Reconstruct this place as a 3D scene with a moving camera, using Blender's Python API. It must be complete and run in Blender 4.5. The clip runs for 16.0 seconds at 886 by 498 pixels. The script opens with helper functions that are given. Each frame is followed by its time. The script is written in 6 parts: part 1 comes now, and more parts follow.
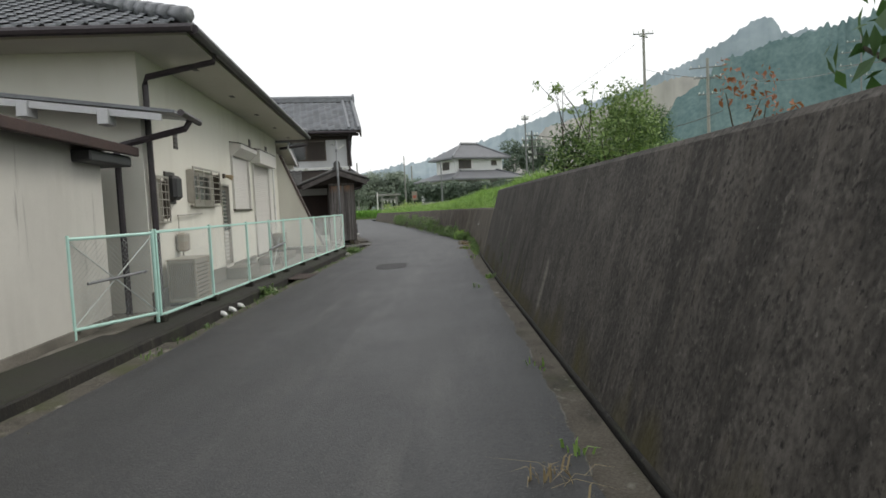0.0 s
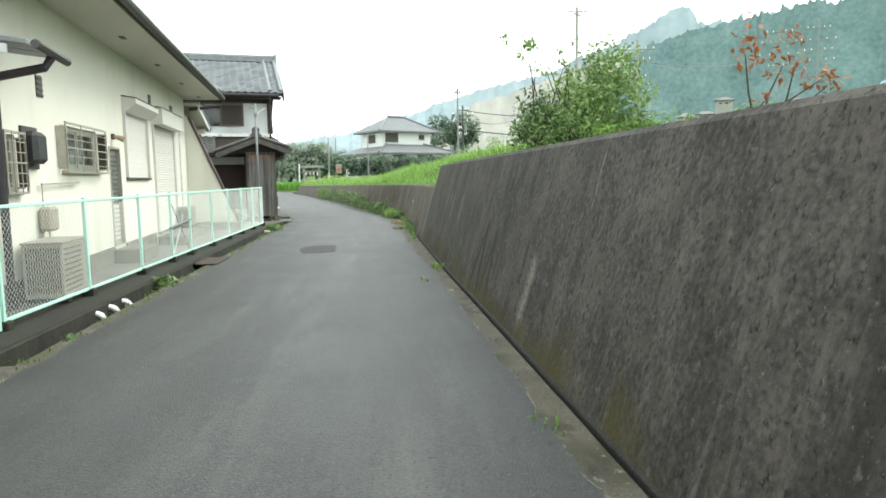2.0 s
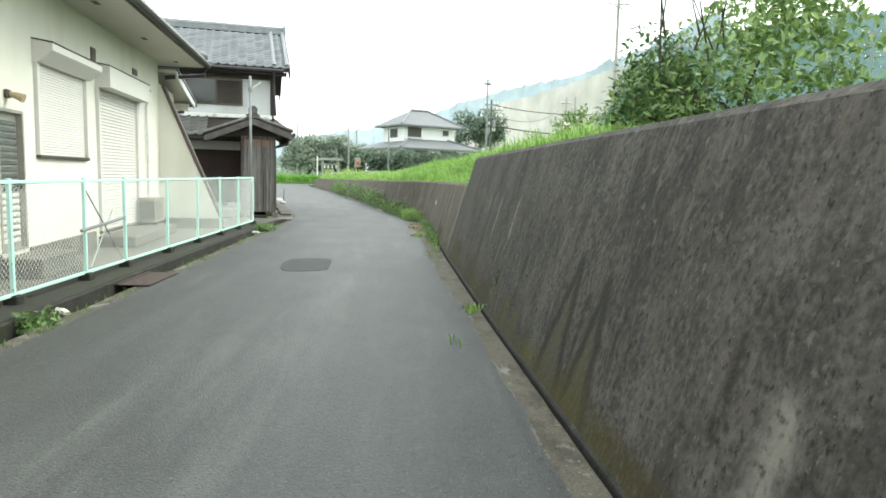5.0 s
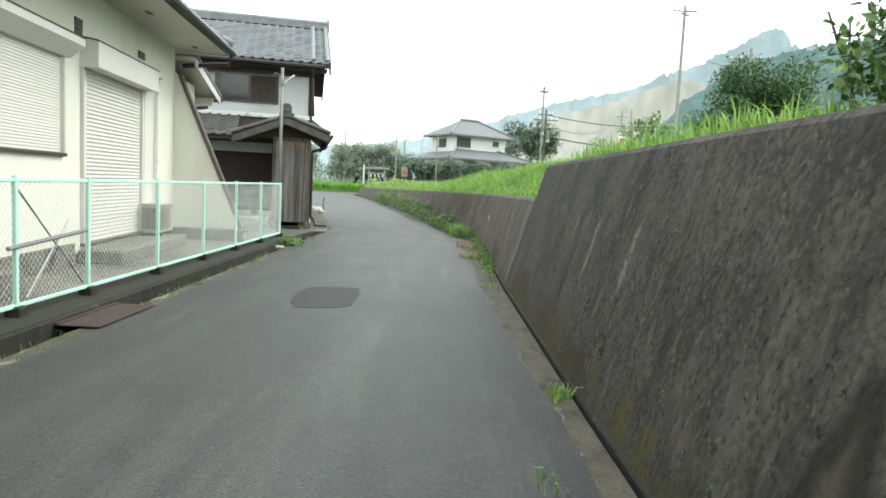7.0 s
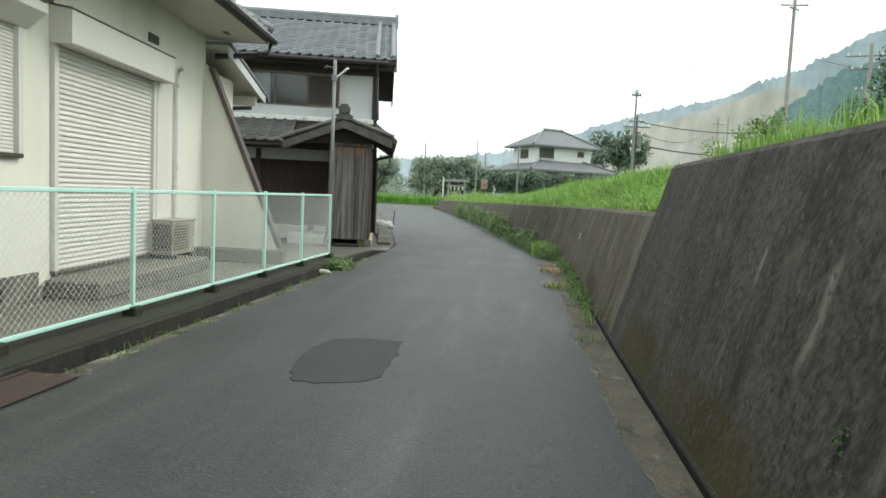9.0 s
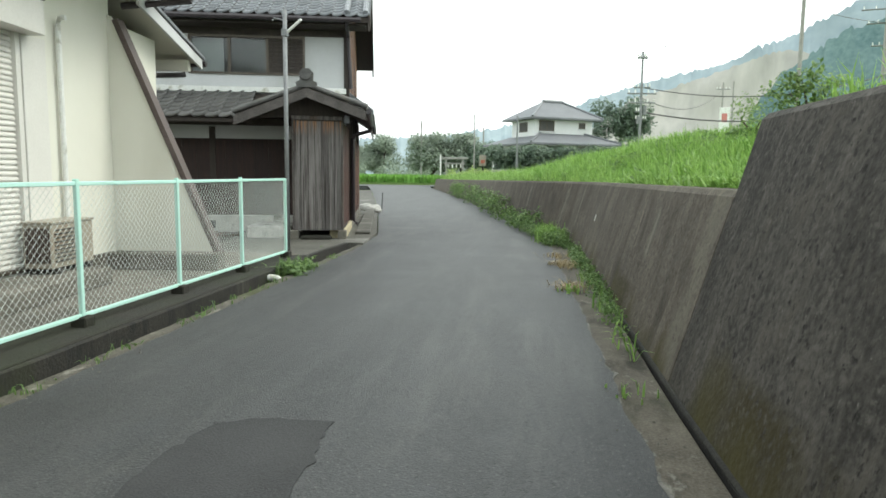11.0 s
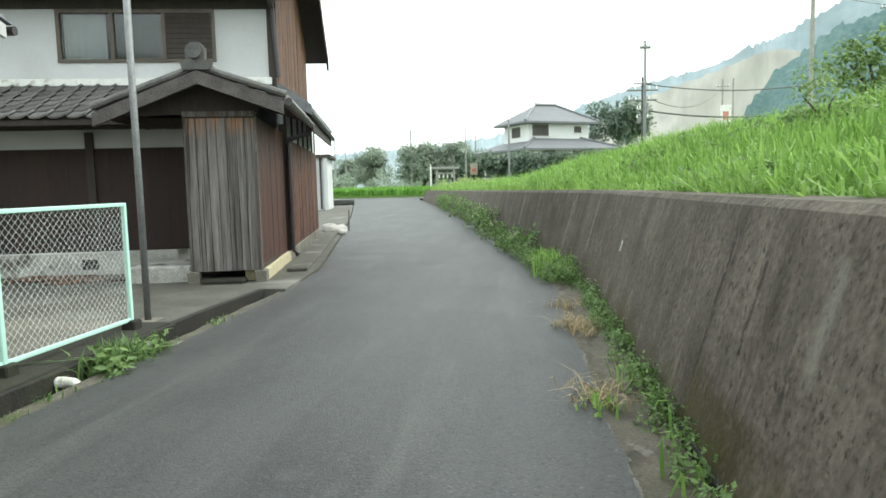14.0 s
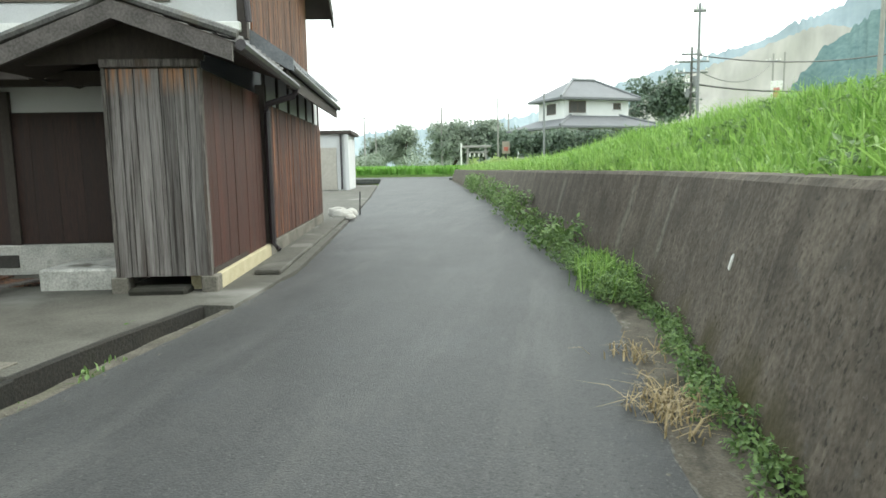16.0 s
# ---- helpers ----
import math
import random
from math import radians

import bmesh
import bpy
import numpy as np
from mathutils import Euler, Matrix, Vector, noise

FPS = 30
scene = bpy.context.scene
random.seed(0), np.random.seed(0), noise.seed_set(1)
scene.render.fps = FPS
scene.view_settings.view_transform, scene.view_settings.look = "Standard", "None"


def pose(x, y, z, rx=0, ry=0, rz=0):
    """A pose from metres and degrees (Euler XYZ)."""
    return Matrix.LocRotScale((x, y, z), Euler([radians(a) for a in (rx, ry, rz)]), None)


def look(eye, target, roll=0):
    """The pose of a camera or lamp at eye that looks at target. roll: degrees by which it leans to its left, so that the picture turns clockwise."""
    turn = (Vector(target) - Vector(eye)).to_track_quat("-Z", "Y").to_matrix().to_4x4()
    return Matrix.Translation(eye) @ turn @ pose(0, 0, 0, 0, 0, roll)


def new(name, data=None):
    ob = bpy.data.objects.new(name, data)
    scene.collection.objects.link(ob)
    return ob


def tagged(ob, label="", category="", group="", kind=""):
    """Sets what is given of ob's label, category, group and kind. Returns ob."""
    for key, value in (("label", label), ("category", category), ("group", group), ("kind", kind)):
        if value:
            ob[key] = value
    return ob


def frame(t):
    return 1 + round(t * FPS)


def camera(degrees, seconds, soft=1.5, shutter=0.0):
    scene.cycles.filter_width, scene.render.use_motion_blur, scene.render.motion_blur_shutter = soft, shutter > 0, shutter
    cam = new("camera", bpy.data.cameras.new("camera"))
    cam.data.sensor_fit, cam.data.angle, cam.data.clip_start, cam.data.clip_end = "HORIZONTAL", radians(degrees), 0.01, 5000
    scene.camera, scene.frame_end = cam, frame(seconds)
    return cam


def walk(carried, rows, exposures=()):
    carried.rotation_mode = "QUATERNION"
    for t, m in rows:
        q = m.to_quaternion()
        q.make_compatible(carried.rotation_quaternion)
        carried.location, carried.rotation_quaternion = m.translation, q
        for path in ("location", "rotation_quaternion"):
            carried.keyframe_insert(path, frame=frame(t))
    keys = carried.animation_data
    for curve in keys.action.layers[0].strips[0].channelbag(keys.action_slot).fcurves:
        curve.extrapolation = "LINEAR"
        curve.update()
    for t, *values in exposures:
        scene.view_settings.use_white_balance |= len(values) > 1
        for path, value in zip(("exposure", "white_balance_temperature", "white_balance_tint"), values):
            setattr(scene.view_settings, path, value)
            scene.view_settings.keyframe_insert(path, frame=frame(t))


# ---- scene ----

cam = camera(67.1, 16.0, soft=1.65)
PATH = [
    (0, (0.67, 2.004, 1.397), (0.627, 3.999, 1.266), -2.8),
    (0.2, (0.58, 2.19, 1.393), (0.632, 4.178, 1.218), -3.7),
    (0.5, (0.49, 2.462, 1.386), (0.441, 4.447, 1.149), -4.9),
    (1, (0.407, 2.869, 1.423), (0.481, 4.842, 1.1), -4.9),
    (1.5, (0.385, 3.416, 1.448), (0.478, 5.394, 1.17), -1.3),
    (2, (0.356, 3.932, 1.431), (0.543, 5.912, 1.219), -1.0),
    (2.5, (0.401, 4.571, 1.406), (0.645, 6.535, 1.121), 0.1),
    (3, (0.414, 5.158, 1.405), (0.612, 7.129, 1.126), 1.8),
    (3.5, (0.461, 5.815, 1.397), (0.596, 7.794, 1.136), 1.3),
    (4, (0.428, 6.401, 1.399), (0.578, 8.381, 1.158), 1.7),
    (4.2, (0.47, 6.675, 1.366), (0.619, 8.659, 1.156), 1.5),
    (6.3, (0.449, 9.216, 1.425), (0.435, 11.203, 1.194), 2.7),
    (6.5, (0.419, 9.468, 1.409), (0.333, 11.454, 1.184), 2.5),
    (7, (0.424, 10.128, 1.36), (0.423, 12.119, 1.173), 2.9),
    (7.5, (0.391, 10.804, 1.355), (0.287, 12.794, 1.195), 2.8),
    (8, (0.438, 11.448, 1.345), (0.33, 13.44, 1.197), 2.4),
    (8.5, (0.41, 12.086, 1.336), (0.228, 14.074, 1.2), 2.8),
    (9, (0.433, 12.745, 1.33), (0.188, 14.723, 1.17), 2.7),
    (9.5, (0.372, 13.362, 1.347), (0.126, 15.34, 1.177), 2.7),
    (9.7, (0.38, 13.608, 1.358), (0.18, 15.59, 1.18), 2.6),
    (11.8, (0.4, 16.214, 1.336), (0.097, 18.177, 1.106), -1.4),
    (12, (0.363, 16.48, 1.369), (0.058, 18.443, 1.14), -1.9),
    (12.5, (0.36, 17.089, 1.372), (0.091, 19.058, 1.142), -1.5),
    (13, (0.456, 17.749, 1.346), (0.188, 19.721, 1.144), -1.6),
    (13.5, (0.455, 18.365, 1.366), (0.205, 20.338, 1.156), -0.9),
    (14, (0.477, 19.025, 1.349), (0.233, 21.0, 1.156), -1.4),
    (14.5, (0.446, 19.632, 1.352), (0.223, 21.608, 1.132), -0.4),
    (15, (0.446, 20.305, 1.328), (0.191, 22.274, 1.09), -1.1),
    (15.5, (0.399, 20.918, 1.345), (0.164, 22.888, 1.094), -0.6),
    (16, (0.364, 21.622, 1.326), (0.026, 23.577, 1.074), -1.0),
]
walk(cam, [(t, look(eye, target, roll)) for t, eye, target, roll in PATH],
     exposures=[(0.0, 0.22, 6500, 10), (0.5, 0.74, 6500, 4), (1.0, 1.16, 6450, 1), (1.5, 1.47, 6400, -1), (2.5, 1.34, 6400, -1), (4.0, 1.55, 6400, -1), (6.5, 1.38, 6400, 0), (7.5, 1.18, 6400, 0), (8.5, 0.9, 6400, 0), (9.5, 0.78, 6400, 1), (12.0, 1.22, 6350, 0), (16.0, 1.32, 6350, -1)])

# ---- world and light ----
world = bpy.data.worlds.new("overcast_sky")
scene.world = world
world.use_nodes = True
wn, wl = world.node_tree.nodes, world.node_tree.links
sky = wn.new("ShaderNodeTexSky")
sky.sky_type, sky.sun_disc = "NISHITA", False
sky.sun_elevation, sky.sun_rotation = radians(48), radians(70)
sky.air_density, sky.dust_density = 1.5, 6.0
cloud = wn.new("ShaderNodeMix")
cloud.data_type = "RGBA"
cloud.inputs[0].default_value = 0.85
cloud.inputs[7].default_value = (10.6, 10.8, 10.9, 1)
wl.new(sky.outputs[0], cloud.inputs[6])
wl.new(cloud.outputs[2], wn["Background"].inputs[0])
wn["Background"].inputs[1].default_value = 0.1
sun = new("sun", bpy.data.lights.new("sun", "SUN"))
sun.data.energy, sun.data.angle, sun.data.color = 0.9, radians(25), (1, 0.96, 0.9)
sun.matrix_world = look((8.5, 3, 10), (0, 0, 0))


# ---- building helpers ----
def part(name, bm, material, parent=None, label="", smooth=False):
    """Links a bmesh as one mesh object, under parent if there is one."""
    me = bpy.data.meshes.new(name)
    bmesh.ops.recalc_face_normals(bm, faces=bm.faces)
    bm.to_mesh(me)
    bm.free()
    if smooth:
        me.polygons.foreach_set("use_smooth", [True] * len(me.polygons))
    me.materials.append(material)
    ob = new(name, me)
    ob.parent = parent
    if label:
        ob["label"] = label
    return ob


def piece(name, me, parent, m):
    """One more object on a shared mesh."""
    ob = new(name, me)
    ob.parent = parent
    ob.matrix_basis = m
    return ob


def thing(name, label, category, m=None, group="", kind=""):
    ob = new(name)
    ob.empty_display_size = 0.2
    if m is not None:
        ob.matrix_basis = m
    return tagged(ob, label, category, group, kind)


def setting(name, bm, material, label="", category="", smooth=False):
    return tagged(part(name, bm, material, smooth=smooth), label, category, kind="structure")


def raw(name, verts, faces, material, parent=None, label="", smooth=False):
    me = bpy.data.meshes.new(name)
    me.from_pydata([tuple(v) for v in verts], [], [tuple(f) for f in faces])
    me.materials.append(material)
    me.validate()
    if smooth:
        me.polygons.foreach_set("use_smooth", [True] * len(me.polygons))
    ob = new(name, me)
    ob.parent = parent
    if label:
        ob["label"] = label
    return ob


def box(bm, x0, x1, y0, y1, z0, z1, bevel=0.0, m=None):
    made = bmesh.ops.create_cube(bm, size=1, matrix=Matrix.LocRotScale(((x0 + x1) / 2, (y0 + y1) / 2, (z0 + z1) / 2), None, (x1 - x0, y1 - y0, z1 - z0)))
    vs = made["verts"]
    if bevel:
        es = list({e for v in vs for e in v.link_edges})
        out = bmesh.ops.bevel(bm, geom=es, offset=bevel, segments=1, affect="EDGES")
        vs = list({v for f in out["faces"] for v in f.verts} | {v for v in vs if v.is_valid})
    if m is not None:
        bmesh.ops.transform(bm, matrix=m, verts=vs)
    return bm


def boxed(*a, **k):
    return box(bmesh.new(), *a, **k)


def tube(bm, points, r, sides=8, r2=None, caps=True):
    """A round bar along points, tapering from r to r2."""
    pts = [Vector(p) for p in points]
    n = len(pts)
    r2 = r if r2 is None else r2
    rings = []
    for i, p in enumerate(pts):
        d = (pts[min(i + 1, n - 1)] - pts[max(i - 1, 0)]).normalized()
        side = d.cross(Vector((0, 0, 1)) if abs(d.z) < 0.9 else Vector((0, 1, 0))).normalized()
        up = side.cross(d)
        rr = r + (r2 - r) * i / max(n - 1, 1)
        rings.append([bm.verts.new(p + (side * math.cos(k * math.tau / sides) + up * math.sin(k * math.tau / sides)) * rr) for k in range(sides)])
    for a, b in zip(rings, rings[1:]):
        for k in range(sides):
            bm.faces.new((a[k], a[(k + 1) % sides], b[(k + 1) % sides], b[k]))
    if caps:
        bm.faces.new(rings[0][::-1])
        bm.faces.new(rings[-1])
    return bm


def prism(bm, outline, axis, a, b):
    """An outline of (p, q) pairs drawn out along an axis from a to b."""
    def at(p, q, s):
        return {"x": (s, p, q), "y": (p, s, q), "z": (p, q, s)}[axis]
    lo = [bm.verts.new(at(p, q, a)) for p, q in outline]
    hi = [bm.verts.new(at(p, q, b)) for p, q in outline]
    n = len(outline)
    for k in range(n):
        bm.faces.new((lo[k], lo[(k + 1) % n], hi[(k + 1) % n], hi[k]))
    bm.faces.new(lo[::-1])
    bm.faces.new(hi)
    return bm


def lerp(table, y):
    """The value at y of a table of (y, value)."""
    ys, vs = zip(*table)
    return float(np.interp(y, ys, vs))


# ---- materials ----
def material(name, dark, light, rough=0.8, scale=6.0, bump=0.15, fine=60.0, stretch=(1, 1, 1), metal=0.0, contrast=0.5, stain=None, stain_scale=0.6, stain_stretch=(1, 1, 1), stain_at=(0.55, 0.72), per_piece=0.0, spec=0.5, space="Object"):
    """A worn surface: two colours mixed by coarse and fine noise, an optional third one in blotches or streaks, and fine relief."""
    mt = bpy.data.materials.new(name)
    mt.use_nodes = True
    nt = mt.node_tree
    n, l = nt.nodes, nt.links
    bsdf = n["Principled BSDF"]
    co = n.new("ShaderNodeTexCoord")
    mp = n.new("ShaderNodeMapping")
    mp.inputs[3].default_value = stretch
    l.new(co.outputs[space], mp.inputs[0])
    coarse = n.new("ShaderNodeTexNoise")
    coarse.inputs["Scale"].default_value, coarse.inputs["Detail"].default_value, coarse.inputs["Roughness"].default_value = scale, 8, 0.62
    l.new(mp.outputs[0], coarse.inputs[0])
    grain = n.new("ShaderNodeTexNoise")
    grain.inputs["Scale"].default_value, grain.inputs["Detail"].default_value = fine, 4
    l.new(mp.outputs[0], grain.inputs[0])
    both = n.new("ShaderNodeMath")
    both.operation, both.inputs[1].default_value = "MULTIPLY_ADD", 0.5
    l.new(grain.outputs[0], both.inputs[0])
    half = n.new("ShaderNodeMath")
    half.operation, half.inputs[1].default_value = "MULTIPLY", 0.5
    l.new(coarse.outputs[0], half.inputs[0])
    l.new(half.outputs[0], both.inputs[2])
    ramp = n.new("ShaderNodeValToRGB")
    w = 0.22 * (1 - contrast) + 0.03
    ramp.color_ramp.elements[0].position, ramp.color_ramp.elements[1].position = 0.5 - w, 0.5 + w
    ramp.color_ramp.elements[0].color, ramp.color_ramp.elements[1].color = (*dark, 1), (*light, 1)
    l.new(both.outputs[0], ramp.inputs[0])
    colour = ramp.outputs[0]
    if stain:
        sm = n.new("ShaderNodeMapping")
        sm.inputs[3].default_value, sm.inputs[1].default_value = stain_stretch, (3.1, 7.7, 1.3)
        l.new(co.outputs[space], sm.inputs[0])
        sn = n.new("ShaderNodeTexNoise")
        sn.inputs["Scale"].default_value, sn.inputs["Detail"].default_value = stain_scale, 6
        l.new(sm.outputs[0], sn.inputs[0])
        sr = n.new("ShaderNodeValToRGB")
        sr.color_ramp.elements[0].position, sr.color_ramp.elements[1].position = stain_at
        l.new(sn.outputs[0], sr.inputs[0])
        mix = n.new("ShaderNodeMix")
        mix.data_type = "RGBA"
        mix.inputs[7].default_value = (*stain, 1)
        l.new(sr.outputs[0], mix.inputs[0])
        l.new(colour, mix.inputs[6])
        colour = mix.outputs[2]
    if per_piece:
        info = n.new("ShaderNodeObjectInfo")
        vary = n.new("ShaderNodeMapRange")
        vary.inputs[3].default_value, vary.inputs[4].default_value = 1 - per_piece, 1 + per_piece
        l.new(info.outputs["Random"], vary.inputs[0])
        hsv = n.new("ShaderNodeHueSaturation")
        l.new(vary.outputs[0], hsv.inputs["Value"])
        l.new(colour, hsv.inputs["Color"])
        colour = hsv.outputs[0]
    l.new(colour, bsdf.inputs["Base Color"])
    rr = n.new("ShaderNodeMapRange")
    rr.inputs[3].default_value, rr.inputs[4].default_value = max(rough - 0.12, 0), min(rough + 0.12, 1)
    l.new(coarse.outputs[0], rr.inputs[0])
    l.new(rr.outputs[0], bsdf.inputs["Roughness"])
    bsdf.inputs["Metallic"].default_value = metal
    bsdf.inputs["Specular IOR Level"].default_value = spec
    if bump:
        bp = n.new("ShaderNodeBump")
        bp.inputs["Strength"].default_value, bp.inputs["Distance"].default_value = bump, 0.02
        l.new(both.outputs[0], bp.inputs["Height"])
        l.new(bp.outputs[0], bsdf.inputs["Normal"])
    return mt


def overlay(mt, colour, tint, scale, stretch, at, detail=5, shift=0.0):
    """Mixes a tint over a colour socket where a stretched noise passes a threshold."""
    n, l = mt.node_tree.nodes, mt.node_tree.links
    mp = n.new("ShaderNodeMapping")
    mp.inputs[3].default_value, mp.inputs[1].default_value = stretch, (shift, shift * 1.7, shift * 0.6)
    l.new(n["Texture Coordinate"].outputs["Object"], mp.inputs[0])
    tx = n.new("ShaderNodeTexNoise")
    tx.inputs["Scale"].default_value, tx.inputs["Detail"].default_value, tx.inputs["Roughness"].default_value = scale, detail, 0.65
    l.new(mp.outputs[0], tx.inputs[0])
    rp = n.new("ShaderNodeValToRGB")
    rp.color_ramp.elements[0].position, rp.color_ramp.elements[1].position = at
    l.new(tx.outputs[0], rp.inputs[0])
    mx = n.new("ShaderNodeMix")
    mx.data_type = "RGBA"
    mx.inputs[7].default_value = (*tint, 1)
    l.new(rp.outputs[0], mx.inputs[0])
    l.new(colour, mx.inputs[6])
    return mx.outputs[2]


def layered(mt, *layers):
    """Lays several overlay() tints over a material, in order."""
    socket = mt.node_tree.nodes["Principled BSDF"].inputs["Base Color"]
    c = socket.links[0].from_socket
    for layer in layers:
        c = overlay(mt, c, *layer)
    mt.node_tree.links.new(c, socket)
    return mt


def weathered(mt, tint, z0, z1, scale, stretch, at, shift=0.0):
    """Lays a tint over timber in streaks that begin at z0 and are full at z1."""
    nt = mt.node_tree
    n, l = nt.nodes, nt.links
    socket = n["Principled BSDF"].inputs["Base Color"]
    before = socket.links[0].from_socket
    overlay(mt, before, tint, scale, stretch, at, 7, shift)
    mix = [nd for nd in n if nd.type == "MIX"][-1]
    mask = mix.inputs[0].links[0].from_socket
    sep = n.new("ShaderNodeSeparateXYZ")
    l.new(n["Texture Coordinate"].outputs["Object"], sep.inputs[0])
    rise = n.new("ShaderNodeMapRange")
    rise.inputs[1].default_value, rise.inputs[2].default_value = z0, z1
    l.new(sep.outputs[2], rise.inputs[0])
    both = n.new("ShaderNodeMath")
    both.operation = "MULTIPLY"
    l.new(mask, both.inputs[0])
    l.new(rise.outputs[0], both.inputs[1])
    l.new(both.outputs[0], mix.inputs[0])
    l.new(mix.outputs[2], socket)
    return mt


def leafy(name, dark, light, through_it=0.35):
    """Leaves and blades: colour varies from piece to piece, and light shines through."""
    mt = bpy.data.materials.new(name)
    mt.use_nodes = True
    n, l = mt.node_tree.nodes, mt.node_tree.links
    bsdf = n["Principled BSDF"]
    geo = n.new("ShaderNodeNewGeometry")
    co = n.new("ShaderNodeTexCoord")
    noise_ = n.new("ShaderNodeTexNoise")
    noise_.inputs["Scale"].default_value = 0.9
    l.new(co.outputs["Object"], noise_.inputs[0])
    add = n.new("ShaderNodeMath")
    add.operation, add.inputs[1].default_value = "MULTIPLY_ADD", 0.6
    l.new(geo.outputs["Random Per Island"], add.inputs[0])
    sub = n.new("ShaderNodeMath")
    sub.operation, sub.inputs[1].default_value = "MULTIPLY", 0.55
    l.new(noise_.outputs[0], sub.inputs[0])
    l.new(sub.outputs[0], add.inputs[2])
    ramp = n.new("ShaderNodeValToRGB")
    ramp.color_ramp.elements[0].color, ramp.color_ramp.elements[1].color = (*dark, 1), (*light, 1)
    ramp.color_ramp.elements[0].position, ramp.color_ramp.elements[1].position = 0.15, 0.95
    l.new(add.outputs[0], ramp.inputs[0])
    l.new(ramp.outputs[0], bsdf.inputs["Base Color"])
    bsdf.inputs["Roughness"].default_value = 0.55
    tr = n.new("ShaderNodeBsdfTranslucent")
    l.new(ramp.outputs[0], tr.inputs[0])
    mixs = n.new("ShaderNodeMixShader")
    mixs.inputs[0].default_value = through_it
    l.new(bsdf.outputs[0], mixs.inputs[1])
    l.new(tr.outputs[0], mixs.inputs[2])
    l.new(mixs.outputs[0], n["Material Output"].inputs[0])
    return mt


def glass(name, tint=(0.75, 0.8, 0.8)):
    mt = bpy.data.materials.new(name)
    mt.use_nodes = True
    bsdf = mt.node_tree.nodes["Principled BSDF"]
    bsdf.inputs["Base Color"].default_value = (*tint, 1)
    bsdf.inputs["Transmission Weight"].default_value = 1.0
    bsdf.inputs["Roughness"].default_value = 0.12
    bsdf.inputs["IOR"].default_value = 1.45
    return mt


M_ASPHALT = layered(material("asphalt", (0.0185, 0.0188, 0.0194), (0.041, 0.0413, 0.042), 0.6, 0.9, 0.7, 90, contrast=0.7, spec=0.5),
                    ((0.049, 0.0496, 0.0503), 0.55, (2.4, 0.15, 1), (0.47, 0.68), 8, 3.1),
                    ((0.024, 0.0243, 0.0252), 0.9, (1.2, 0.3, 1), (0.52, 0.68), 8, 9.4),
                    ((0.068, 0.0675, 0.065), 1.3, (2.4, 0.24, 1), (0.53, 0.74), 9, 5.7),
                    ((0.034, 0.035, 0.037), 2.6, (1, 0.7, 1), (0.56, 0.66), 7, 13.3),
                    ((0.11, 0.109, 0.105), 55, (1, 1, 1), (0.58, 0.68), 4, 1.9),
                    ((0.05, 0.05, 0.0495), 9, (1, 0.6, 1), (0.55, 0.72), 8, 17.0),
                    ((0.008, 0.008, 0.008), 48, (1, 1, 1), (0.56, 0.66), 4, 6.3))
M_PATCH = layered(material("fresh_asphalt", (0.012, 0.012, 0.0125), (0.036, 0.036, 0.037), 0.8, 3, 0.6, 90, contrast=0.6),
                  ((0.07, 0.068, 0.065), 60, (1, 1, 1), (0.6, 0.7), 4, 1.2))
M_GUTTER = layered(material("gutter_concrete", (0.045, 0.038, 0.027), (0.13, 0.113, 0.087), 0.9, 3.0, 0.5, 70, contrast=0.5, stain=(0.04, 0.042, 0.02), stain_scale=1.4),
                   ((0.03, 0.026, 0.018), 3.0, (1.5, 0.7, 1), (0.52, 0.66), 8, 4.4),
                   ((0.2, 0.188, 0.16), 7, (1, 0.6, 1), (0.6, 0.7), 7, 9.2))
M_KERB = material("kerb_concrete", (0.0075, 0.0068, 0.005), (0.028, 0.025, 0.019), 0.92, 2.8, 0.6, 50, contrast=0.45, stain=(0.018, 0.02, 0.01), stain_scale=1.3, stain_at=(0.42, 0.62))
M_YARD = material("yard_concrete", (0.082, 0.074, 0.059), (0.21, 0.195, 0.166), 0.9, 2.4, 0.4, 60, contrast=0.45, stain=(0.055, 0.052, 0.04), stain_scale=1.0, stain_at=(0.48, 0.7))
M_APRON = material("apron_concrete", (0.036, 0.034, 0.027), (0.12, 0.115, 0.099), 0.9, 1.8, 0.4, 60, contrast=0.45, stain=(0.2, 0.195, 0.18), stain_scale=0.8, stain_at=(0.57, 0.75))
M_SOIL = material("grassy_soil", (0.075, 0.125, 0.03), (0.16, 0.24, 0.065), 0.95, 1.2, 0.6, 30, contrast=0.5)
M_CREAM = material("cream_render", (0.62, 0.605, 0.53), (0.72, 0.705, 0.63), 0.85, 1.2, 0.12, 120, contrast=0.2, stain=(0.56, 0.54, 0.46), stain_scale=0.8, stain_stretch=(1.5, 1.5, 0.3), stain_at=(0.5, 0.8))
# cream render greyed and dimmed to carry the annex's shade, plus streaks
M_SHADECREAM = layered(material("shaded_cream_render", (0.44, 0.43, 0.39), (0.56, 0.55, 0.5), 0.88, 1.2, 0.15, 120, contrast=0.3, stain=(0.36, 0.35, 0.31), stain_scale=0.8, stain_stretch=(1.5, 1.5, 0.3), stain_at=(0.48, 0.75)),
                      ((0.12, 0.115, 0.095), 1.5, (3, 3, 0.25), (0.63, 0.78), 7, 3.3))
M_SOFFIT = material("soffit_board", (0.52, 0.5, 0.44), (0.62, 0.6, 0.53), 0.85, 1.0, 0.08, 60, contrast=0.3)
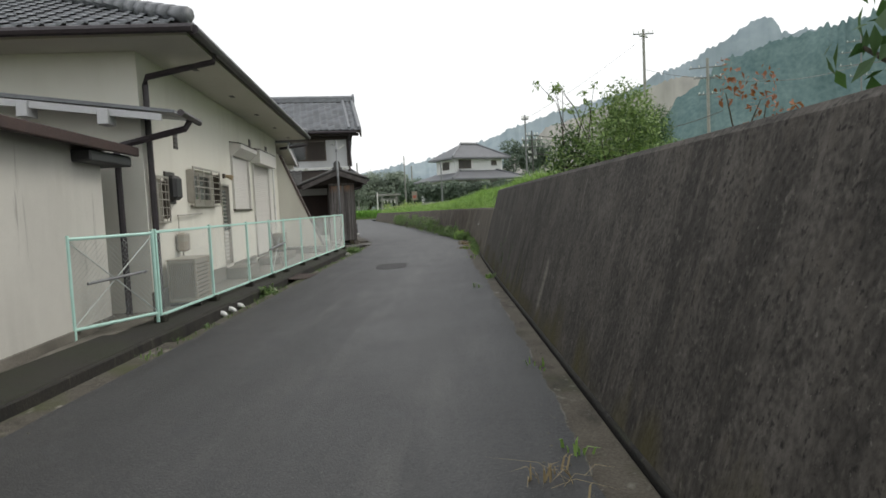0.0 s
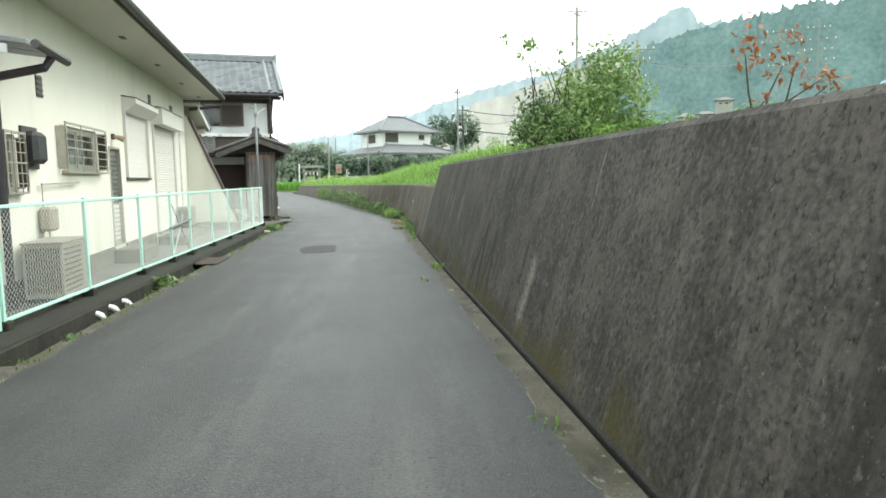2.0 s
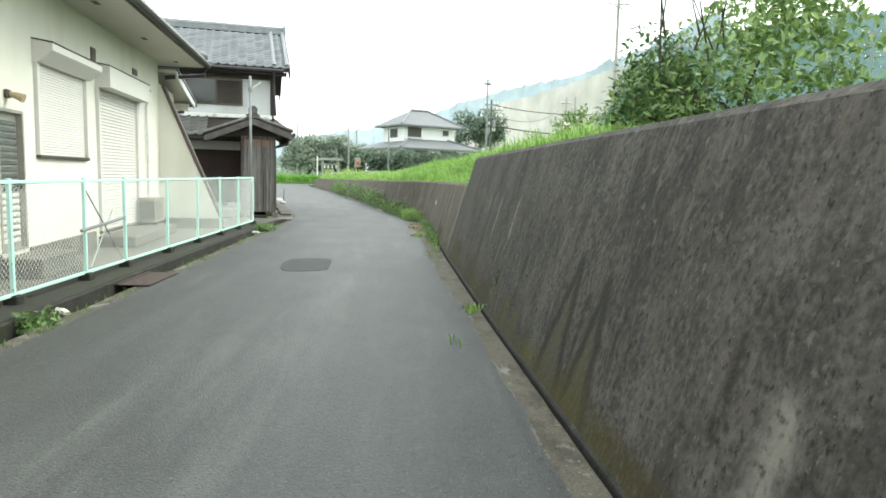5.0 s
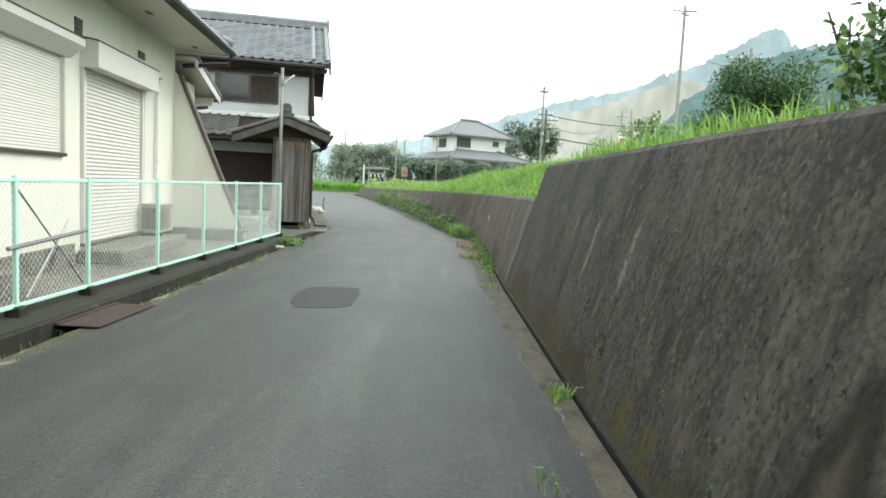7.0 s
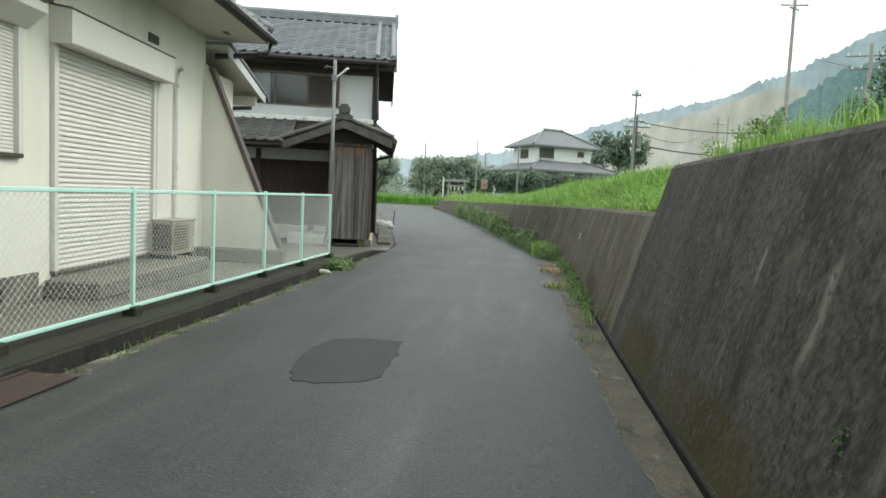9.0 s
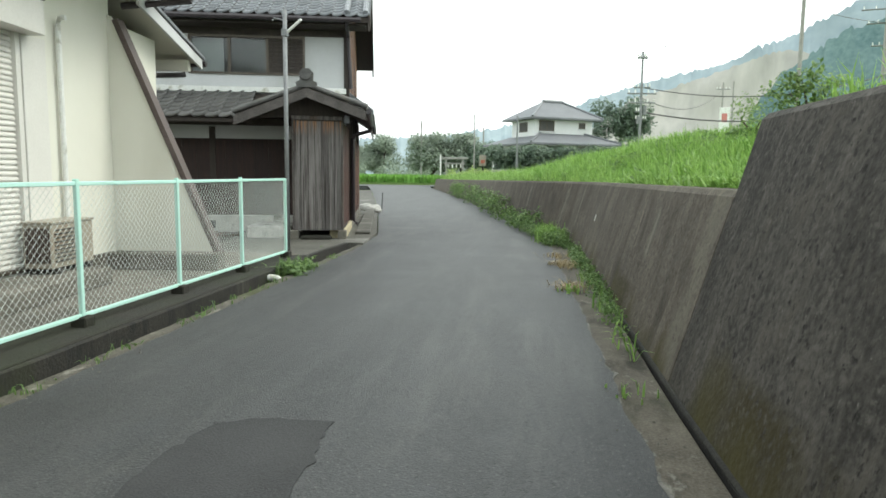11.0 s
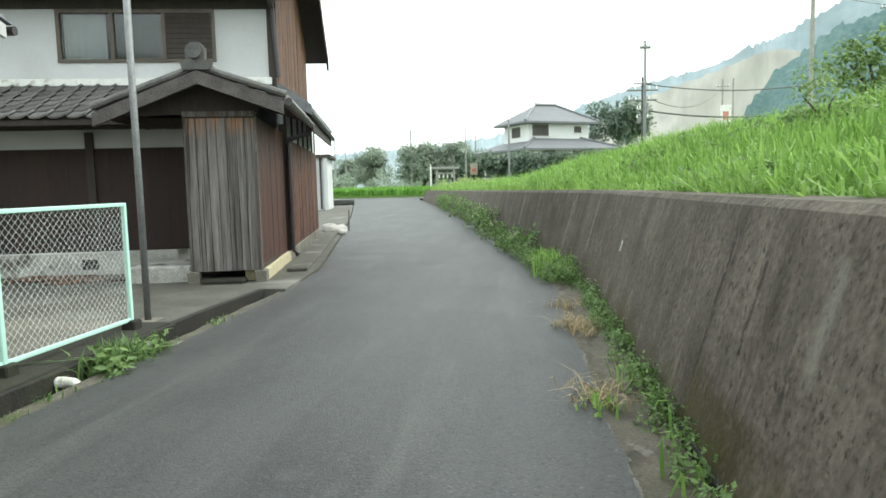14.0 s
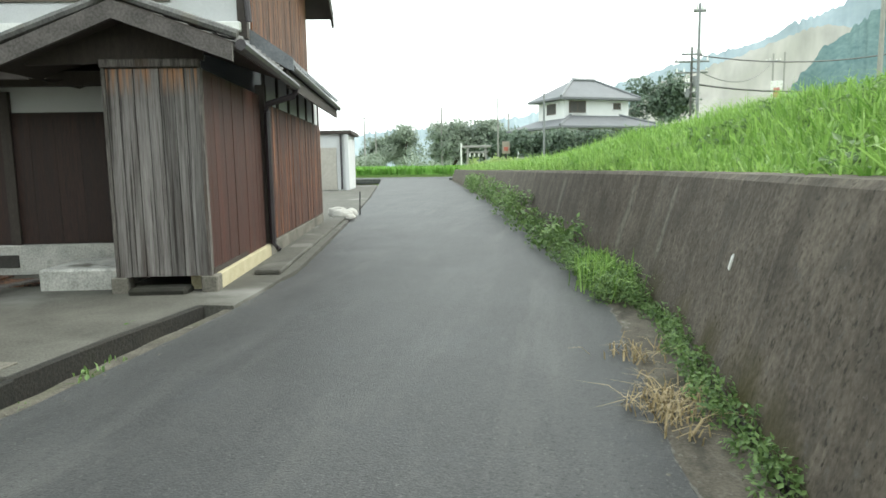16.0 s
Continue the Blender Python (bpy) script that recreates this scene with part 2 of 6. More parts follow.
M_PLASTER = material("white_plaster", (0.45, 0.455, 0.46), (0.59, 0.595, 0.6), 0.85, 0.9, 0.1, 80, contrast=0.3, stain=(0.4, 0.4, 0.39), stain_scale=0.7, stain_stretch=(1, 1, 0.4))
M_FOOTING = material("crumbling_plaster", (0.3, 0.295, 0.27), (0.6, 0.59, 0.55), 0.9, 3.5, 0.4, 50, contrast=0.55, stain=(0.12, 0.11, 0.09), stain_scale=2.2, stain_at=(0.56, 0.68))
M_TILE = material("smoked_clay_tile", (0.1, 0.106, 0.116), (0.235, 0.245, 0.26), 0.45, 5, 0.2, 60, contrast=0.4, per_piece=0.22)
M_TILEOLD = material("weathered_old_tile", (0.045, 0.0435, 0.042), (0.14, 0.136, 0.13), 0.6, 4, 0.3, 50, contrast=0.5, per_piece=0.25, stain=(0.1, 0.09, 0.07), stain_scale=3)
M_WOODGREY = material("weathered_plank", (0.038, 0.031, 0.028), (0.2, 0.178, 0.163), 0.85, 3.0, 0.45, 30, stretch=(8, 8, 0.3), contrast=0.7, per_piece=0.25, stain=(0.1, 0.058, 0.035), stain_scale=1.4, stain_stretch=(3, 3, 0.3), stain_at=(0.62, 0.8))
M_WOODBROWN = layered(material("stained_board", (0.014, 0.005, 0.0035), (0.066, 0.018, 0.01), 0.6, 3.0, 0.35, 25, stretch=(6, 6, 0.3), contrast=0.5, per_piece=0.22),
                      ((0.17, 0.06, 0.024), 1.8, (5, 5, 0.35), (0.55, 0.72), 8, 2.2))
# stained board without orange streaks, darkened to carry shade under the pent roof
M_WOODSHADE = material("shaded_brown_board", (0.011, 0.0055, 0.0045), (0.042, 0.018, 0.013), 0.65, 3.0, 0.35, 25, stretch=(6, 6, 0.3), contrast=0.5, per_piece=0.18)
M_WOODDARK = material("dark_timber", (0.02, 0.015, 0.012), (0.06, 0.047, 0.039), 0.75, 3, 0.3, 30, stretch=(5, 5, 0.5), contrast=0.4)
M_WOODORANGE = layered(material("sunbleached_board", (0.045, 0.017, 0.009), (0.23, 0.1, 0.046), 0.75, 2.2, 0.35, 25, stretch=(7, 7, 0.22), contrast=0.7, per_piece=0.25),
                       ((0.018, 0.008, 0.005), 1.6, (9, 9, 0.3), (0.46, 0.58), 7, 4.4),
                       ((0.36, 0.23, 0.13), 2.6, (8, 8, 0.25), (0.62, 0.76), 6, 1.7))
M_WOODSTREAK = layered(material("streaked_board", (0.016, 0.005, 0.003), (0.072, 0.02, 0.0105), 0.7, 2.5, 0.35, 25, stretch=(6, 6, 0.3), contrast=0.5, per_piece=0.22),
                       ((0.24, 0.09, 0.035), 1.8, (5, 5, 0.3), (0.51, 0.66), 8, 6.1),
                       ((0.4, 0.2, 0.1), 2.0, (8, 8, 0.25), (0.6, 0.74), 6, 3.3))
M_PORCHPLANK = layered(material("weathered_porch_plank", (0.072, 0.063, 0.059), (0.23, 0.212, 0.202), 0.85, 2.5, 0.5, 22, stretch=(6, 6, 0.2), contrast=0.5, per_piece=0.28),
                       ((0.045, 0.03, 0.024), 1.2, (5, 5, 0.5), (0.55, 0.74), 8, 2.8),
                       ((0.28, 0.262, 0.248), 1.6, (11, 11, 0.25), (0.56, 0.7), 7, 8.3),
                       ((0.022, 0.016, 0.013), 2.2, (16, 16, 0.22), (0.54, 0.64), 6, 12.1))
weathered(M_PORCHPLANK, (0.36, 0.19, 0.1), 2.05, 2.3, 2.4, (9, 9, 0.4), (0.45, 0.6), 5.2)
weathered(M_PORCHPLANK, (0.05, 0.032, 0.024), 1.2, 0.2, 1.6, (7, 7, 0.3), (0.52, 0.7), 3.6)
M_MAROON = layered(material("maroon_board", (0.026, 0.008, 0.0055), (0.074, 0.022, 0.0135), 0.65, 3.0, 0.35, 25, stretch=(6, 6, 0.3), contrast=0.5, per_piece=0.15),
                   ((0.13, 0.055, 0.03), 2.2, (9, 9, 0.3), (0.66, 0.78), 7, 2.2))
M_BARGE = material("grey_bargeboard", (0.045, 0.039, 0.036), (0.12, 0.107, 0.1), 0.85, 5, 0.4, 40, contrast=0.5)
M_MINT = material("mint_paint", (0.42, 0.66, 0.58), (0.5, 0.75, 0.67), 0.45, 6, 0.05, 60, contrast=0.2, stain=(0.2, 0.13, 0.09), stain_scale=9, stain_at=(0.72, 0.76))
M_WIRE = material("galvanised_wire", (0.42, 0.45, 0.43), (0.6, 0.64, 0.61), 0.45, 20, 0, 60, metal=0.5)
M_SHUTTER = material("shutter_steel", (0.58, 0.56, 0.52), (0.67, 0.65, 0.61), 0.5, 2, 0.05, 40, contrast=0.2, per_piece=0.03)
M_ALU = material("aluminium_frame", (0.35, 0.33, 0.29), (0.5, 0.47, 0.42), 0.4, 8, 0.03, 60, metal=0.6)
M_BRONZE = material("bronze_frame", (0.06, 0.05, 0.04), (0.12, 0.1, 0.08), 0.4, 8, 0.03, 60, metal=0.5)
M_PIPE = material("brown_downpipe", (0.022, 0.017, 0.02), (0.045, 0.036, 0.04), 0.4, 8, 0.03, 40)
M_PVC = material("white_pvc", (0.6, 0.6, 0.57), (0.78, 0.78, 0.75), 0.4, 9, 0.03, 50, contrast=0.3, stain=(0.3, 0.28, 0.2), stain_scale=6)
M_ACBOX = material("air_unit_case", (0.24, 0.212, 0.168), (0.35, 0.315, 0.25), 0.5, 5, 0.05, 60, contrast=0.3, stain=(0.28, 0.2, 0.13), stain_scale=3)
M_GRILLE = material("dark_grille", (0.03, 0.028, 0.026), (0.06, 0.055, 0.05), 0.5, 10, 0.05, 60)
M_RUST = material("rusty_steel", (0.03, 0.018, 0.016), (0.07, 0.042, 0.036), 0.7, 5, 0.3, 60, metal=0.2, contrast=0.5)
M_GALV = material("galvanised_pole", (0.14, 0.145, 0.15), (0.24, 0.245, 0.25), 0.55, 7, 0.05, 50, metal=0.25)
M_POLE = material("concrete_pole", (0.22, 0.21, 0.2), (0.33, 0.32, 0.3), 0.85, 4, 0.2, 50)
M_DARKPOLE = material("dark_weathered_pole", (0.05, 0.048, 0.046), (0.1, 0.097, 0.093), 0.85, 4, 0.2, 50)
M_SACK = material("dirty_sack_cloth", (0.28, 0.27, 0.25), (0.45, 0.44, 0.41), 0.9, 7, 0.4, 60, contrast=0.5)
M_BARK = material("bark", (0.03, 0.024, 0.018), (0.09, 0.072, 0.055), 0.9, 6, 0.5, 40, stretch=(3, 3, 0.6))
M_GLASS = glass("window_glass")
# dark colour that paints the unlit room seen through windows
M_DARKROOM = material("dim_room_shade", (0.05, 0.048, 0.045), (0.09, 0.087, 0.08), 0.9, 2, 0)
M_CURTAIN = material("lace_curtain", (0.45, 0.45, 0.44), (0.6, 0.6, 0.58), 0.9, 4, 0.2, 30, stretch=(6, 6, 0.4))
# mossy wet ditch concrete, taken near black so that recesses look unlit
M_DITCH = material("shaded_ditch_slime", (0.005, 0.0045, 0.0035), (0.024, 0.021, 0.016), 0.85, 3.5, 0.7, 40, contrast=0.5, stain=(0.012, 0.015, 0.006), stain_scale=2.0)
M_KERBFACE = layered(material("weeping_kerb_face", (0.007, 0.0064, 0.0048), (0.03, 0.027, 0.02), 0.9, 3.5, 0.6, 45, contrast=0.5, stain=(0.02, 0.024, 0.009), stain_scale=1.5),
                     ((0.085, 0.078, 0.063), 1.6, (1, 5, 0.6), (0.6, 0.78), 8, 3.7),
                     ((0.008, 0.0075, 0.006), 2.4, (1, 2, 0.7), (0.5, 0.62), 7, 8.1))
M_LIP = layered(material("worn_concrete_lip", (0.032, 0.028, 0.021), (0.115, 0.103, 0.082), 0.9, 4.0, 0.6, 60, contrast=0.6, stain=(0.05, 0.055, 0.02), stain_scale=1.8, stain_at=(0.5, 0.66)),
                ((0.24, 0.225, 0.195), 5, (1, 0.6, 1), (0.58, 0.68), 8, 2.3))
M_PALEMORTAR = material("crumbled_mortar", (0.075, 0.07, 0.06), (0.19, 0.18, 0.16), 0.92, 9, 0.4, 80, contrast=0.5)
M_COPING = material("faded_brown_metal", (0.06, 0.043, 0.039), (0.115, 0.086, 0.079), 0.6, 4, 0.15, 50, contrast=0.4)
M_AMBER = material("aged_amber_plastic", (0.28, 0.21, 0.12), (0.42, 0.34, 0.22), 0.45, 12, 0.05, 60)
M_LOUVREGLASS = material("smoky_louvre_glass", (0.07, 0.078, 0.08), (0.13, 0.142, 0.145), 0.2, 5, 0.02, 40)
M_DIMCURTAIN = material("dim_curtain", (0.22, 0.23, 0.215), (0.36, 0.365, 0.345), 0.9, 3, 0.2, 30, stretch=(6, 6, 0.4))
M_BLACK = material("black_iron", (0.015, 0.015, 0.016), (0.035, 0.035, 0.036), 0.5, 8, 0.05, 50)
M_GRASS = leafy("bank_grass", (0.085, 0.19, 0.027), (0.34, 0.51, 0.14), 0.45)
M_RICE = leafy("rice_leaves", (0.12, 0.27, 0.04), (0.22, 0.42, 0.08), 0.4)
M_LEAF = leafy("bush_leaf", (0.05, 0.105, 0.024), (0.27, 0.37, 0.125), 0.38)
M_LEAFDARK = leafy("dark_leaf", (0.018, 0.05, 0.015), (0.08, 0.155, 0.042), 0.28)
M_WEED = leafy("weed_leaf", (0.05, 0.105, 0.028), (0.2, 0.3, 0.095), 0.35)
M_PALEWEED = leafy("pale_weed_leaf", (0.2, 0.29, 0.08), (0.42, 0.52, 0.2), 0.4)
M_DRY = leafy("dry_grass", (0.2, 0.15, 0.07), (0.42, 0.33, 0.18), 0.2)
M_REDLEAF = leafy("russet_leaf", (0.16, 0.05, 0.025), (0.3, 0.12, 0.05), 0.3)
# far leaves paled and greyed so their colour carries the distance haze
M_FARTREE = leafy("haze_tinted_leaf", (0.165, 0.205, 0.16), (0.29, 0.34, 0.26), 0.3)
M_FARDARK = leafy("haze_tinted_dark_leaf", (0.075, 0.11, 0.085), (0.165, 0.22, 0.15), 0.3)

# ---- plan of the road ----
LEFT = [(-14, -2.45), (8, -2.47), (16, -2.56), (27.3, -2.65), (29.6, -2.87), (35.5, -4.2), (48.5, -7.3), (70, -12.7), (92, -18.4)]
RIGHT = [(-14, 1.36), (8, 1.3), (14.5, 1.16), (17, 1.03), (22, 0.95), (27.5, 0.85), (30, 0.6), (38, -0.67), (50, -3.0), (62.6, -5.6), (77, -8.6), (92, -11.0)]
FOOT = [(-14, 1.72), (5, 1.62), (10, 1.5), (14, 1.4), (19, 1.33), (27, 1.3), (29.3, 1.1), (32, 0.5), (41, -1.2), (50, -2.75), (62.6, -5.35), (77, -8.35)]
LOWTOP = [(19, 1.26), (30, 1.2), (45, 1.08), (60, 0.95), (77, 0.85)]
BATTER = 0.28
STEP = 19.55
TALL = 1.73


def ribbon(left, right, z, ys):
    vs = []
    for y in ys:
        a = lerp(left, y) + 0.025 * noise.noise(Vector((y * 2.1, 0, 5))) + 0.02 * noise.noise(Vector((y * 7, 0, 9)))
        b = lerp(right, y) + 0.045 * noise.noise(Vector((y * 1.6, 3, 5))) + 0.03 * noise.noise(Vector((y * 6, 3, 9)))
        for k in range(5):
            f = k / 4
            vs.append((a + (b - a) * f, y, z + 0.035 * (0.25 - (f - 0.5) ** 2)))
    fs = [(i * 5 + k, i * 5 + k + 1, i * 5 + 6 + k, i * 5 + 5 + k) for i in range(len(ys) - 1) for k in range(4)]
    return vs, fs


ASPHALT_LEFT = [(y, x + 0.05) for y, x in LEFT[:3]] + [(26, -2.6)] + LEFT[3:]
ys_road = [*np.arange(-14, 45, 0.12), *np.arange(45, 92.1, 1.0)]
road = tagged(raw("road", *ribbon(ASPHALT_LEFT, RIGHT, 0.0, ys_road), M_ASPHALT, smooth=True), "narrow grey asphalt lane, worn and slightly patched", "road", kind="structure")


def ground_height(x, y):
    """The lie of the land: low on the house side, a bank on the other side of the lane."""
    yy = min(max(y, -14.0), 77.0)
    top = TALL if y < STEP + 0.2 else lerp(LOWTOP, yy)
    edge = lerp(FOOT, yy) + BATTER * top + 0.12
    d = x - edge
    if y > 92 or d < 0:
        return -0.8 if y < 84 else -0.1
    fade = 1.0 - min(max((y - 77) / 8.0, 0), 1)
    if y < STEP + 0.2:
        rise = 0.0 if d < 1.0 else 0.55 * min((d - 1.0) / 6.0, 1.0)
    else:
        s = min(d / 5.2, 1.0)
        peak = lerp([(19, 1.3), (30, 1.3), (38, 1.25), (45, 0.95), (52, 0.55), (60, 0.3), (77, 0.2)], yy)
        rise = peak * (s * s * (3 - 2 * s))
        rise += 0.1 * noise.noise(Vector((x * 0.5, y * 0.5, 0))) * s
    back = min(max((d - 12.0) / 20.0, 0), 1)
    return (top - 0.08 + rise) * fade * (1 - back) + (-0.1) * (1 - fade) + back * fade * 0.8


def build_ground():
    xs = sorted(set([-3000, -800, -200, -60, -30, -20, -14, -10] + list(np.arange(-9, 14, 0.5)) + [15, 17, 20, 24, 30, 45, 80, 200, 800, 3000]))
    ys = sorted(set([-3000, -500, -100, -40] + list(np.arange(-14, 19, 1.5)) + [19.2, 19.74, 19.76] + list(np.arange(20.2, 40, 0.8)) + list(np.arange(41, 95, 2.0)) + [100, 130, 200, 500, 1200, 3000]))
    vs, fs = [], []
    for y in ys:
        for x in xs:
            vs.append((x, y, ground_height(x, y) if abs(x) < 100 and -60 < y < 200 else (-0.8 if y < 90 else -0.1)))
    n = len(xs)
    for i in range(len(ys) - 1):
        for j in range(n - 1):
            fs.append((i * n + j, i * n + j + 1, i * n + n + j + 1, i * n + n + j))
    return tagged(raw("ground", vs, fs, M_SOIL, smooth=True), "grassy earth around the lane and rising bank", "ground", kind="structure")


build_ground()


# ---- retaining walls ----
def wall_material(name, dark, light):
    """Old cast concrete: dark algae film, fine vertical runs, lichen specks, moss near the foot."""
    mt = material(name, dark, light, 0.92, 2.2, 0.7, 26, contrast=0.6, spec=0.3)
    n, l = mt.node_tree.nodes, mt.node_tree.links
    bsdf = n["Principled BSDF"]
    c = bsdf.inputs["Base Color"].links[0].from_socket
    c = overlay(mt, c, tuple(0.78 * v for v in dark), 0.8, (3, 3, 0.5), (0.46, 0.7), 8, 1.3)
    c = overlay(mt, c, tuple(1.3 * v for v in light), 1.1, (7, 7, 0.35), (0.56, 0.76), 9, 4.1)
    c = overlay(mt, c, (0.075, 0.066, 0.055), 4.2, (1, 1.2, 0.6), (0.52, 0.7), 10, 11.7)
    c = overlay(mt, c, tuple(0.55 * v for v in dark), 26, (1, 1, 0.7), (0.56, 0.66), 6, 2.9)
    c = overlay(mt, c, (0.1, 0.092, 0.08), 13, (1, 1, 0.9), (0.57, 0.7), 9, 7.9)
    c = overlay(mt, c, (0.15, 0.14, 0.124), 36, (1, 1, 0.9), (0.64, 0.74), 5, 5.9)
    co = n["Texture Coordinate"].outputs["Object"]
    where = n.new("ShaderNodeSeparateXYZ")
    l.new(co, where.inputs[0])
    rag = n.new("ShaderNodeTexNoise")
    rag.inputs["Scale"].default_value, rag.inputs["Detail"].default_value = 5, 8
    l.new(co, rag.inputs[0])

    worn = n.new("ShaderNodeTexNoise")
    worn.inputs["Scale"].default_value, worn.inputs["Detail"].default_value = 22, 6
    l.new(co, worn.inputs[0])

    def calc(op, a, b=0.0, third=0.0):
        nd = n.new("ShaderNodeMath")
        nd.operation = op
        for k, value in enumerate((a, b, third)):
            if isinstance(value, float):
                nd.inputs[k].default_value = value
            else:
                l.new(value, nd.inputs[k])
        return nd.outputs[0]

    def step(value, a, b, top=1.0):
        """Rises from 0 at a to top at b."""
        nd = n.new("ShaderNodeMapRange")
        nd.interpolation_type = "SMOOTHSTEP"
        nd.inputs[1].default_value, nd.inputs[2].default_value, nd.inputs[4].default_value = a, b, top
        l.new(value, nd.inputs[0])
        return nd.outputs[0]

    def tinted(colour, mask, tint):
        nd = n.new("ShaderNodeMix")
        nd.data_type = "RGBA"
        nd.inputs[7].default_value = (*tint, 1)
        l.new(mask, nd.inputs[0])
        l.new(colour, nd.inputs[6])
        return nd.outputs[2]

    along, high = where.outputs[1], where.outputs[2]
    # marks at set places along the wall: middle, half width, foot, head
    for tint, strength, marks in MARKS:
        for y0, half_w, z0, z1 in marks:
            off = calc("ABSOLUTE", calc("SUBTRACT", calc("MULTIPLY_ADD", rag.outputs[0], half_w * 2.4, along), y0 + half_w * 1.2))
            mask = calc("MULTIPLY", step(off, half_w * 1.7, 0.0, strength), step(high, z1, z1 - 0.12))
            mask = calc("MULTIPLY", mask, step(worn.outputs[0], 0.3, 0.52))
            c = tinted(c, calc("MULTIPLY", mask, step(high, z0 - 0.1, z0 + 0.08)), tint)
    # wet seeps: a dark outline that widens downwards round an olive middle
    for y0, top, half_w in SEEPS:
        off = calc("ABSOLUTE", calc("SUBTRACT", calc("MULTIPLY_ADD", rag.outputs[0], 0.12, along), y0 + 0.06))
        inner = calc("SUBTRACT", off, calc("MULTIPLY_ADD", high, -half_w / top, half_w))
        c = tinted(c, calc("MULTIPLY", step(inner, 0.03, -0.03, 0.7), step(high, top + 0.03, top - 0.1)), (0.052, 0.047, 0.028))
        c = tinted(c, calc("MULTIPLY", step(calc("ABSOLUTE", inner), 0.09, 0.01, 0.78), step(high, top + 0.08, top - 0.02)), (0.011, 0.01, 0.0085))
    sep = n.new("ShaderNodeSeparateXYZ")
    l.new(n["Texture Coordinate"].outputs["Object"], sep.inputs[0])
    mm = n.new("ShaderNodeMapping")
    mm.inputs[3].default_value = (1.3, 1.3, 0.6)
    l.new(n["Texture Coordinate"].outputs["Object"], mm.inputs[0])
    mn = n.new("ShaderNodeTexNoise")
    mn.inputs["Scale"].default_value, mn.inputs["Detail"].default_value = 1.3, 8
    l.new(mm.outputs[0], mn.inputs[0])
    low = n.new("ShaderNodeMapRange")
    low.inputs[1].default_value, low.inputs[2].default_value, low.inputs[3].default_value, low.inputs[4].default_value = 0.0, 0.75, 0.2, -0.2
    l.new(sep.outputs[2], low.inputs[0])
    ad = n.new("ShaderNodeMath")
    l.new(mn.outputs[0], ad.inputs[0])
    l.new(low.outputs[0], ad.inputs[1])
    mr = n.new("ShaderNodeValToRGB")
    mr.color_ramp.elements[0].position, mr.color_ramp.elements[1].position = 0.6, 0.84
    l.new(ad.outputs[0], mr.inputs[0])
    m2 = n.new("ShaderNodeMix")
    m2.data_type = "RGBA"
    m2.inputs[7].default_value = (0.05, 0.043, 0.013, 1)
    l.new(mr.outputs[0], m2.inputs[0])
    l.new(c, m2.inputs[6])
    l.new(m2.outputs[2], bsdf.inputs["Base Color"])
    return mt


CEMENT, PALE, DARK, MOSS, OCHRE = (0.155, 0.14, 0.112), (0.19, 0.178, 0.15), (0.014, 0.012, 0.0095), (0.062, 0.06, 0.008), (0.036, 0.029, 0.009)
MARKS = [
    (CEMENT, 0.7, [(STEP + 0.22, 0.17, -0.1, 1.3)]),
    (PALE, 0.75, [(15.6, 0.035, 0.7, 1.2), (14.56, 0.04, 0.75, 1.2), (9.66, 0.09, 0.12, 0.78), (16.4, 0.02, 0.95, 1.2), (8.6, 0.012, 1.2, 1.66), (28.3, 0.05, 0.4, 1.15), (29.85, 0.06, 0.3, 1.1), (33.5, 0.09, 0.1, 1.1), (21.55, 0.05, 0.6, 1.1)]),
    (DARK, 0.8, [(9.99, 0.05, 0.4, 0.92), (11.08, 0.03, 0.4, 0.78), (11.68, 0.035, 0.1, 0.75), (15.12, 0.03, 0.45, 0.68), (13.52, 0.04, 0.5, 0.8), (14.48, 0.03, 0.55, 0.76), (22.77, 0.022, 0.3, 1.1), (22.25, 0.022, 0.5, 1.05), (21.68, 0.05, 0.42, 0.66)]),
    (MOSS, 0.8, [(13.7, 0.1, -0.1, 0.34), (13.3, 0.09, -0.1, 0.3), (14.35, 0.05, 0.1, 0.45), (12.65, 0.25, -0.1, 0.2)]),
    (OCHRE, 0.9, [(16.4, 0.6, -0.1, 0.4), (18.2, 0.6, -0.1, 0.44), (15.0, 0.5, -0.1, 0.3), (22.2, 0.5, -0.1, 0.36), (10.6, 0.8, -0.1, 0.22)]),
]
SEEPS = [(12.02, 0.86, 0.27), (11.42, 0.82, 0.22)]
M_WALL = wall_material("old_retaining_concrete", (0.027, 0.024, 0.0205), (0.087, 0.079, 0.069))
M_WALLLOW = wall_material("brown_retaining_concrete", (0.062, 0.052, 0.041), (0.15, 0.128, 0.104))


def retaining(name, ys, top_of, label, mat_):
    """A battered wall with a slightly rounded coping edge, 0.35 m thick at the top."""
    bm = bmesh.new()
    rows = []
    for y in ys:
        f, t = lerp(FOOT, y), top_of(y)
        prof = [(f - BATTER * 0.5, -0.5), (f, 0.0)]
        for k in range(1, 9):
            z = (t - 0.04) * k / 8
            prof.append((f + BATTER * z + 0.008 * noise.noise(Vector((0, y * 1.3, z * 2))), z))
        prof += [(f + BATTER * t + 0.03, t), (f + BATTER * t + 0.35, t + 0.004), (f + BATTER * t + 0.42, -0.5)]
        rows.append([bm.verts.new((px, y, pz)) for px, pz in prof])
    for a, b in zip(rows, rows[1:]):
        for k in range(len(a) - 1):
            bm.faces.new((a[k], a[k + 1], b[k + 1], b[k]))
        bm.faces.new((a[-1], a[0], b[0], b[-1]))
    bm.faces.new(rows[0][::-1])
    bm.faces.new(rows[-1])
    return setting(name, bm, mat_, label, "retaining wall")


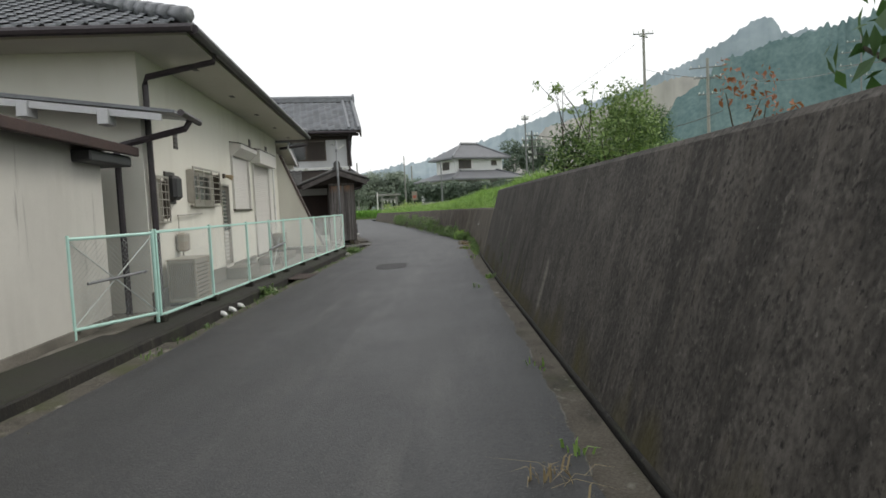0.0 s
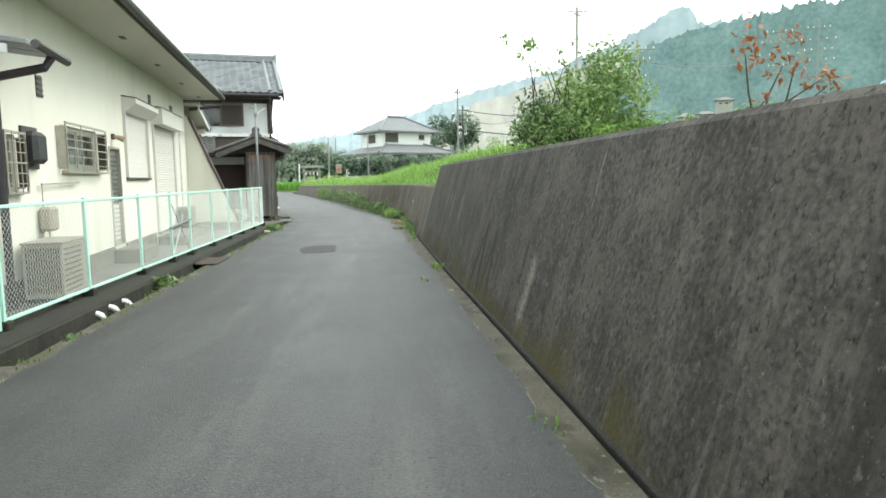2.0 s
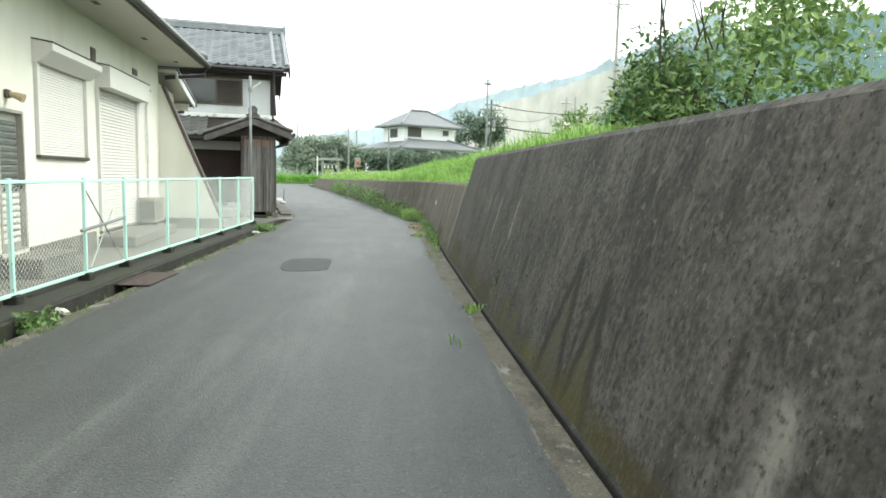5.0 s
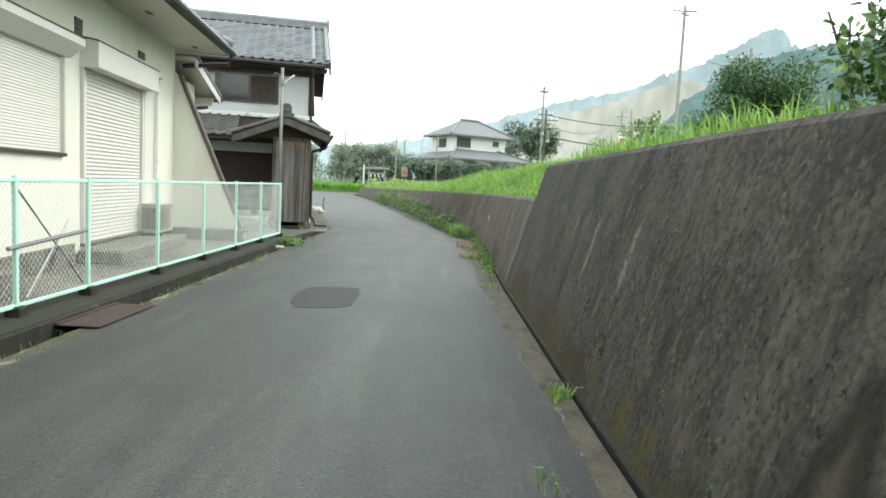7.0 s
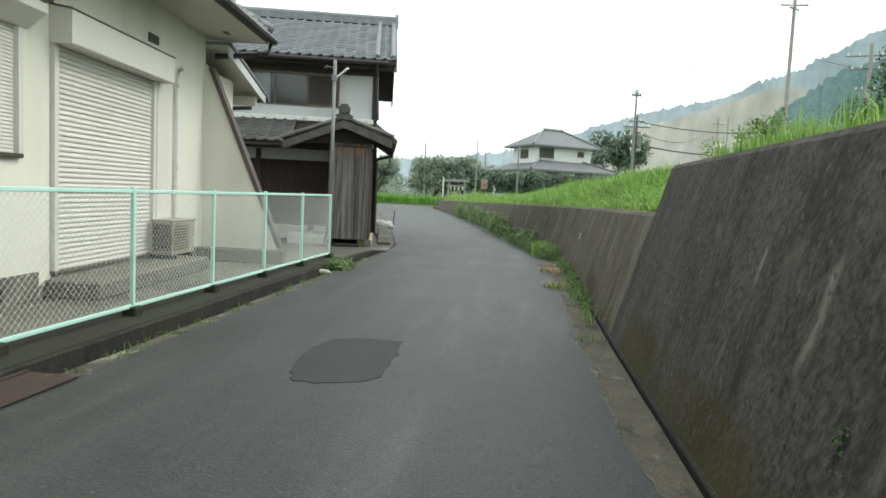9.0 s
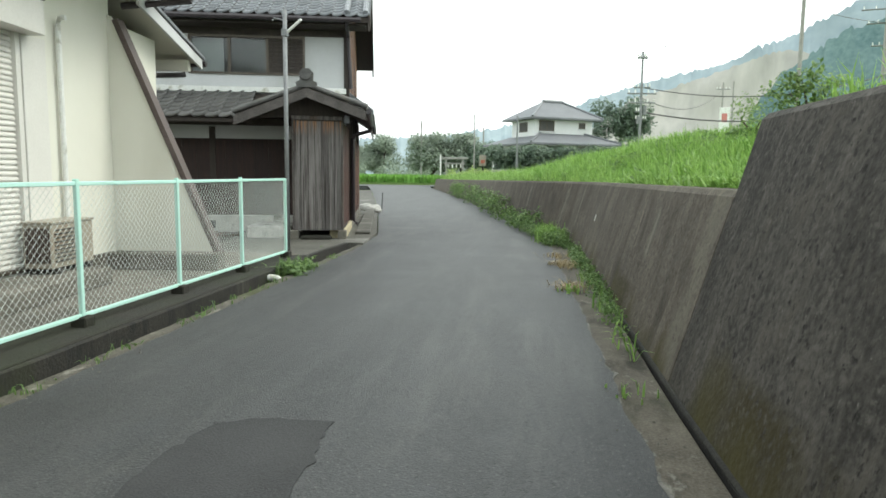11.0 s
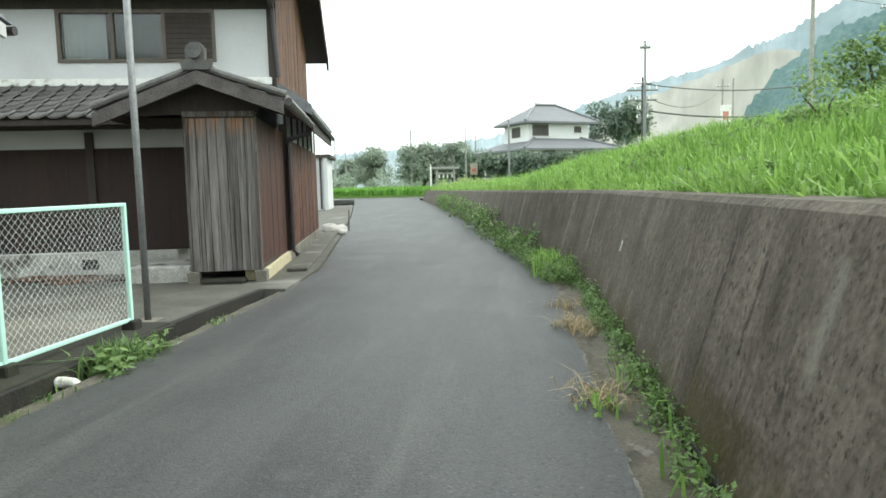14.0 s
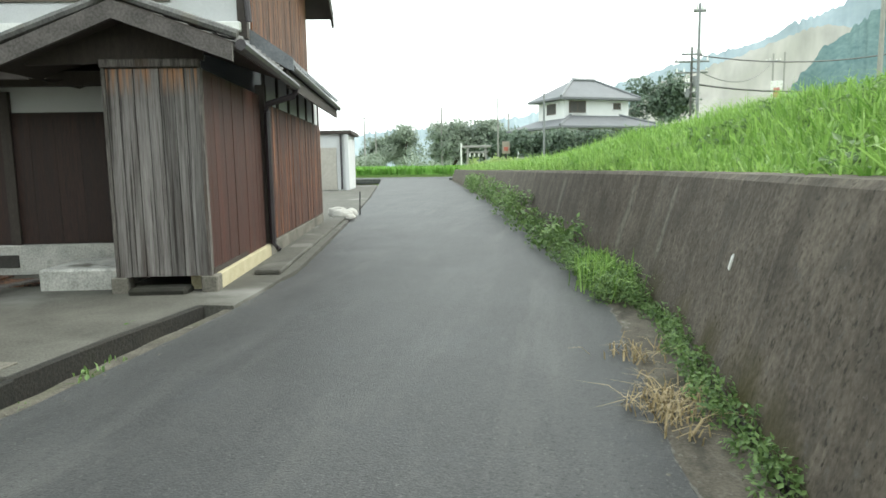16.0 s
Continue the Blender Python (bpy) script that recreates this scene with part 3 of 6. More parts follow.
retaining("wall_retaining_tall", list(np.arange(-14, STEP, 0.5)) + [STEP], lambda y: TALL, "tall dark stained concrete retaining wall, leaning back", M_WALL)
retaining("wall_retaining_low", [STEP + 0.012] + list(np.arange(20, 77.1, 0.75)), lambda y: lerp(LOWTOP, y), "lower mossy concrete retaining wall along the lane", M_WALLLOW)


# ---- gutters and kerbs ----
def strip(name, inner, outer, z0, z1, ys, mat_, label, category):
    bm = bmesh.new()
    rows = []
    for y in ys:
        a, b = inner(y), outer(y)
        rows.append([bm.verts.new(p) for p in ((a, y, z0), (a, y, z1 - 0.012), (a + 0.012, y, z1), (b - 0.012, y, z1), (b, y, z1 - 0.012), (b, y, z0))])
    for p, q in zip(rows, rows[1:]):
        for k in range(5):
            bm.faces.new((p[k], p[k + 1], q[k + 1], q[k]))
    bm.faces.new(rows[0][::-1])
    bm.faces.new(rows[-1])
    return setting(name, bm, mat_, label, category)


ys_g = [float(y) for y in np.arange(-14, 77, 0.3)]
strip("gutter_strip", lambda y: lerp(RIGHT, y) - 0.12, lambda y: lerp(FOOT, y) - 0.05 + 0.006 * noise.noise(Vector((y * 3, 1, 1))), -0.4, -0.004, ys_g, M_GUTTER, "dirty concrete gutter strip along the wall foot", "gutter")
# slit bed and liner are coloured near black to stand for its shade
strip("gutter_bed", lambda y: lerp(FOOT, y) - 0.07, lambda y: lerp(FOOT, y) + 0.05, -0.4, -0.12, ys_g, M_DITCH, "bed of the narrow drain slit, coloured dark as in shade", "gutter")
strip("gutter_liner", lambda y: lerp(FOOT, y) - 0.018, lambda y: lerp(FOOT, y) + 0.012, -0.4, -0.008, ys_g, M_DITCH, "side of the drain slit, coloured black as in shade", "gutter")
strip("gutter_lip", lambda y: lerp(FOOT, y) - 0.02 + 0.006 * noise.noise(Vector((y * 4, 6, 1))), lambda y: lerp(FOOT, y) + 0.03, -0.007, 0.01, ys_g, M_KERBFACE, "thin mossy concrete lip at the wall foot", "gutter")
DITCH_END = 27.4
ys_d = [float(y) for y in np.linspace(-14, DITCH_END, 48)]
NEAR_END = 9.45
ys_near = [float(y) for y in np.linspace(-14, NEAR_END, 60)]
ys_far = [float(y) for y in np.linspace(NEAR_END + 0.01, 25.1, 70)]


def rough_edge(y, much=0.02):
    return much * noise.noise(Vector((y * 2.3, 4, 4))) + 0.5 * much * noise.noise(Vector((y * 8, 4, 7)))


strip("ditch_bed", lambda y: lerp(LEFT, y) - 0.42, lambda y: lerp(LEFT, y) - 0.05, -0.75, -0.5, ys_d, M_DITCH, "damp bed of the roadside ditch, darkened as in shade", "ditch")
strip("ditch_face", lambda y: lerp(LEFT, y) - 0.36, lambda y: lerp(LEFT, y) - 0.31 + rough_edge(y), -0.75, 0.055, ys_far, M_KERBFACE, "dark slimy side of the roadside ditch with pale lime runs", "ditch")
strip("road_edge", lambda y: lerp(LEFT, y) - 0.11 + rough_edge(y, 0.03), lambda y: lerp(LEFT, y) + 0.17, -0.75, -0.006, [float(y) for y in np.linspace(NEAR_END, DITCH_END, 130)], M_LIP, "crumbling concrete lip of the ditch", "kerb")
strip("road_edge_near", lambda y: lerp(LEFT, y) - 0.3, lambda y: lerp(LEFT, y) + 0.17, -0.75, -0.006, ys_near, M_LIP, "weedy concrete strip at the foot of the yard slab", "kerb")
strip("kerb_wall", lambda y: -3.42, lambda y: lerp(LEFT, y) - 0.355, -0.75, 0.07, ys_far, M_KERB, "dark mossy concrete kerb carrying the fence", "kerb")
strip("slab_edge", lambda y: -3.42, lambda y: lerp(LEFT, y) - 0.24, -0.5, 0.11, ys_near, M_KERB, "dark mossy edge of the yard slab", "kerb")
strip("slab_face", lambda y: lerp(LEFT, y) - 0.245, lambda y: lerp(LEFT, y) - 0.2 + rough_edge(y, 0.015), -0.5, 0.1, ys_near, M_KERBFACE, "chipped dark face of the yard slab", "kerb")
bm = bmesh.new()
prism(bm, [(-16, -14), (-3.402, -14), (-3.402, 25.1), (-16, 25.1)], "z", -0.5, 0.085)
setting("yard", bm, M_YARD, "worn concrete yard slab beside the house", "yard")
bm = bmesh.new()
prism(bm, [(-16, 25.11), (lerp(LEFT, 25.11) - 0.455, 25.11), (lerp(LEFT, 26) - 0.455, 26), (lerp(LEFT, DITCH_END) - 0.36, DITCH_END), (lerp(LEFT, DITCH_END), DITCH_END + 0.01), (-2.9, 29.6), (-4.23, 35.5), (-7.33, 48.5), (-11.5, 65), (-25, 65), (-25, 25.11)], "z", -0.75, 0.03)
setting("apron", bm, M_APRON, "grey concrete apron in front of the old house", "pavement")

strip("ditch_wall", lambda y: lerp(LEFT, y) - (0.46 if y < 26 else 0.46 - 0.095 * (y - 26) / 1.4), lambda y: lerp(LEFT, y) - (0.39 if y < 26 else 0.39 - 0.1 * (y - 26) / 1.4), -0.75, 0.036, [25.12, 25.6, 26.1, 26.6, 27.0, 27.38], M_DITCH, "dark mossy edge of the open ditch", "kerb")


# ---- parts shared by the houses ----
def holed_wall(bm, u0, u1, z0, z1, holes, thick, m=None):
    """A wall in the plane x = 0 along y, with openings (u0, u1, z0, z1) cut through its thickness towards -x."""
    us = sorted({u0, u1, *[h[0] for h in holes], *[h[1] for h in holes]})
    zs = sorted({z0, z1, *[h[2] for h in holes], *[h[3] for h in holes]})
    hole = lambda u, z: any(h[0] < u < h[1] and h[2] < z < h[3] for h in holes)
    solid = {(i, j): not hole((us[i] + us[i + 1]) / 2, (zs[j] + zs[j + 1]) / 2) for i in range(len(us) - 1) for j in range(len(zs) - 1)}
    made = {}

    def v(x, u, z):
        k = (x, u, z)
        if k not in made:
            made[k] = bm.verts.new(m @ Vector(k) if m is not None else k)
        return made[k]
    for (i, j), full in solid.items():
        if not full:
            continue
        a, b, c, d = us[i], us[i + 1], zs[j], zs[j + 1]
        bm.faces.new((v(0, a, c), v(0, b, c), v(0, b, d), v(0, a, d)))
        bm.faces.new((v(-thick, a, c), v(-thick, a, d), v(-thick, b, d), v(-thick, b, c)))
        for di, dj, p, q in ((-1, 0, (a, c), (a, d)), (1, 0, (b, c), (b, d)), (0, -1, (a, c), (b, c)), (0, 1, (a, d), (b, d))):
            if not solid.get((i + di, j + dj), False):
                bm.faces.new((v(0, *p), v(0, *q), v(-thick, *q), v(-thick, *p)))
    return bm


def tile_mesh(width=0.27, length=0.3):
    """One S-shaped roof tile: x across, y up the slope, its lower edge thick and rounded."""
    bm = bmesh.new()
    prof = [(-0.5, 0.012), (-0.32, 0.0), (-0.05, 0.004), (0.18, 0.022), (0.36, 0.05), (0.5, 0.035)]
    lo, hi, under = [], [], []
    for fx, fz in prof:
        lo.append(bm.verts.new((fx * width, 0, fz + 0.03)))
        hi.append(bm.verts.new((fx * width, length, fz + 0.004)))
        under.append(bm.verts.new((fx * width, 0, fz - 0.004)))
    for k in range(len(prof) - 1):
        bm.faces.new((lo[k], lo[k + 1], hi[k + 1], hi[k]))
        bm.faces.new((under[k], under[k + 1], lo[k + 1], lo[k]))
    me = bpy.data.meshes.new("tile")
    bm.normal_update()
    bm.to_mesh(me)
    bm.free()
    me.polygons.foreach_set("use_smooth", [True] * len(me.polygons))
    me.materials.append(M_TILE)
    return me


TILE = tile_mesh()
TILE_OLD = TILE.copy()
TILE_OLD.name = "old_tile"
TILE_OLD.materials[0] = M_TILEOLD


def tiled(parent, origin, across, up, cols, rows, inside=None, pitch=(0.265, 0.255), mesh=TILE):
    """Lays tiles as parts on a slope from its lower corner."""
    a, u = Vector(across).normalized(), Vector(up).normalized()
    nrm = a.cross(u)
    for r in range(rows):
        for c in range(cols):
            fx, fy = (c + 0.5) * pitch[0], r * pitch[1]
            if inside and not inside(fx, fy):
                continue
            p = Vector(origin) + a * fx + u * fy
            m = Matrix((a, u, nrm)).transposed().to_4x4()
            m.translation = p
            piece("tile", mesh, parent, m @ Matrix.Rotation(random.uniform(-0.012, 0.012), 4, "Z"))


def tile_field(parent, origin, across, up, cols, rows, inside=None, pitch=(0.265, 0.255), mesh=TILE):
    """The same tiles joined into one part, for slopes that stay far off or out of sight."""
    a, u = Vector(across).normalized(), Vector(up).normalized()
    nrm = a.cross(u)
    src = [v.co.copy() for v in mesh.vertices]
    sf = [tuple(p.vertices) for p in mesh.polygons]
    vs, fs = [], []
    for r in range(rows):
        for c in range(cols):
            fx, fy = (c + 0.5) * pitch[0], r * pitch[1]
            if inside and not inside(fx, fy):
                continue
            p = Vector(origin) + a * fx + u * fy
            b = len(vs)
            vs += [p + a * q.x + u * q.y + nrm * q.z for q in src]
            fs += [tuple(b + k for k in f) for f in sf]
    ob = raw("roof_tiles", vs, fs, mesh.materials[0], parent, smooth=True)
    ob["kind"] = "stuff"
    return ob


def ridge_row(bm, a, b, r=0.1, step=0.3):
    """Half-round ridge tiles laid end to end."""
    a, b = Vector(a), Vector(b)
    n = max(int((b - a).length / step), 1)
    for k in range(n):
        p, q = a.lerp(b, k / n), a.lerp(b, (k + 1.06) / n)
        tube(bm, [p, q], r * 1.02, 8, r * 0.95)


def window_bars(parent, o, u0, u1, z0, z1, n):
    """A projecting grille of thin bars with a frame."""
    mid = (z0 + z1) / 2
    g = holed_wall(bmesh.new(), u0, u1, z0, z1, [(u0 + 0.03, u1 - 0.03, z0 + 0.03, mid - 0.01), (u0 + 0.03, u1 - 0.03, mid + 0.01, z1 - 0.03)], 0.02, Matrix.Translation((o, 0, 0)))
    grille = part("window_grille", g, M_ALU, parent, "projecting aluminium security grille")
    for uu in (u0 + 0.05, u1 - 0.07):
        for zz in (z0 + 0.06, z1 - 0.08):
            part("bracket", boxed(0.0, o - 0.02, uu, uu + 0.02, zz, zz + 0.02), M_ALU, grille)
    for k in range(n):
        z = z0 + (z1 - z0) * (k + 1) / (n + 1)
        part("bar", boxed(o - 0.014, o - 0.004, u0 + 0.01, u1 - 0.01, z - 0.006, z + 0.006), M_ALU, grille)
    for u in (u0 + (u1 - u0) * 0.33, u0 + (u1 - u0) * 0.67):
        part("bar", boxed(o - 0.004, o + 0.006, u - 0.008, u + 0.008, z0 + 0.01, z1 - 0.01), M_ALU, grille)
    for u in (u0, u1 - 0.025):
        part("side_arm", boxed(0.0, o + 0.004, u, u + 0.02, z0 + 0.08, z1 - 0.06, bevel=0.004), M_BRONZE if u > u0 else M_ALU, grille)


def window_set(parent, u0, u1, z0, z1, frame_mat, panes=2, deep=0.1, lining=None):
    """A sliding window in an opening of the plane x = 0."""
    win = part("window", holed_wall(bmesh.new(), u0, u1, z0, z1, [(u0 + 0.05, u1 - 0.05, z0 + 0.05, z1 - 0.05)], 0.06, Matrix.Translation((-deep + 0.06, 0, 0))), frame_mat, parent)
    w = (u1 - u0 - 0.1) / panes
    for k in range(panes):
        a = u0 + 0.05 + w * k
        off = -deep + 0.02 + 0.014 * (k % 2)
        s = holed_wall(bmesh.new(), a, a + w, z0 + 0.05, z1 - 0.05, [(a + 0.04, a + w - 0.04, z0 + 0.09, z1 - 0.09)], 0.02, Matrix.Translation((off + 0.02, 0, 0)))
        part("sash", s, frame_mat, win)
        p = part("pane", boxed(off + 0.006, off + 0.012, a + 0.04, a + w - 0.04, z0 + 0.05, z1 - 0.05), M_GLASS, win)
        p.visible_shadow = False
    # without a lining, a dark sheet stands for the unlit room
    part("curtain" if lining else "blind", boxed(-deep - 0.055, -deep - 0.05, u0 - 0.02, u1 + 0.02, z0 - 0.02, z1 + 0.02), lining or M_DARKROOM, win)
    sill = boxed(-0.06, 0.05, u0 - 0.04, u1 + 0.04, z0 - 0.04, z0, bevel=0.006)
    part("window_sill", sill, frame_mat, win)
    return win


def roller_shutter(parent, u0, u1, z0, z1, box_to, box_z, reach, off=0.0, hood=False):
    """A steel roller shutter: slats, guide rails and the box above."""
    sh = part("roller_shutter", boxed(off - 0.03, off + 0.05, u0 - 0.07, u0, z0, z1), M_SHUTTER, parent, "closed beige steel roller shutter")
    part("guide_rail", boxed(off - 0.03, off + 0.05, u1, u1 + 0.07, z0, z1), M_SHUTTER, sh)
    part("bottom_bar", boxed(off - 0.02, off + 0.055, u0 - 0.07, u1 + 0.07, z0 - 0.045, z0 - 0.001, bevel=0.008), M_BRONZE, sh)
    n = int((z1 - z0) / (0.036 if hood else 0.055))
    h = (z1 - z0) / n
    bm = bmesh.new()
    deep = 0.5 if hood else 1.0
    prism(bm, [(0.0, 0.0), (0.016 * deep, 0.001), (0.02 * deep, h * 0.3), (0.014 * deep, h * 0.66), (0.003, h * 0.82), (0.0, h - 0.001)], "y", u0, u1)
    me = bpy.data.meshes.new("slat")
    bmesh.ops.recalc_face_normals(bm, faces=bm.faces)
    bm.to_mesh(me)
    bm.free()
    me.materials.append(M_SHUTTER)
    for k in range(n):
        piece("slat", me, sh, Matrix.Translation((off - 0.01, 0, z0 + k * h)))
    bx = bmesh.new()
    outline_ = [(0, z1 - 0.01), (0.07, z1 - 0.01), (reach, box_z - 0.12), (reach, box_z - 0.03), (0, box_z + 0.01)] if hood else [(0, z1 - 0.01), (reach - 0.006, z1 - 0.01), (reach, z1 - 0.004), (reach, box_z - 0.03), (0, box_z + 0.01)]
    prism(bx, outline_, "y", u0 - 0.09, box_to)
    box_ = part("shutter_box", bx, M_SHUTTER, sh)
    part("cap_strip", prism(bmesh.new(), [(0, box_z + 0.014), (reach + 0.012, box_z - 0.026), (reach + 0.012, box_z - 0.012), (0, box_z + 0.03)], "y", u0 - 0.1, box_to + 0.01), M_BRONZE, box_)
    return sh


def air_unit(m, label, w=0.8, d=0.3, h=0.58):
    """An outdoor air-conditioning unit facing +x, its corner at the origin of m."""
    ac = thing("air_conditioner", label, "air conditioner", m, "outdoor units")
    part("casing", boxed(0, d, 0, w, 0.06, 0.06 + h, bevel=0.012), M_ACBOX, ac)
    part("lid", boxed(-0.01, d + 0.012, -0.012, w + 0.012, 0.06 + h, 0.085 + h, bevel=0.006), M_ACBOX, ac)
    for k in range(9):
        z = 0.13 + k * (h - 0.14) / 8
        part("grille_bar", boxed(d, d + 0.014, 0.05, w * 0.68, z, z + 0.012), M_GRILLE, ac)
    for k in range(14):
        u = d * 0.1 + k * d * 0.8 / 13
        part("side_fin", boxed(u, u + 0.008, -0.008, 0.0, 0.12, 0.02 + h), M_RUST, ac)
    for a in (0.06, w - 0.14):
        part("foot", boxed(-0.01, d + 0.02, a, a + 0.08, 0, 0.06, bevel=0.008), M_GRILLE, ac)
    return ac


# ---- the single-storey house ----
M1 = pose(-4.17, 15.95, 0, 0, 0, 6.1)
house = thing("house", "cream single-storey house with dark tiled hip roof", "house", M1)
F0 = 0.08
HOLES = [(-4.36, -3.92, 1.36, 2.0), (-2.42, -0.82, 1.62, 2.24), (-0.19, 0.5, 0.36, 2.06), (0.86, 2.73, 1.5, 2.74), (3.22, 5.58, 0.28, 2.72)]
part("wall", holed_wall(bmesh.new(), -4.6, 7.45, F0, 4.1, HOLES, 0.16), M_CREAM, house)
part("wall", boxed(-7.0, -0.16, -4.6, -4.45, F0, 4.1), M_CREAM, house)
part("wall", boxed(-7.0, -0.16, 7.3, 7.45, F0, 4.1), M_CREAM, house)
part("wall", boxed(-7.0, -6.85, -4.45, 7.3, F0, 4.1), M_CREAM, house)
part("foundation", boxed(-0.02, 0.03, -4.61, -0.24, F0, 0.36, bevel=0.01), M_YARD, house, "grey concrete plinth")
part("foundation", boxed(-0.02, 0.03, 0.55, 3.0, F0, 0.36, bevel=0.01), M_YARD, house)
part("foundation", boxed(-0.02, 0.03, 5.7, 7.3, F0, 0.3, bevel=0.01), M_YARD, house)
window_set(house, -4.36, -3.92, 1.36, 2.0, M_ALU, 1, lining=M_DIMCURTAIN)
window_bars(house, 0.1, -4.43, -3.86, 1.33, 2.03, 5)
window_set(house, -2.42, -0.82, 1.62, 2.24, M_ALU, 2, lining=M_DIMCURTAIN)
window_bars(house, 0.13, -2.6, -0.74, 1.58, 2.27, 5)
# side door with louvres
door = part("door", boxed(-0.1, -0.06, -0.15, 0.46, 0.38, 2.02), M_ALU, house, "grey aluminium back door with louvred panels")
f = holed_wall(bmesh.new(), -0.19, 0.5, 0.36, 2.06, [(-0.15, 0.46, 0.38, 2.02)], 0.11, Matrix.Translation((0.012, 0, 0)))
part("door_frame", f, M_ALU, door)
for k in range(19):
    z = 0.45 + k * 0.079
    part("louvre", boxed(-0.062, -0.04, -0.11, 0.42, z, z + 0.05, bevel=0.006), M_LOUVREGLASS if z > 1.05 else M_SHUTTER, door)
part("door_handle", boxed(-0.045, 0.0, 0.42, 0.45, 1.1, 1.22, bevel=0.006), M_BRONZE, door)
roller_shutter(house, 0.94, 2.66, 1.54, 2.74, 2.78, 3.0, 0.25, hood=True)
roller_shutter(house, 3.3, 5.5, 0.34, 2.71, 5.7, 3.07, 0.24)
part("jamb_panel", boxed(0.0, 0.05, 5.6, 6.0, 0.3, 2.71, bevel=0.006), M_SHUTTER, house)
for u, z, w, h in ((-3.17, 2.52, 0.2, 0.27), (3.05, 3.09, 0.22, 0.22), (5.4, 3.21, 0.3, 0.12)):
    v = part("wall_vent", boxed(-0.005, 0.012, u, u + w, z, z + h), M_BRONZE, house)
    for k in range(4):
        part("slat", boxed(0.012, 0.022, u + 0.01, u + w - 0.01, z + h * (k + 0.2) / 4, z + h * (k + 0.55) / 4), M_GRILLE, v)
for u in (0.8, 2.3):
    part("plinth_vent", boxed(0.03, 0.036, u, u + 0.14, 0.14, 0.3), M_GRILLE, house)
mt_ = part("electric_meter", boxed(0.0, 0.16, -3.72, -3.36, 1.68, 2.06, bevel=0.05), M_BLACK, house, "dark electricity meter box")
part("bracket", boxed(0.0, 0.03, -3.78, -3.32, 1.62, 2.12), M_GRILLE, mt_)
gm = part("gas_meter", boxed(0.02, 0.17, -3.46, -3.2, 0.86, 1.16, bevel=0.03), M_ACBOX, house)
part("pipe", tube(bmesh.new(), [(0.06, -3.39, 1.14), (0.06, -3.39, 1.44), (0.06, -2.0, 1.46)], 0.012), M_ALU, gm)
part("pipe", tube(bmesh.new(), [(0.06, -3.25, 0.88), (0.06, -3.25, 0.3)], 0.014), M_ALU, gm)
lampm = part("wall_lamp", boxed(0.0, 0.05, 0.02, 0.12, 2.18, 2.28, bevel=0.01), M_BRONZE, house)
part("bulb_shade", tube(bmesh.new(), [(0.05, 0.07, 2.23), (0.12, 0.07, 2.21), (0.2, 0.07, 2.18)], 0.03, 10, 0.055), M_AMBER, lampm)
part("vent_pipe", tube(bmesh.new(), [(0.05, 6.25, 0.75), (0.05, 6.25, 2.92), (0.08, 6.25, 3.0), (0.14, 6.25, 3.0)], 0.03), M_PVC, house)
# steps
part("doorstep", boxed(0.032, 0.62, 3.05, 6.1, F0, 0.27, bevel=0.02), M_YARD, house, "chipped concrete step")
part("doorstep", boxed(0.032, 0.5, -0.35, 0.75, F0, 0.32, bevel=0.015), M_YARD, house)
# raked wing wall at the corner with a brown coping
bm = prism(bmesh.new(), [(0.0, F0), (1.3, F0), (1.3, 0.3), (0.1, 3.2), (0.0, 3.3)], "y", 7.4, 7.52)
part("wing_wall", bm, M_CREAM, house, "cream raked wing wall")
bm = bmesh.new()
prism(bm, [(1.29, F0), (1.36, F0), (1.36, 0.3), (0.145, 3.25), (0.08, 3.22), (1.29, 0.3)], "y", 7.37, 7.55)
part("coping", bm, M_COPING, house, "brown painted metal coping")
part("plinth", boxed(0.032, 1.45, 7.1, 7.365, F0, 0.3, bevel=0.015), M_YARD, house)
# rear extension under a lean-to roof that falls away from the end wall
part("extension", boxed(-5.0, 0.08, 7.53, 8.58, F0, 3.2), M_CREAM, house)
bm = prism(bmesh.new(), [(7.46, 3.55), (9.55, 3.04), (9.55, 3.1), (7.46, 3.62)], "x", -5.0, 0.36)
part("lean_to_roof", bm, M_SOFFIT, house, "pale boarded underside of the lean-to")
part("lean_to_tiles", prism(bmesh.new(), [(7.46, 3.625), (9.62, 3.1), (9.62, 3.14), (7.46, 3.67)], "x", -5.0, 0.42), M_TILE, house)
part("verge_board", prism(bmesh.new(), [(7.46, 3.44), (9.55, 2.95), (9.55, 3.09), (7.46, 3.6)], "x", 0.362, 0.4), M_PLASTER, house, "white verge board")
part("beam", boxed(-0.3, 0.3, 9.2, 9.32, 2.88, 3.04), M_SOFFIT, house)
part("gutter", tube(bmesh.new(), [(0.42, 9.66, 3.05), (-4.5, 9.66, 3.05)], 0.05), M_PIPE, house)
part("downpipe", tube(bmesh.new(), [(0.1, 9.6, 3.02), (0.1, 9.55, 2.86), (-0.1, 8.9, 2.76), (-0.1, 8.64, 2.7)], 0.04), M_PIPE, house)
# roof
E1, U0, U1, ZE = 0.95, -5.4, 7.85, 3.84
SL = 0.42
half = (7.0 + 2 * E1) / 2
cx = -3.5
zr = ZE + SL * half


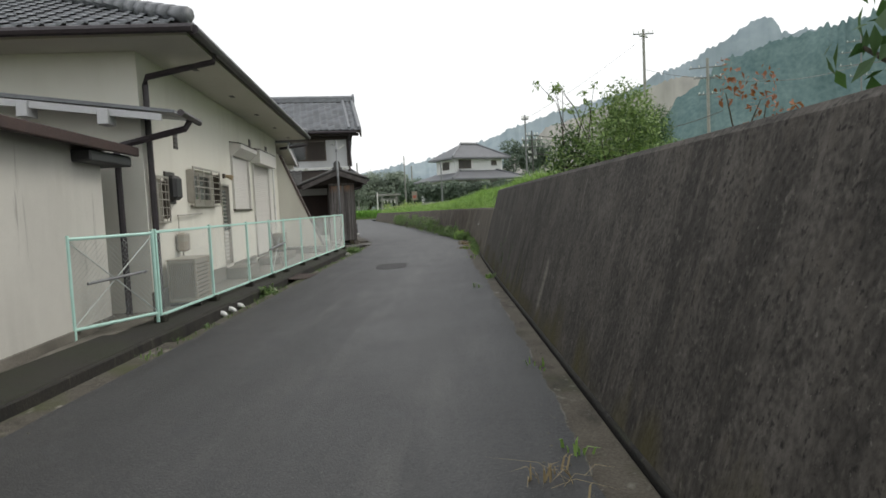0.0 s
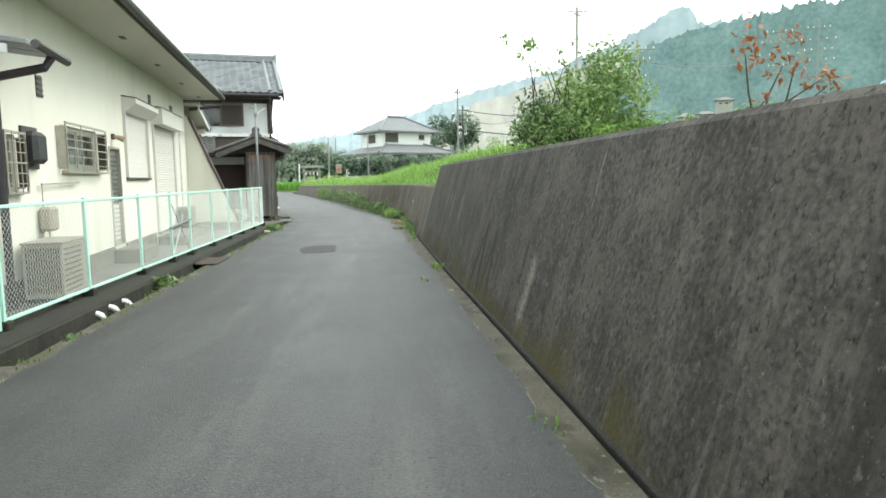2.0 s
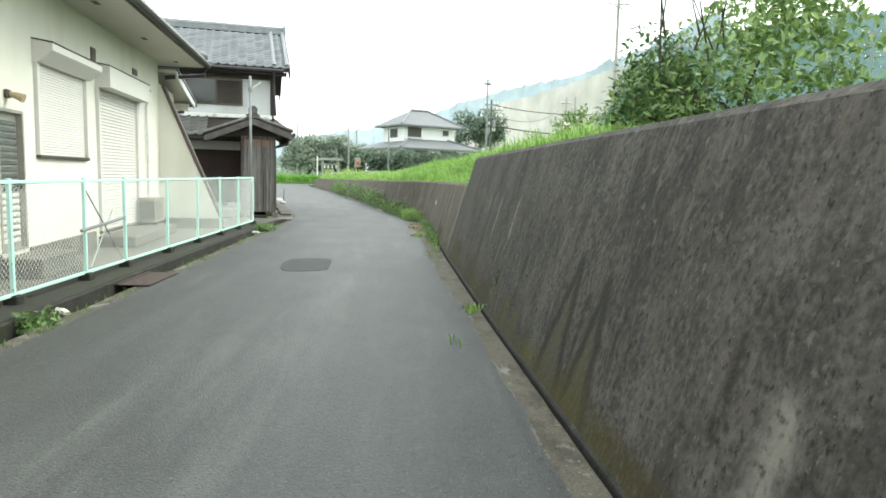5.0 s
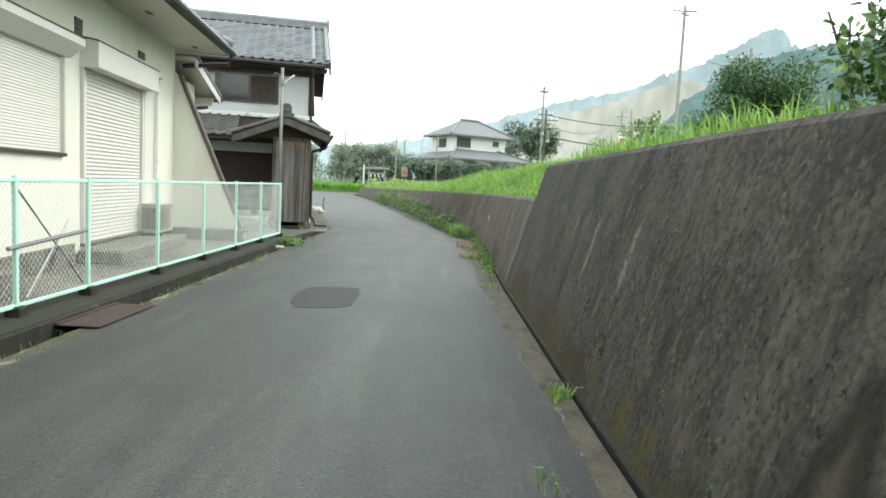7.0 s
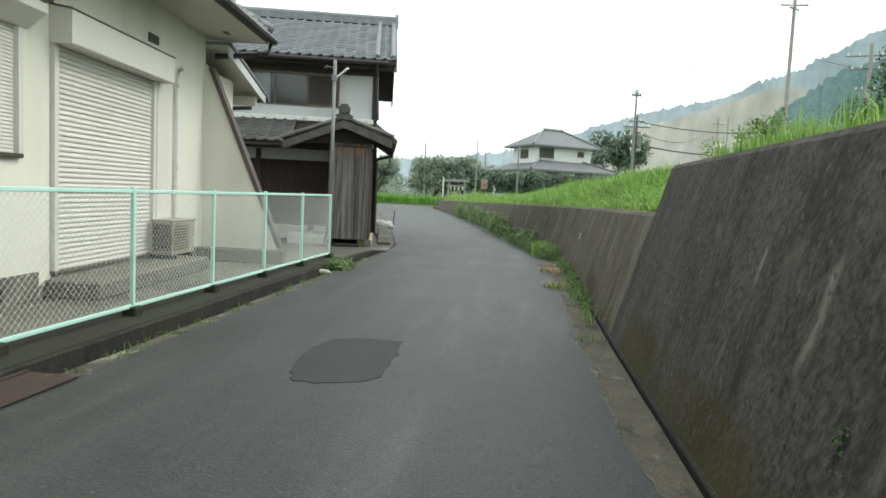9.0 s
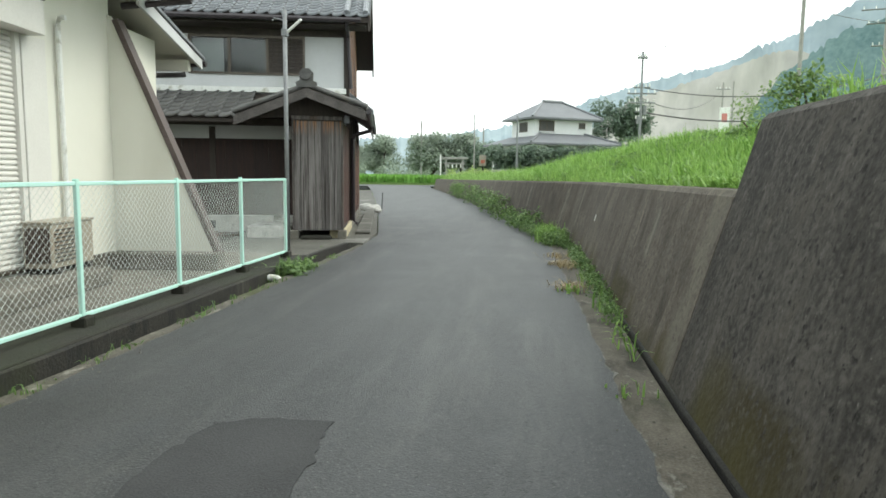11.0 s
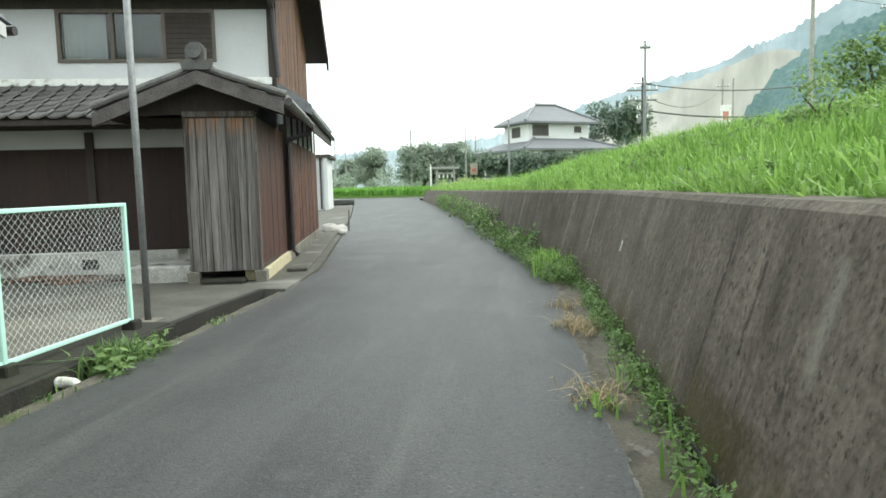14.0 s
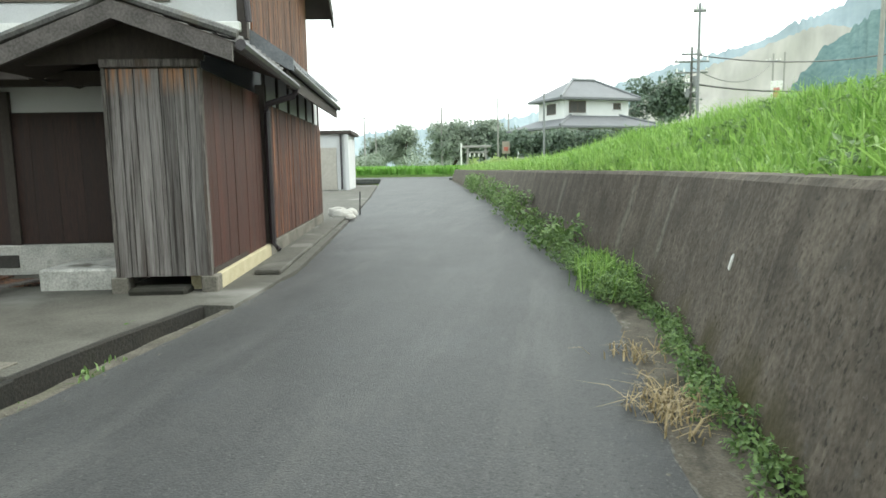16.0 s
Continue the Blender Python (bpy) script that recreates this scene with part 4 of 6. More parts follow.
def hip_roof(lift):
    bm = bmesh.new()
    a = [bm.verts.new(p) for p in ((E1, U0, ZE + lift), (E1, U1, ZE + lift), (-7 - E1, U1, ZE + lift), (-7 - E1, U0, ZE + lift))]
    r = [bm.verts.new(p) for p in ((cx, U0 + half, zr + lift), (cx, U1 - half, zr + lift))]
    b = [bm.verts.new((v.co.x, v.co.y, ZE - 0.06)) for v in a]
    for f in ((a[0], a[1], r[1], r[0]), (a[1], a[2], r[1]), (a[2], a[3], r[0], r[1]), (a[3], a[0], r[0]), (b[3], b[2], b[1], b[0])):
        bm.faces.new(f)
    for k in range(4):
        bm.faces.new((a[k], a[(k + 1) % 4], b[(k + 1) % 4], b[k]))
    return bm


roof = part("roof", hip_roof(0.03), M_WOODDARK, house, "dark smoked-tile hip roof")
part("soffit", boxed(-7 - E1 + 0.03, E1 - 0.03, U0 + 0.03, U1 - 0.03, ZE - 0.1, ZE - 0.062), M_SOFFIT, house, "cream boarded soffit")
for k in range(5):
    part("soffit_vent", boxed(0.42, 0.5, -3.4 + 2.6 * k, -3.2 + 2.6 * k, ZE - 0.108, ZE - 0.101), M_GRILLE, house)
sl_len = math.hypot(half, SL * half)
tile_field(roof, (E1, U0, ZE + 0.035), (0, 1, 0), (-1, 0, SL), int((U1 - U0) / 0.265), int(sl_len / 0.255), lambda fx, fy: fy * half / sl_len < fx < (U1 - U0) - fy * half / sl_len)
tile_field(roof, (-7 - E1, U0, ZE + 0.035), (1, 0, 0), (0, 1, SL), int(2 * half / 0.265), int(sl_len / 0.255), lambda fx, fy: fy * half / sl_len < fx < 2 * half - fy * half / sl_len)
bm = bmesh.new()
ridge_row(bm, (cx, U0 + half, zr + 0.12), (cx, U1 - half, zr + 0.12), 0.13)
ridge_row(bm, (E1, U0, ZE + 0.14), (cx, U0 + half, zr + 0.12), 0.11)
ridge_row(bm, (E1, U1, ZE + 0.14), (cx, U1 - half, zr + 0.12), 0.11)
part("ridge_tiles", bm, M_TILE, roof, smooth=True)
bm = tube(bmesh.new(), [(E1 + 0.07, U0, ZE - 0.03), (E1 + 0.07, U1, ZE - 0.05)], 0.065)
tube(bm, [(E1 + 0.07, U0 - 0.07, ZE - 0.03), (-8, U0 - 0.07, ZE - 0.03)], 0.06)
part("gutter", bm, M_PIPE, house, "dark brown half-round gutter")
part("downpipe", tube(bmesh.new(), [(E1 + 0.05, -4.25, ZE - 0.06), (E1 + 0.03, -4.25, ZE - 0.2), (0.1, -4.5, 3.4), (0.07, -4.5, 3.28), (0.07, -4.5, 0.1)], 0.045), M_PIPE, house, "dark plastic downpipe")
part("downpipe", tube(bmesh.new(), [(E1 + 0.05, U1 - 0.1, ZE - 0.06), (E1 + 0.0, U1 - 0.1, ZE - 0.28), (0.1, 7.6, 3.45)], 0.045), M_PIPE, house)

# ---- low annex and its lean-to canopy ----
MA = pose(-4.40, 15.95, 0, 0, 0, 6.1)
annex = thing("annex", "low cream outbuilding with rust-red metal roof edge", "outbuilding", MA)
part("wall", boxed(-4.0, 0.04, -16.0, -5.62, F0, 2.3), M_SHADECREAM, annex)
part("base_stain", boxed(0.0, 0.05, -16.0, -5.62, F0, 0.2, bevel=0.01), M_YARD, annex)
part("roof", prism(bmesh.new(), [(-4.2, 2.75), (0.3, 2.36), (0.3, 2.3), (-4.2, 2.68)], "y", -16.2, -5.1), M_RUST, annex, "rust-red corrugated metal roof")
part("fascia", boxed(0.28, 0.34, -16.2, -5.08, 2.24, 2.36, bevel=0.01), M_RUST, annex)
part("eave_box", boxed(-0.5, 0.26, -6.4, -5.15, 2.1, 2.24, bevel=0.02), M_BLACK, annex)
canopy = thing("lean_to_canopy", "white-edged lean-to canopy over the side passage", "canopy", M1)
part("roof", prism(bmesh.new(), [(-3.6, 3.42), (0.62, 2.84), (0.62, 2.8), (-3.6, 3.36)], "y", -5.1, -4.61), M_TILE, canopy)
part("roof_end", prism(bmesh.new(), [(0.02, 2.925), (0.68, 2.84), (0.68, 2.79), (0.02, 2.875)], "y", -4.608, -4.2), M_TILE, canopy)
part("verge_board", prism(bmesh.new(), [(-3.6, 3.35), (0.45, 2.79), (0.45, 2.7), (-3.6, 3.25)], "y", -5.13, -5.08), M_PLASTER, canopy, "white painted verge board")
for x in (-2.6, -1.35, -0.35):
    z = 2.84 + (0.62 - x) * 0.1374
    part("purlin_end", boxed(x, x + 0.14, -5.18, -4.9, z - 0.3, z - 0.1, bevel=0.008), M_PLASTER, canopy)
part("gutter", tube(bmesh.new(), [(0.7, -5.1, 2.8), (0.7, -4.2, 2.77)], 0.045), M_PIPE, canopy)
part("downpipe", tube(bmesh.new(), [(0.68, -4.6, 2.76), (0.62, -4.65, 2.64), (-0.2, -4.84, 2.42), (-0.25, -4.86, 2.34), (-0.25, -4.86, 0.1)], 0.045), M_PIPE, canopy)
part("passage_door", boxed(-1.6, -0.5, -4.27, -4.21, F0, 2.2), M_ALU, canopy, "grey sliding door in the side passage")
part("vent_pipe", tube(bmesh.new(), [(-1.6, -5.4, 2.5), (-1.6, -5.4, 2.9), (-1.6, -5.4, 2.96)], 0.05, 10, 0.07), M_PVC, canopy)

# ---- the old two-storey house ----
M2 = pose(-3.22, 28.10, 0, 0, 0, 12.5)
old = thing("farmhouse", "old timber farmhouse with plastered upper storey and tiled roofs", "house", M2)
WL = -9.0
# upper storey front wall with its window; rear and sides
RF = pose(0, 2.03, 0, 0, 0, -90)
part("upper_wall", holed_wall(bmesh.new(), WL, 0.0, 3.0, 4.95, [(-3.43, -0.98, 3.52, 4.28)], 0.15, RF), M_PLASTER, old, "weathered white plaster")
wf = part("window", boxed(-0.1, 0.03, -3.46, -0.95, 3.47, 3.52), M_BRONZE, old, "bronze sliding window with a shutter panel")
wf.matrix_basis = RF
for a, b, c, d in ((-3.46, -0.95, 4.26, 4.32), (-3.46, -3.4, 3.52, 4.26), (-1.0, -0.95, 3.52, 4.26), (-2.62, -2.56, 3.52, 4.26), (-1.8, -1.74, 3.52, 4.26)):
    part("window_frame", boxed(-0.06, 0.02, a, b, c, d), M_BRONZE, wf)
for a, b in ((-3.4, -2.62), (-2.56, -1.8)):
    p = part("pane", boxed(-0.03, -0.022, a, b, 3.52, 4.26), M_GLASS, wf)
    p.visible_shadow = False
part("curtain", boxed(-0.2, -0.19, -3.42, -2.75, 3.5, 4.28), M_CURTAIN, wf)
# dark sheet painted in place of the room's shade behind the glass
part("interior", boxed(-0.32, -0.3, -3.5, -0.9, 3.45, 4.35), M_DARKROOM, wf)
for k in range(9):
    part("shutter_board", boxed(-0.02, 0.012, -1.74, -1.0, 3.53 + k * 0.081, 3.605 + k * 0.081), M_WOODDARK, wf)
# gable side above the skirt roof: boards
RIDGE_V, RIDGE_Z, EAVE_V, EAVE_Z = 4.8, 6.3, 1.4, 4.62
k_up = (RIDGE_Z - EAVE_Z) / (RIDGE_V - EAVE_V)
bm = prism(bmesh.new(), [(2.05, 2.9), (7.6, 2.9), (7.6, EAVE_Z + 0.3), (RIDGE_V, RIDGE_Z - 0.1), (2.05, EAVE_Z + 0.2)], "x", -0.14, -0.03)
part("gable_wall", bm, M_PLASTER, old)
gb = part("gable_boarding", boxed(-0.03, -0.012, 2.35, 7.5, 3.0, 3.1), M_WOODDARK, old, "sun-bleached vertical boards")
v = 2.42
while v < 7.45:
    ztop = RIDGE_Z - 0.22 - abs(v + 0.1 - RIDGE_V) * k_up
    part("board", boxed(-0.03, random.uniform(-0.008, 0.0), v, v + 0.185, 3.02, ztop), M_WOODORANGE, gb)
    v += 0.195
part("corner_post", boxed(-0.1, 0.02, 2.0, 2.14, 3.0, 4.9), M_WOODDARK, old)
part("rear_wall", boxed(WL, -0.15, 7.5, 7.65, 0.0, 4.9), M_PLASTER, old)
part("left_wall", boxed(WL - 0.15, WL, 1.6, 7.65, 0.0, 4.9), M_PLASTER, old)
# main roof
OV = 0.5
bm = bmesh.new()
EB = 2 * RIDGE_V - EAVE_V
prism(bm, [(EAVE_V, EAVE_Z), (RIDGE_V, RIDGE_Z), (EB, EAVE_Z), (EB, EAVE_Z - 0.1), (RIDGE_V, RIDGE_Z - 0.12), (EAVE_V, EAVE_Z - 0.1)], "x", WL - 0.6, OV)
main_roof = part("roof", bm, M_WOODDARK, old, "grey smoked-tile gable roof")
cols = int((OV - WL + 0.5) / 0.265)
slope_n = int(math.hypot(RIDGE_V - EAVE_V, RIDGE_Z - EAVE_Z) / 0.255)
tiled(main_roof, (OV - 24 * 0.265, EAVE_V - 0.04, EAVE_Z + 0.012), (1, 0, 0), (0, 1, k_up), 24, slope_n)
tile_field(main_roof, (OV - cols * 0.265, EAVE_V - 0.04, EAVE_Z + 0.012), (1, 0, 0), (0, 1, k_up), cols - 24, slope_n)
bm = boxed(WL - 0.6, OV - 0.04, RIDGE_V - 0.13, RIDGE_V + 0.13, RIDGE_Z, RIDGE_Z + 0.16)
ridge_row(bm, (WL - 0.6, RIDGE_V, RIDGE_Z + 0.19), (OV - 0.02, RIDGE_V, RIDGE_Z + 0.19), 0.1)
for off in (0.1, 0.5):
    ridge_row(bm, (OV - off, EAVE_V, EAVE_Z + 0.09), (OV - off, RIDGE_V, RIDGE_Z + 0.09), 0.07)
part("ridge_tiles", bm, M_TILE, main_roof)
part("ridge_end", prism(bmesh.new(), [(RIDGE_V - 0.2, RIDGE_Z - 0.02), (RIDGE_V + 0.2, RIDGE_Z - 0.02), (RIDGE_V + 0.14, RIDGE_Z + 0.25), (RIDGE_V, RIDGE_Z + 0.36), (RIDGE_V - 0.14, RIDGE_Z + 0.25)], "x", OV - 0.06, OV + 0.04), M_TILE, main_roof)
bm = prism(bmesh.new(), [(EAVE_V - 0.05, EAVE_Z - 0.28), (EAVE_V - 0.05, EAVE_Z), (RIDGE_V, RIDGE_Z), (EB, EAVE_Z), (EB, EAVE_Z - 0.28), (RIDGE_V, RIDGE_Z - 0.28)], "x", OV - 0.05, OV)
part("bargeboard", bm, M_WOODDARK, main_roof)
part("soffit_timber", boxed(WL, OV - 0.1, 1.45, 2.0, EAVE_Z - 0.16, EAVE_Z - 0.105), M_WOODDARK, old)
part("wall_band", boxed(WL, 0.02, 1.99, 2.035, 4.32, 4.62), M_WOODDARK, old)
part("gutter", tube(bmesh.new(), [(WL, EAVE_V - 0.1, EAVE_Z - 0.05), (OV - 0.2, EAVE_V - 0.1, EAVE_Z - 0.07)], 0.055), M_PIPE, old)
part("downpipe", tube(bmesh.new(), [(0.0, EAVE_V - 0.06, EAVE_Z - 0.1), (0.0, 1.95, EAVE_Z - 0.3), (0.06, 1.97, 3.2)], 0.04), M_PIPE, old)
# lower front roof
bm = prism(bmesh.new(), [(0.7, 2.42), (2.02, 3.06), (2.02, 2.96), (0.7, 2.34)], "x", WL - 0.4, -0.9)
low_roof = part("lower_roof", bm, M_WOODDARK, old, "grey tiled pent roof")
kl = (3.06 - 2.42) / 1.32
tiled(low_roof, (-2.0 - 19 * 0.265, 0.66, 2.432), (1, 0, 0), (0, 1, kl), 19, 6, mesh=TILE_OLD)
tile_field(low_roof, (-2.0 - 27 * 0.265, 0.66, 2.432), (1, 0, 0), (0, 1, kl), 8, 6, mesh=TILE_OLD)
part("flashing", boxed(WL, -0.05, 1.93, 2.026, 3.08, 3.2, bevel=0.01), M_PVC, old, "white plaster strip above the pent roof")
part("plate", boxed(WL, -1.0, 1.0, 1.1, 2.3, 2.41), M_WOODDARK, old)
# lower front wall
part("foundation", boxed(WL, -1.02, 1.5, 1.75, 0.0, 0.4, bevel=0.015), M_FOOTING, old, "pale crumbling plaster footing")
part("footing_vent", boxed(-3.1, -2.85, 1.49, 1.52, 0.12, 0.28), M_GRILLE, old)
part("plaster_band", boxed(WL, -1.02, 1.6, 1.72, 2.05, 2.5), M_PLASTER, old)
fb = part("front_boarding", boxed(WL, -1.02, 1.6, 1.68, 0.4, 2.05), M_WOODDARK, old, "stained timber boarding, boards coloured dark as in shade")
x = -7.2
while x < -1.1:
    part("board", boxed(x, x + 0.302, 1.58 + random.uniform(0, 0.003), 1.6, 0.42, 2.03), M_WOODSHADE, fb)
    x += 0.305
for x in (-4.9, -2.95):
    part("post", boxed(x, x + 0.12, 1.54, 1.68, 0.4, 2.3), M_WOODDARK, old)
# road-side wall
part("side_footing", boxed(-0.3, 0.03, 0.16, 2.8, 0.0, 0.2, bevel=0.01), material("ochre_footing", (0.36, 0.31, 0.19), (0.5, 0.45, 0.31), 0.9, 4, 0.2, 60), old, "cream concrete footing")
part("side_footing", boxed(-0.3, 0.03, 2.8, 8.8, 0.0, 0.22, bevel=0.01), M_YARD, old)
s1 = part("side_boarding", boxed(-0.14, -0.05, 0.1, 2.85, 0.2, 2.36), M_WOODDARK, old, "brown stained vertical boards")
v = 0.05
while v < 2.68:
    part("board", boxed(-0.05, random.uniform(-0.03, -0.025), v, v + 0.187, 0.2, 2.34), M_MAROON, s1)
    v += 0.19
s2 = part("side_boarding", boxed(-0.12, -0.01, 2.85, 8.8, 0.22, 2.26), M_WOODDARK, old, "sun-bleached brown vertical boards")
v = 2.98
while v < 8.7:
    part("board", boxed(-0.01, random.uniform(0.008, 0.016), v, v + 0.185, 0.24, 2.24), M_WOODSTREAK if v > 3.1 else M_WOODBROWN, s2)
    v += 0.19
part("plaster_band", boxed(-0.12, -0.02, 2.85, 8.8, 2.26, 2.95), M_PLASTER, old)
for v in (2.9, 3.9, 4.9, 5.9, 6.9, 7.9, 8.7):
    part("post", boxed(-0.1, 0.01, v, v + 0.1, 2.26, 2.9), M_WOODDARK, old)
part("corner_post", boxed(-0.1, 0.03, 2.8, 2.95, 0.22, 2.5), M_WOODDARK, old)
part("rear_side_wall", boxed(-4, -0.12, 8.7, 8.8, 0.0, 2.95), M_PLASTER, old)
part("downpipe", tube(bmesh.new(), [(0.5, 2.7, 2.42), (0.46, 2.74, 2.33), (0.08, 2.76, 2.22), (0.07, 2.76, 2.1), (0.07, 2.76, 0.22), (0.16, 2.72, 0.12)], 0.045), M_PIPE, old, "brown downpipe")
# skirt roof on the road side
bm = prism(bmesh.new(), [(-0.02, 3.06), (0.47, 2.7), (0.47, 2.62), (-0.02, 2.92)], "y", 2.3, 8.3)
skirt = part("skirt_roof", bm, M_WOODDARK, old, "narrow tiled skirt roof")
tiled(skirt, (0.5, 2.3, 2.712), (0, 1, 0), (-0.49, 0, 0.36), 22, 2)
part("fascia", boxed(0.45, 0.485, 2.3, 8.3, 2.4, 2.68), M_WOODDARK, skirt)
part("gutter", tube(bmesh.new(), [(0.53, 2.3, 2.66), (0.53, 8.3, 2.6)], 0.05), M_PIPE, skirt)
part("verge", prism(bmesh.new(), [(-0.02, 3.18), (0.56, 2.78), (0.56, 2.6), (-0.02, 2.92)], "y", 2.24, 2.298), M_TILE, skirt)
# the gabled porch box
PX, PZ, LX, LZ = -0.66, 2.925, -1.98, 2.4
bm = prism(bmesh.new(), [(PX, PZ), (0.42, 2.53), (0.42, 2.46), (PX, PZ - 0.09), (LX, LZ - 0.07), (LX, LZ)], "y", -0.45, 2.0)
porch_roof = part("porch_roof", bm, M_WOODDARK, old, "small tiled gable roof over the porch")
kp = (PZ - 2.53) / (0.42 - PX)
tiled(porch_roof, (0.45, -0.42, 2.54), (0, 1, 0), (PX - 0.42, 0, PZ - 2.53), 9, 5, mesh=TILE_OLD)
tiled(porch_roof, (LX - 0.03, 1.97, LZ + 0.01), (0, -1, 0), (PX - LX, 0, PZ - LZ), 9, 5, mesh=TILE_OLD)
bm = bmesh.new()
ridge_row(bm, (PX, -0.42, PZ + 0.08), (PX, 2.0, PZ + 0.08), 0.1)
ridge_row(bm, (PX, -0.4, PZ + 0.05), (0.46, -0.4, 2.6), 0.05, 0.25)
ridge_row(bm, (PX, -0.4, PZ + 0.05), (LX - 0.04, -0.4, LZ + 0.07), 0.05, 0.25)
part("ridge_tiles", bm, M_TILEOLD, porch_roof)
bm = prism(bmesh.new(), [(PX + a, PZ + b) for a, b in ((-0.17, -0.01), (0.17, -0.01), (0.2, 0.08), (0.12, 0.12), (0.13, 0.26), (0.06, 0.34), (-0.06, 0.34), (-0.13, 0.26), (-0.12, 0.12), (-0.2, 0.08))], "y", -0.5, -0.4)
tube(bm, [(PX, -0.55, PZ + 0.22), (PX, -0.5, PZ + 0.22)], 0.09, 12)
part("ridge_ornament", bm, M_TILEOLD, porch_roof, "scrolled ridge-end tile")
for x1, z1 in ((0.44, 2.5), (LX - 0.02, LZ - 0.03)):
    s = 1 if x1 > PX else -1
    bm = prism(bmesh.new(), [(PX, PZ - 0.02), (x1, z1), (x1, z1 - 0.17), (PX, PZ - 0.19)], "y", -0.5, -0.452)
    part("bargeboard", bm, M_BARGE, porch_roof, "weathered grey bargeboard")
part("gutter", tube(bmesh.new(), [(0.5, -0.4, 2.5), (0.5, 2.75, 2.46)], 0.055), M_PIPE, porch_roof)
part("gable_infill", prism(bmesh.new(), [(PX, PZ - 0.1), (0.02, 2.62), (0.02, 2.42), (-1.75, 2.38), (-1.75, 2.45)], "y", 0.0, 0.05), M_WOODDARK, old)
part("lintel", boxed(-1.0, -0.02, -0.06, 0.04, 2.35, 2.43, bevel=0.006), M_WOODGREY, old)
pf = part("porch_front", boxed(-0.965, -0.05, 0.02, 0.1, 0.2, 2.35), M_WOODDARK, old, "silver-grey weathered vertical planks")
xs = [-0.965, -0.84, -0.69, -0.56, -0.43, -0.29, -0.18, -0.045]
for a, b in zip(xs, xs[1:]):
    part("plank", boxed(a + 0.004, b - 0.004, random.uniform(-0.016, -0.006), 0.02, 0.2, 2.34, bevel=0.003), M_PORCHPLANK, pf)
part("corner_strip", boxed(-1.0, -0.967, -0.03, 0.06, 0.2, 2.348), M_WOODGREY, pf)
part("corner_strip", boxed(-0.043, -0.012, -0.03, 0.05, 0.2, 2.348), M_WOODGREY, pf)
part("porch_inner_wall", boxed(-1.02, -0.94, 0.1, 1.6, 0.2, 2.4), M_WOODDARK, old)
part("porch_floor", boxed(-1.0, -0.02, 0.1, 1.6, 0.2, 0.26), M_WOODDARK, old)
for x in (-1.06, -0.13):
    part("base_stone", boxed(x, x + 0.17, -0.04, 0.16, 0.0, 0.2, bevel=0.012), M_YARD, old)
part("plaster_block", boxed(-1.95, -1.08, 0.25, 1.2, 0.0, 0.26, bevel=0.02), M_FOOTING, old)
part("step_stone", boxed(-0.85, -0.25, -0.16, 0.12, 0.0, 0.1, bevel=0.03), M_KERB, old)


# ---- the mint-green mesh fence ----
def fence_panel(bm, y0, y1, z0, z1, x):
    """Crossing wires between two posts and two rails."""
    step, r = 0.066, 0.0016
    w, h = y1 - y0, z1 - z0
    for sgn in (1, -1):
        k = -h
        while k < w:
            a0, b0 = max(k, 0), 0 if k >= 0 else -k
            a1 = min(k + h, w)
            b1 = a1 - k
            if a1 - a0 > 0.02:
                p = (y0 + a0, y0 + a1) if sgn > 0 else (y1 - a0, y1 - a1)
                tube(bm, [(x + sgn * 0.003, p[0], z0 + b0), (x + sgn * 0.003, p[1], z0 + b1)], r, 3, caps=False)
            k += step
    return bm


FX = -3.2
fence = thing("mesh_fence", "mint-green steel fence with chain-link mesh on a concrete kerb", "fence", pose(0, 0, 0))
POSTS = [10.5, 12.4, 14.25, 15.75, 16.9, 18.55, 20.15, 21.7, 23.25, 24.8]
ZT, ZB = 1.25, 0.16
for y in POSTS:
    last = y == POSTS[-1]
    post = part("post", boxed(FX - 0.02, FX + 0.02, y - 0.02, y + 0.02, 0.05, ZT + (0.0 if last else 0.02), bevel=0.006), M_MINT, fence)
    part("block", boxed(FX - 0.07, FX + 0.07, y - 0.065, y + 0.065, 0.05, 0.155, bevel=0.012), M_KERB, post, "small concrete footing")
for a, b in zip(POSTS, POSTS[1:]):
    part("top_rail", boxed(FX - 0.014, FX + 0.014, a + 0.02, b - 0.02, ZT - 0.035, ZT, bevel=0.005), M_MINT, fence)
    part("bottom_rail", boxed(FX - 0.014, FX + 0.014, a + 0.02, b - 0.02, ZB - 0.02, ZB + 0.015, bevel=0.005), M_MINT, fence)
    part("wire_mesh", fence_panel(bmesh.new(), a + 0.02, b - 0.02, ZB, ZT - 0.03, FX), M_WIRE, fence)
# the hinged leaf at the near end, braced crosswise
gate = thing("fence_gate", "mint-green tubular gate leaf with crossed braces and a bolt", "gate", pose(0, 0, 0))
gx0, gy0, gx1, gy1 = -3.65, 9.32, -3.2, 10.42
for x, y in ((gx0, gy0), (gx1, gy1)):
    part("gate_post", tube(bmesh.new(), [(x, y, 0.08), (x, y, 1.26)], 0.024), M_MINT, gate)
for z in (1.22, 0.2):
    part("gate_rail", tube(bmesh.new(), [(gx0, gy0, z), (gx1, gy1, z)], 0.02), M_MINT, gate)
part("brace", tube(bmesh.new(), [(gx0, gy0, 1.2), (gx1, gy1, 0.22)], 0.008), M_WIRE, gate)
part("brace", tube(bmesh.new(), [(gx0, gy0, 0.22), (gx1, gy1, 1.2)], 0.008), M_WIRE, gate)
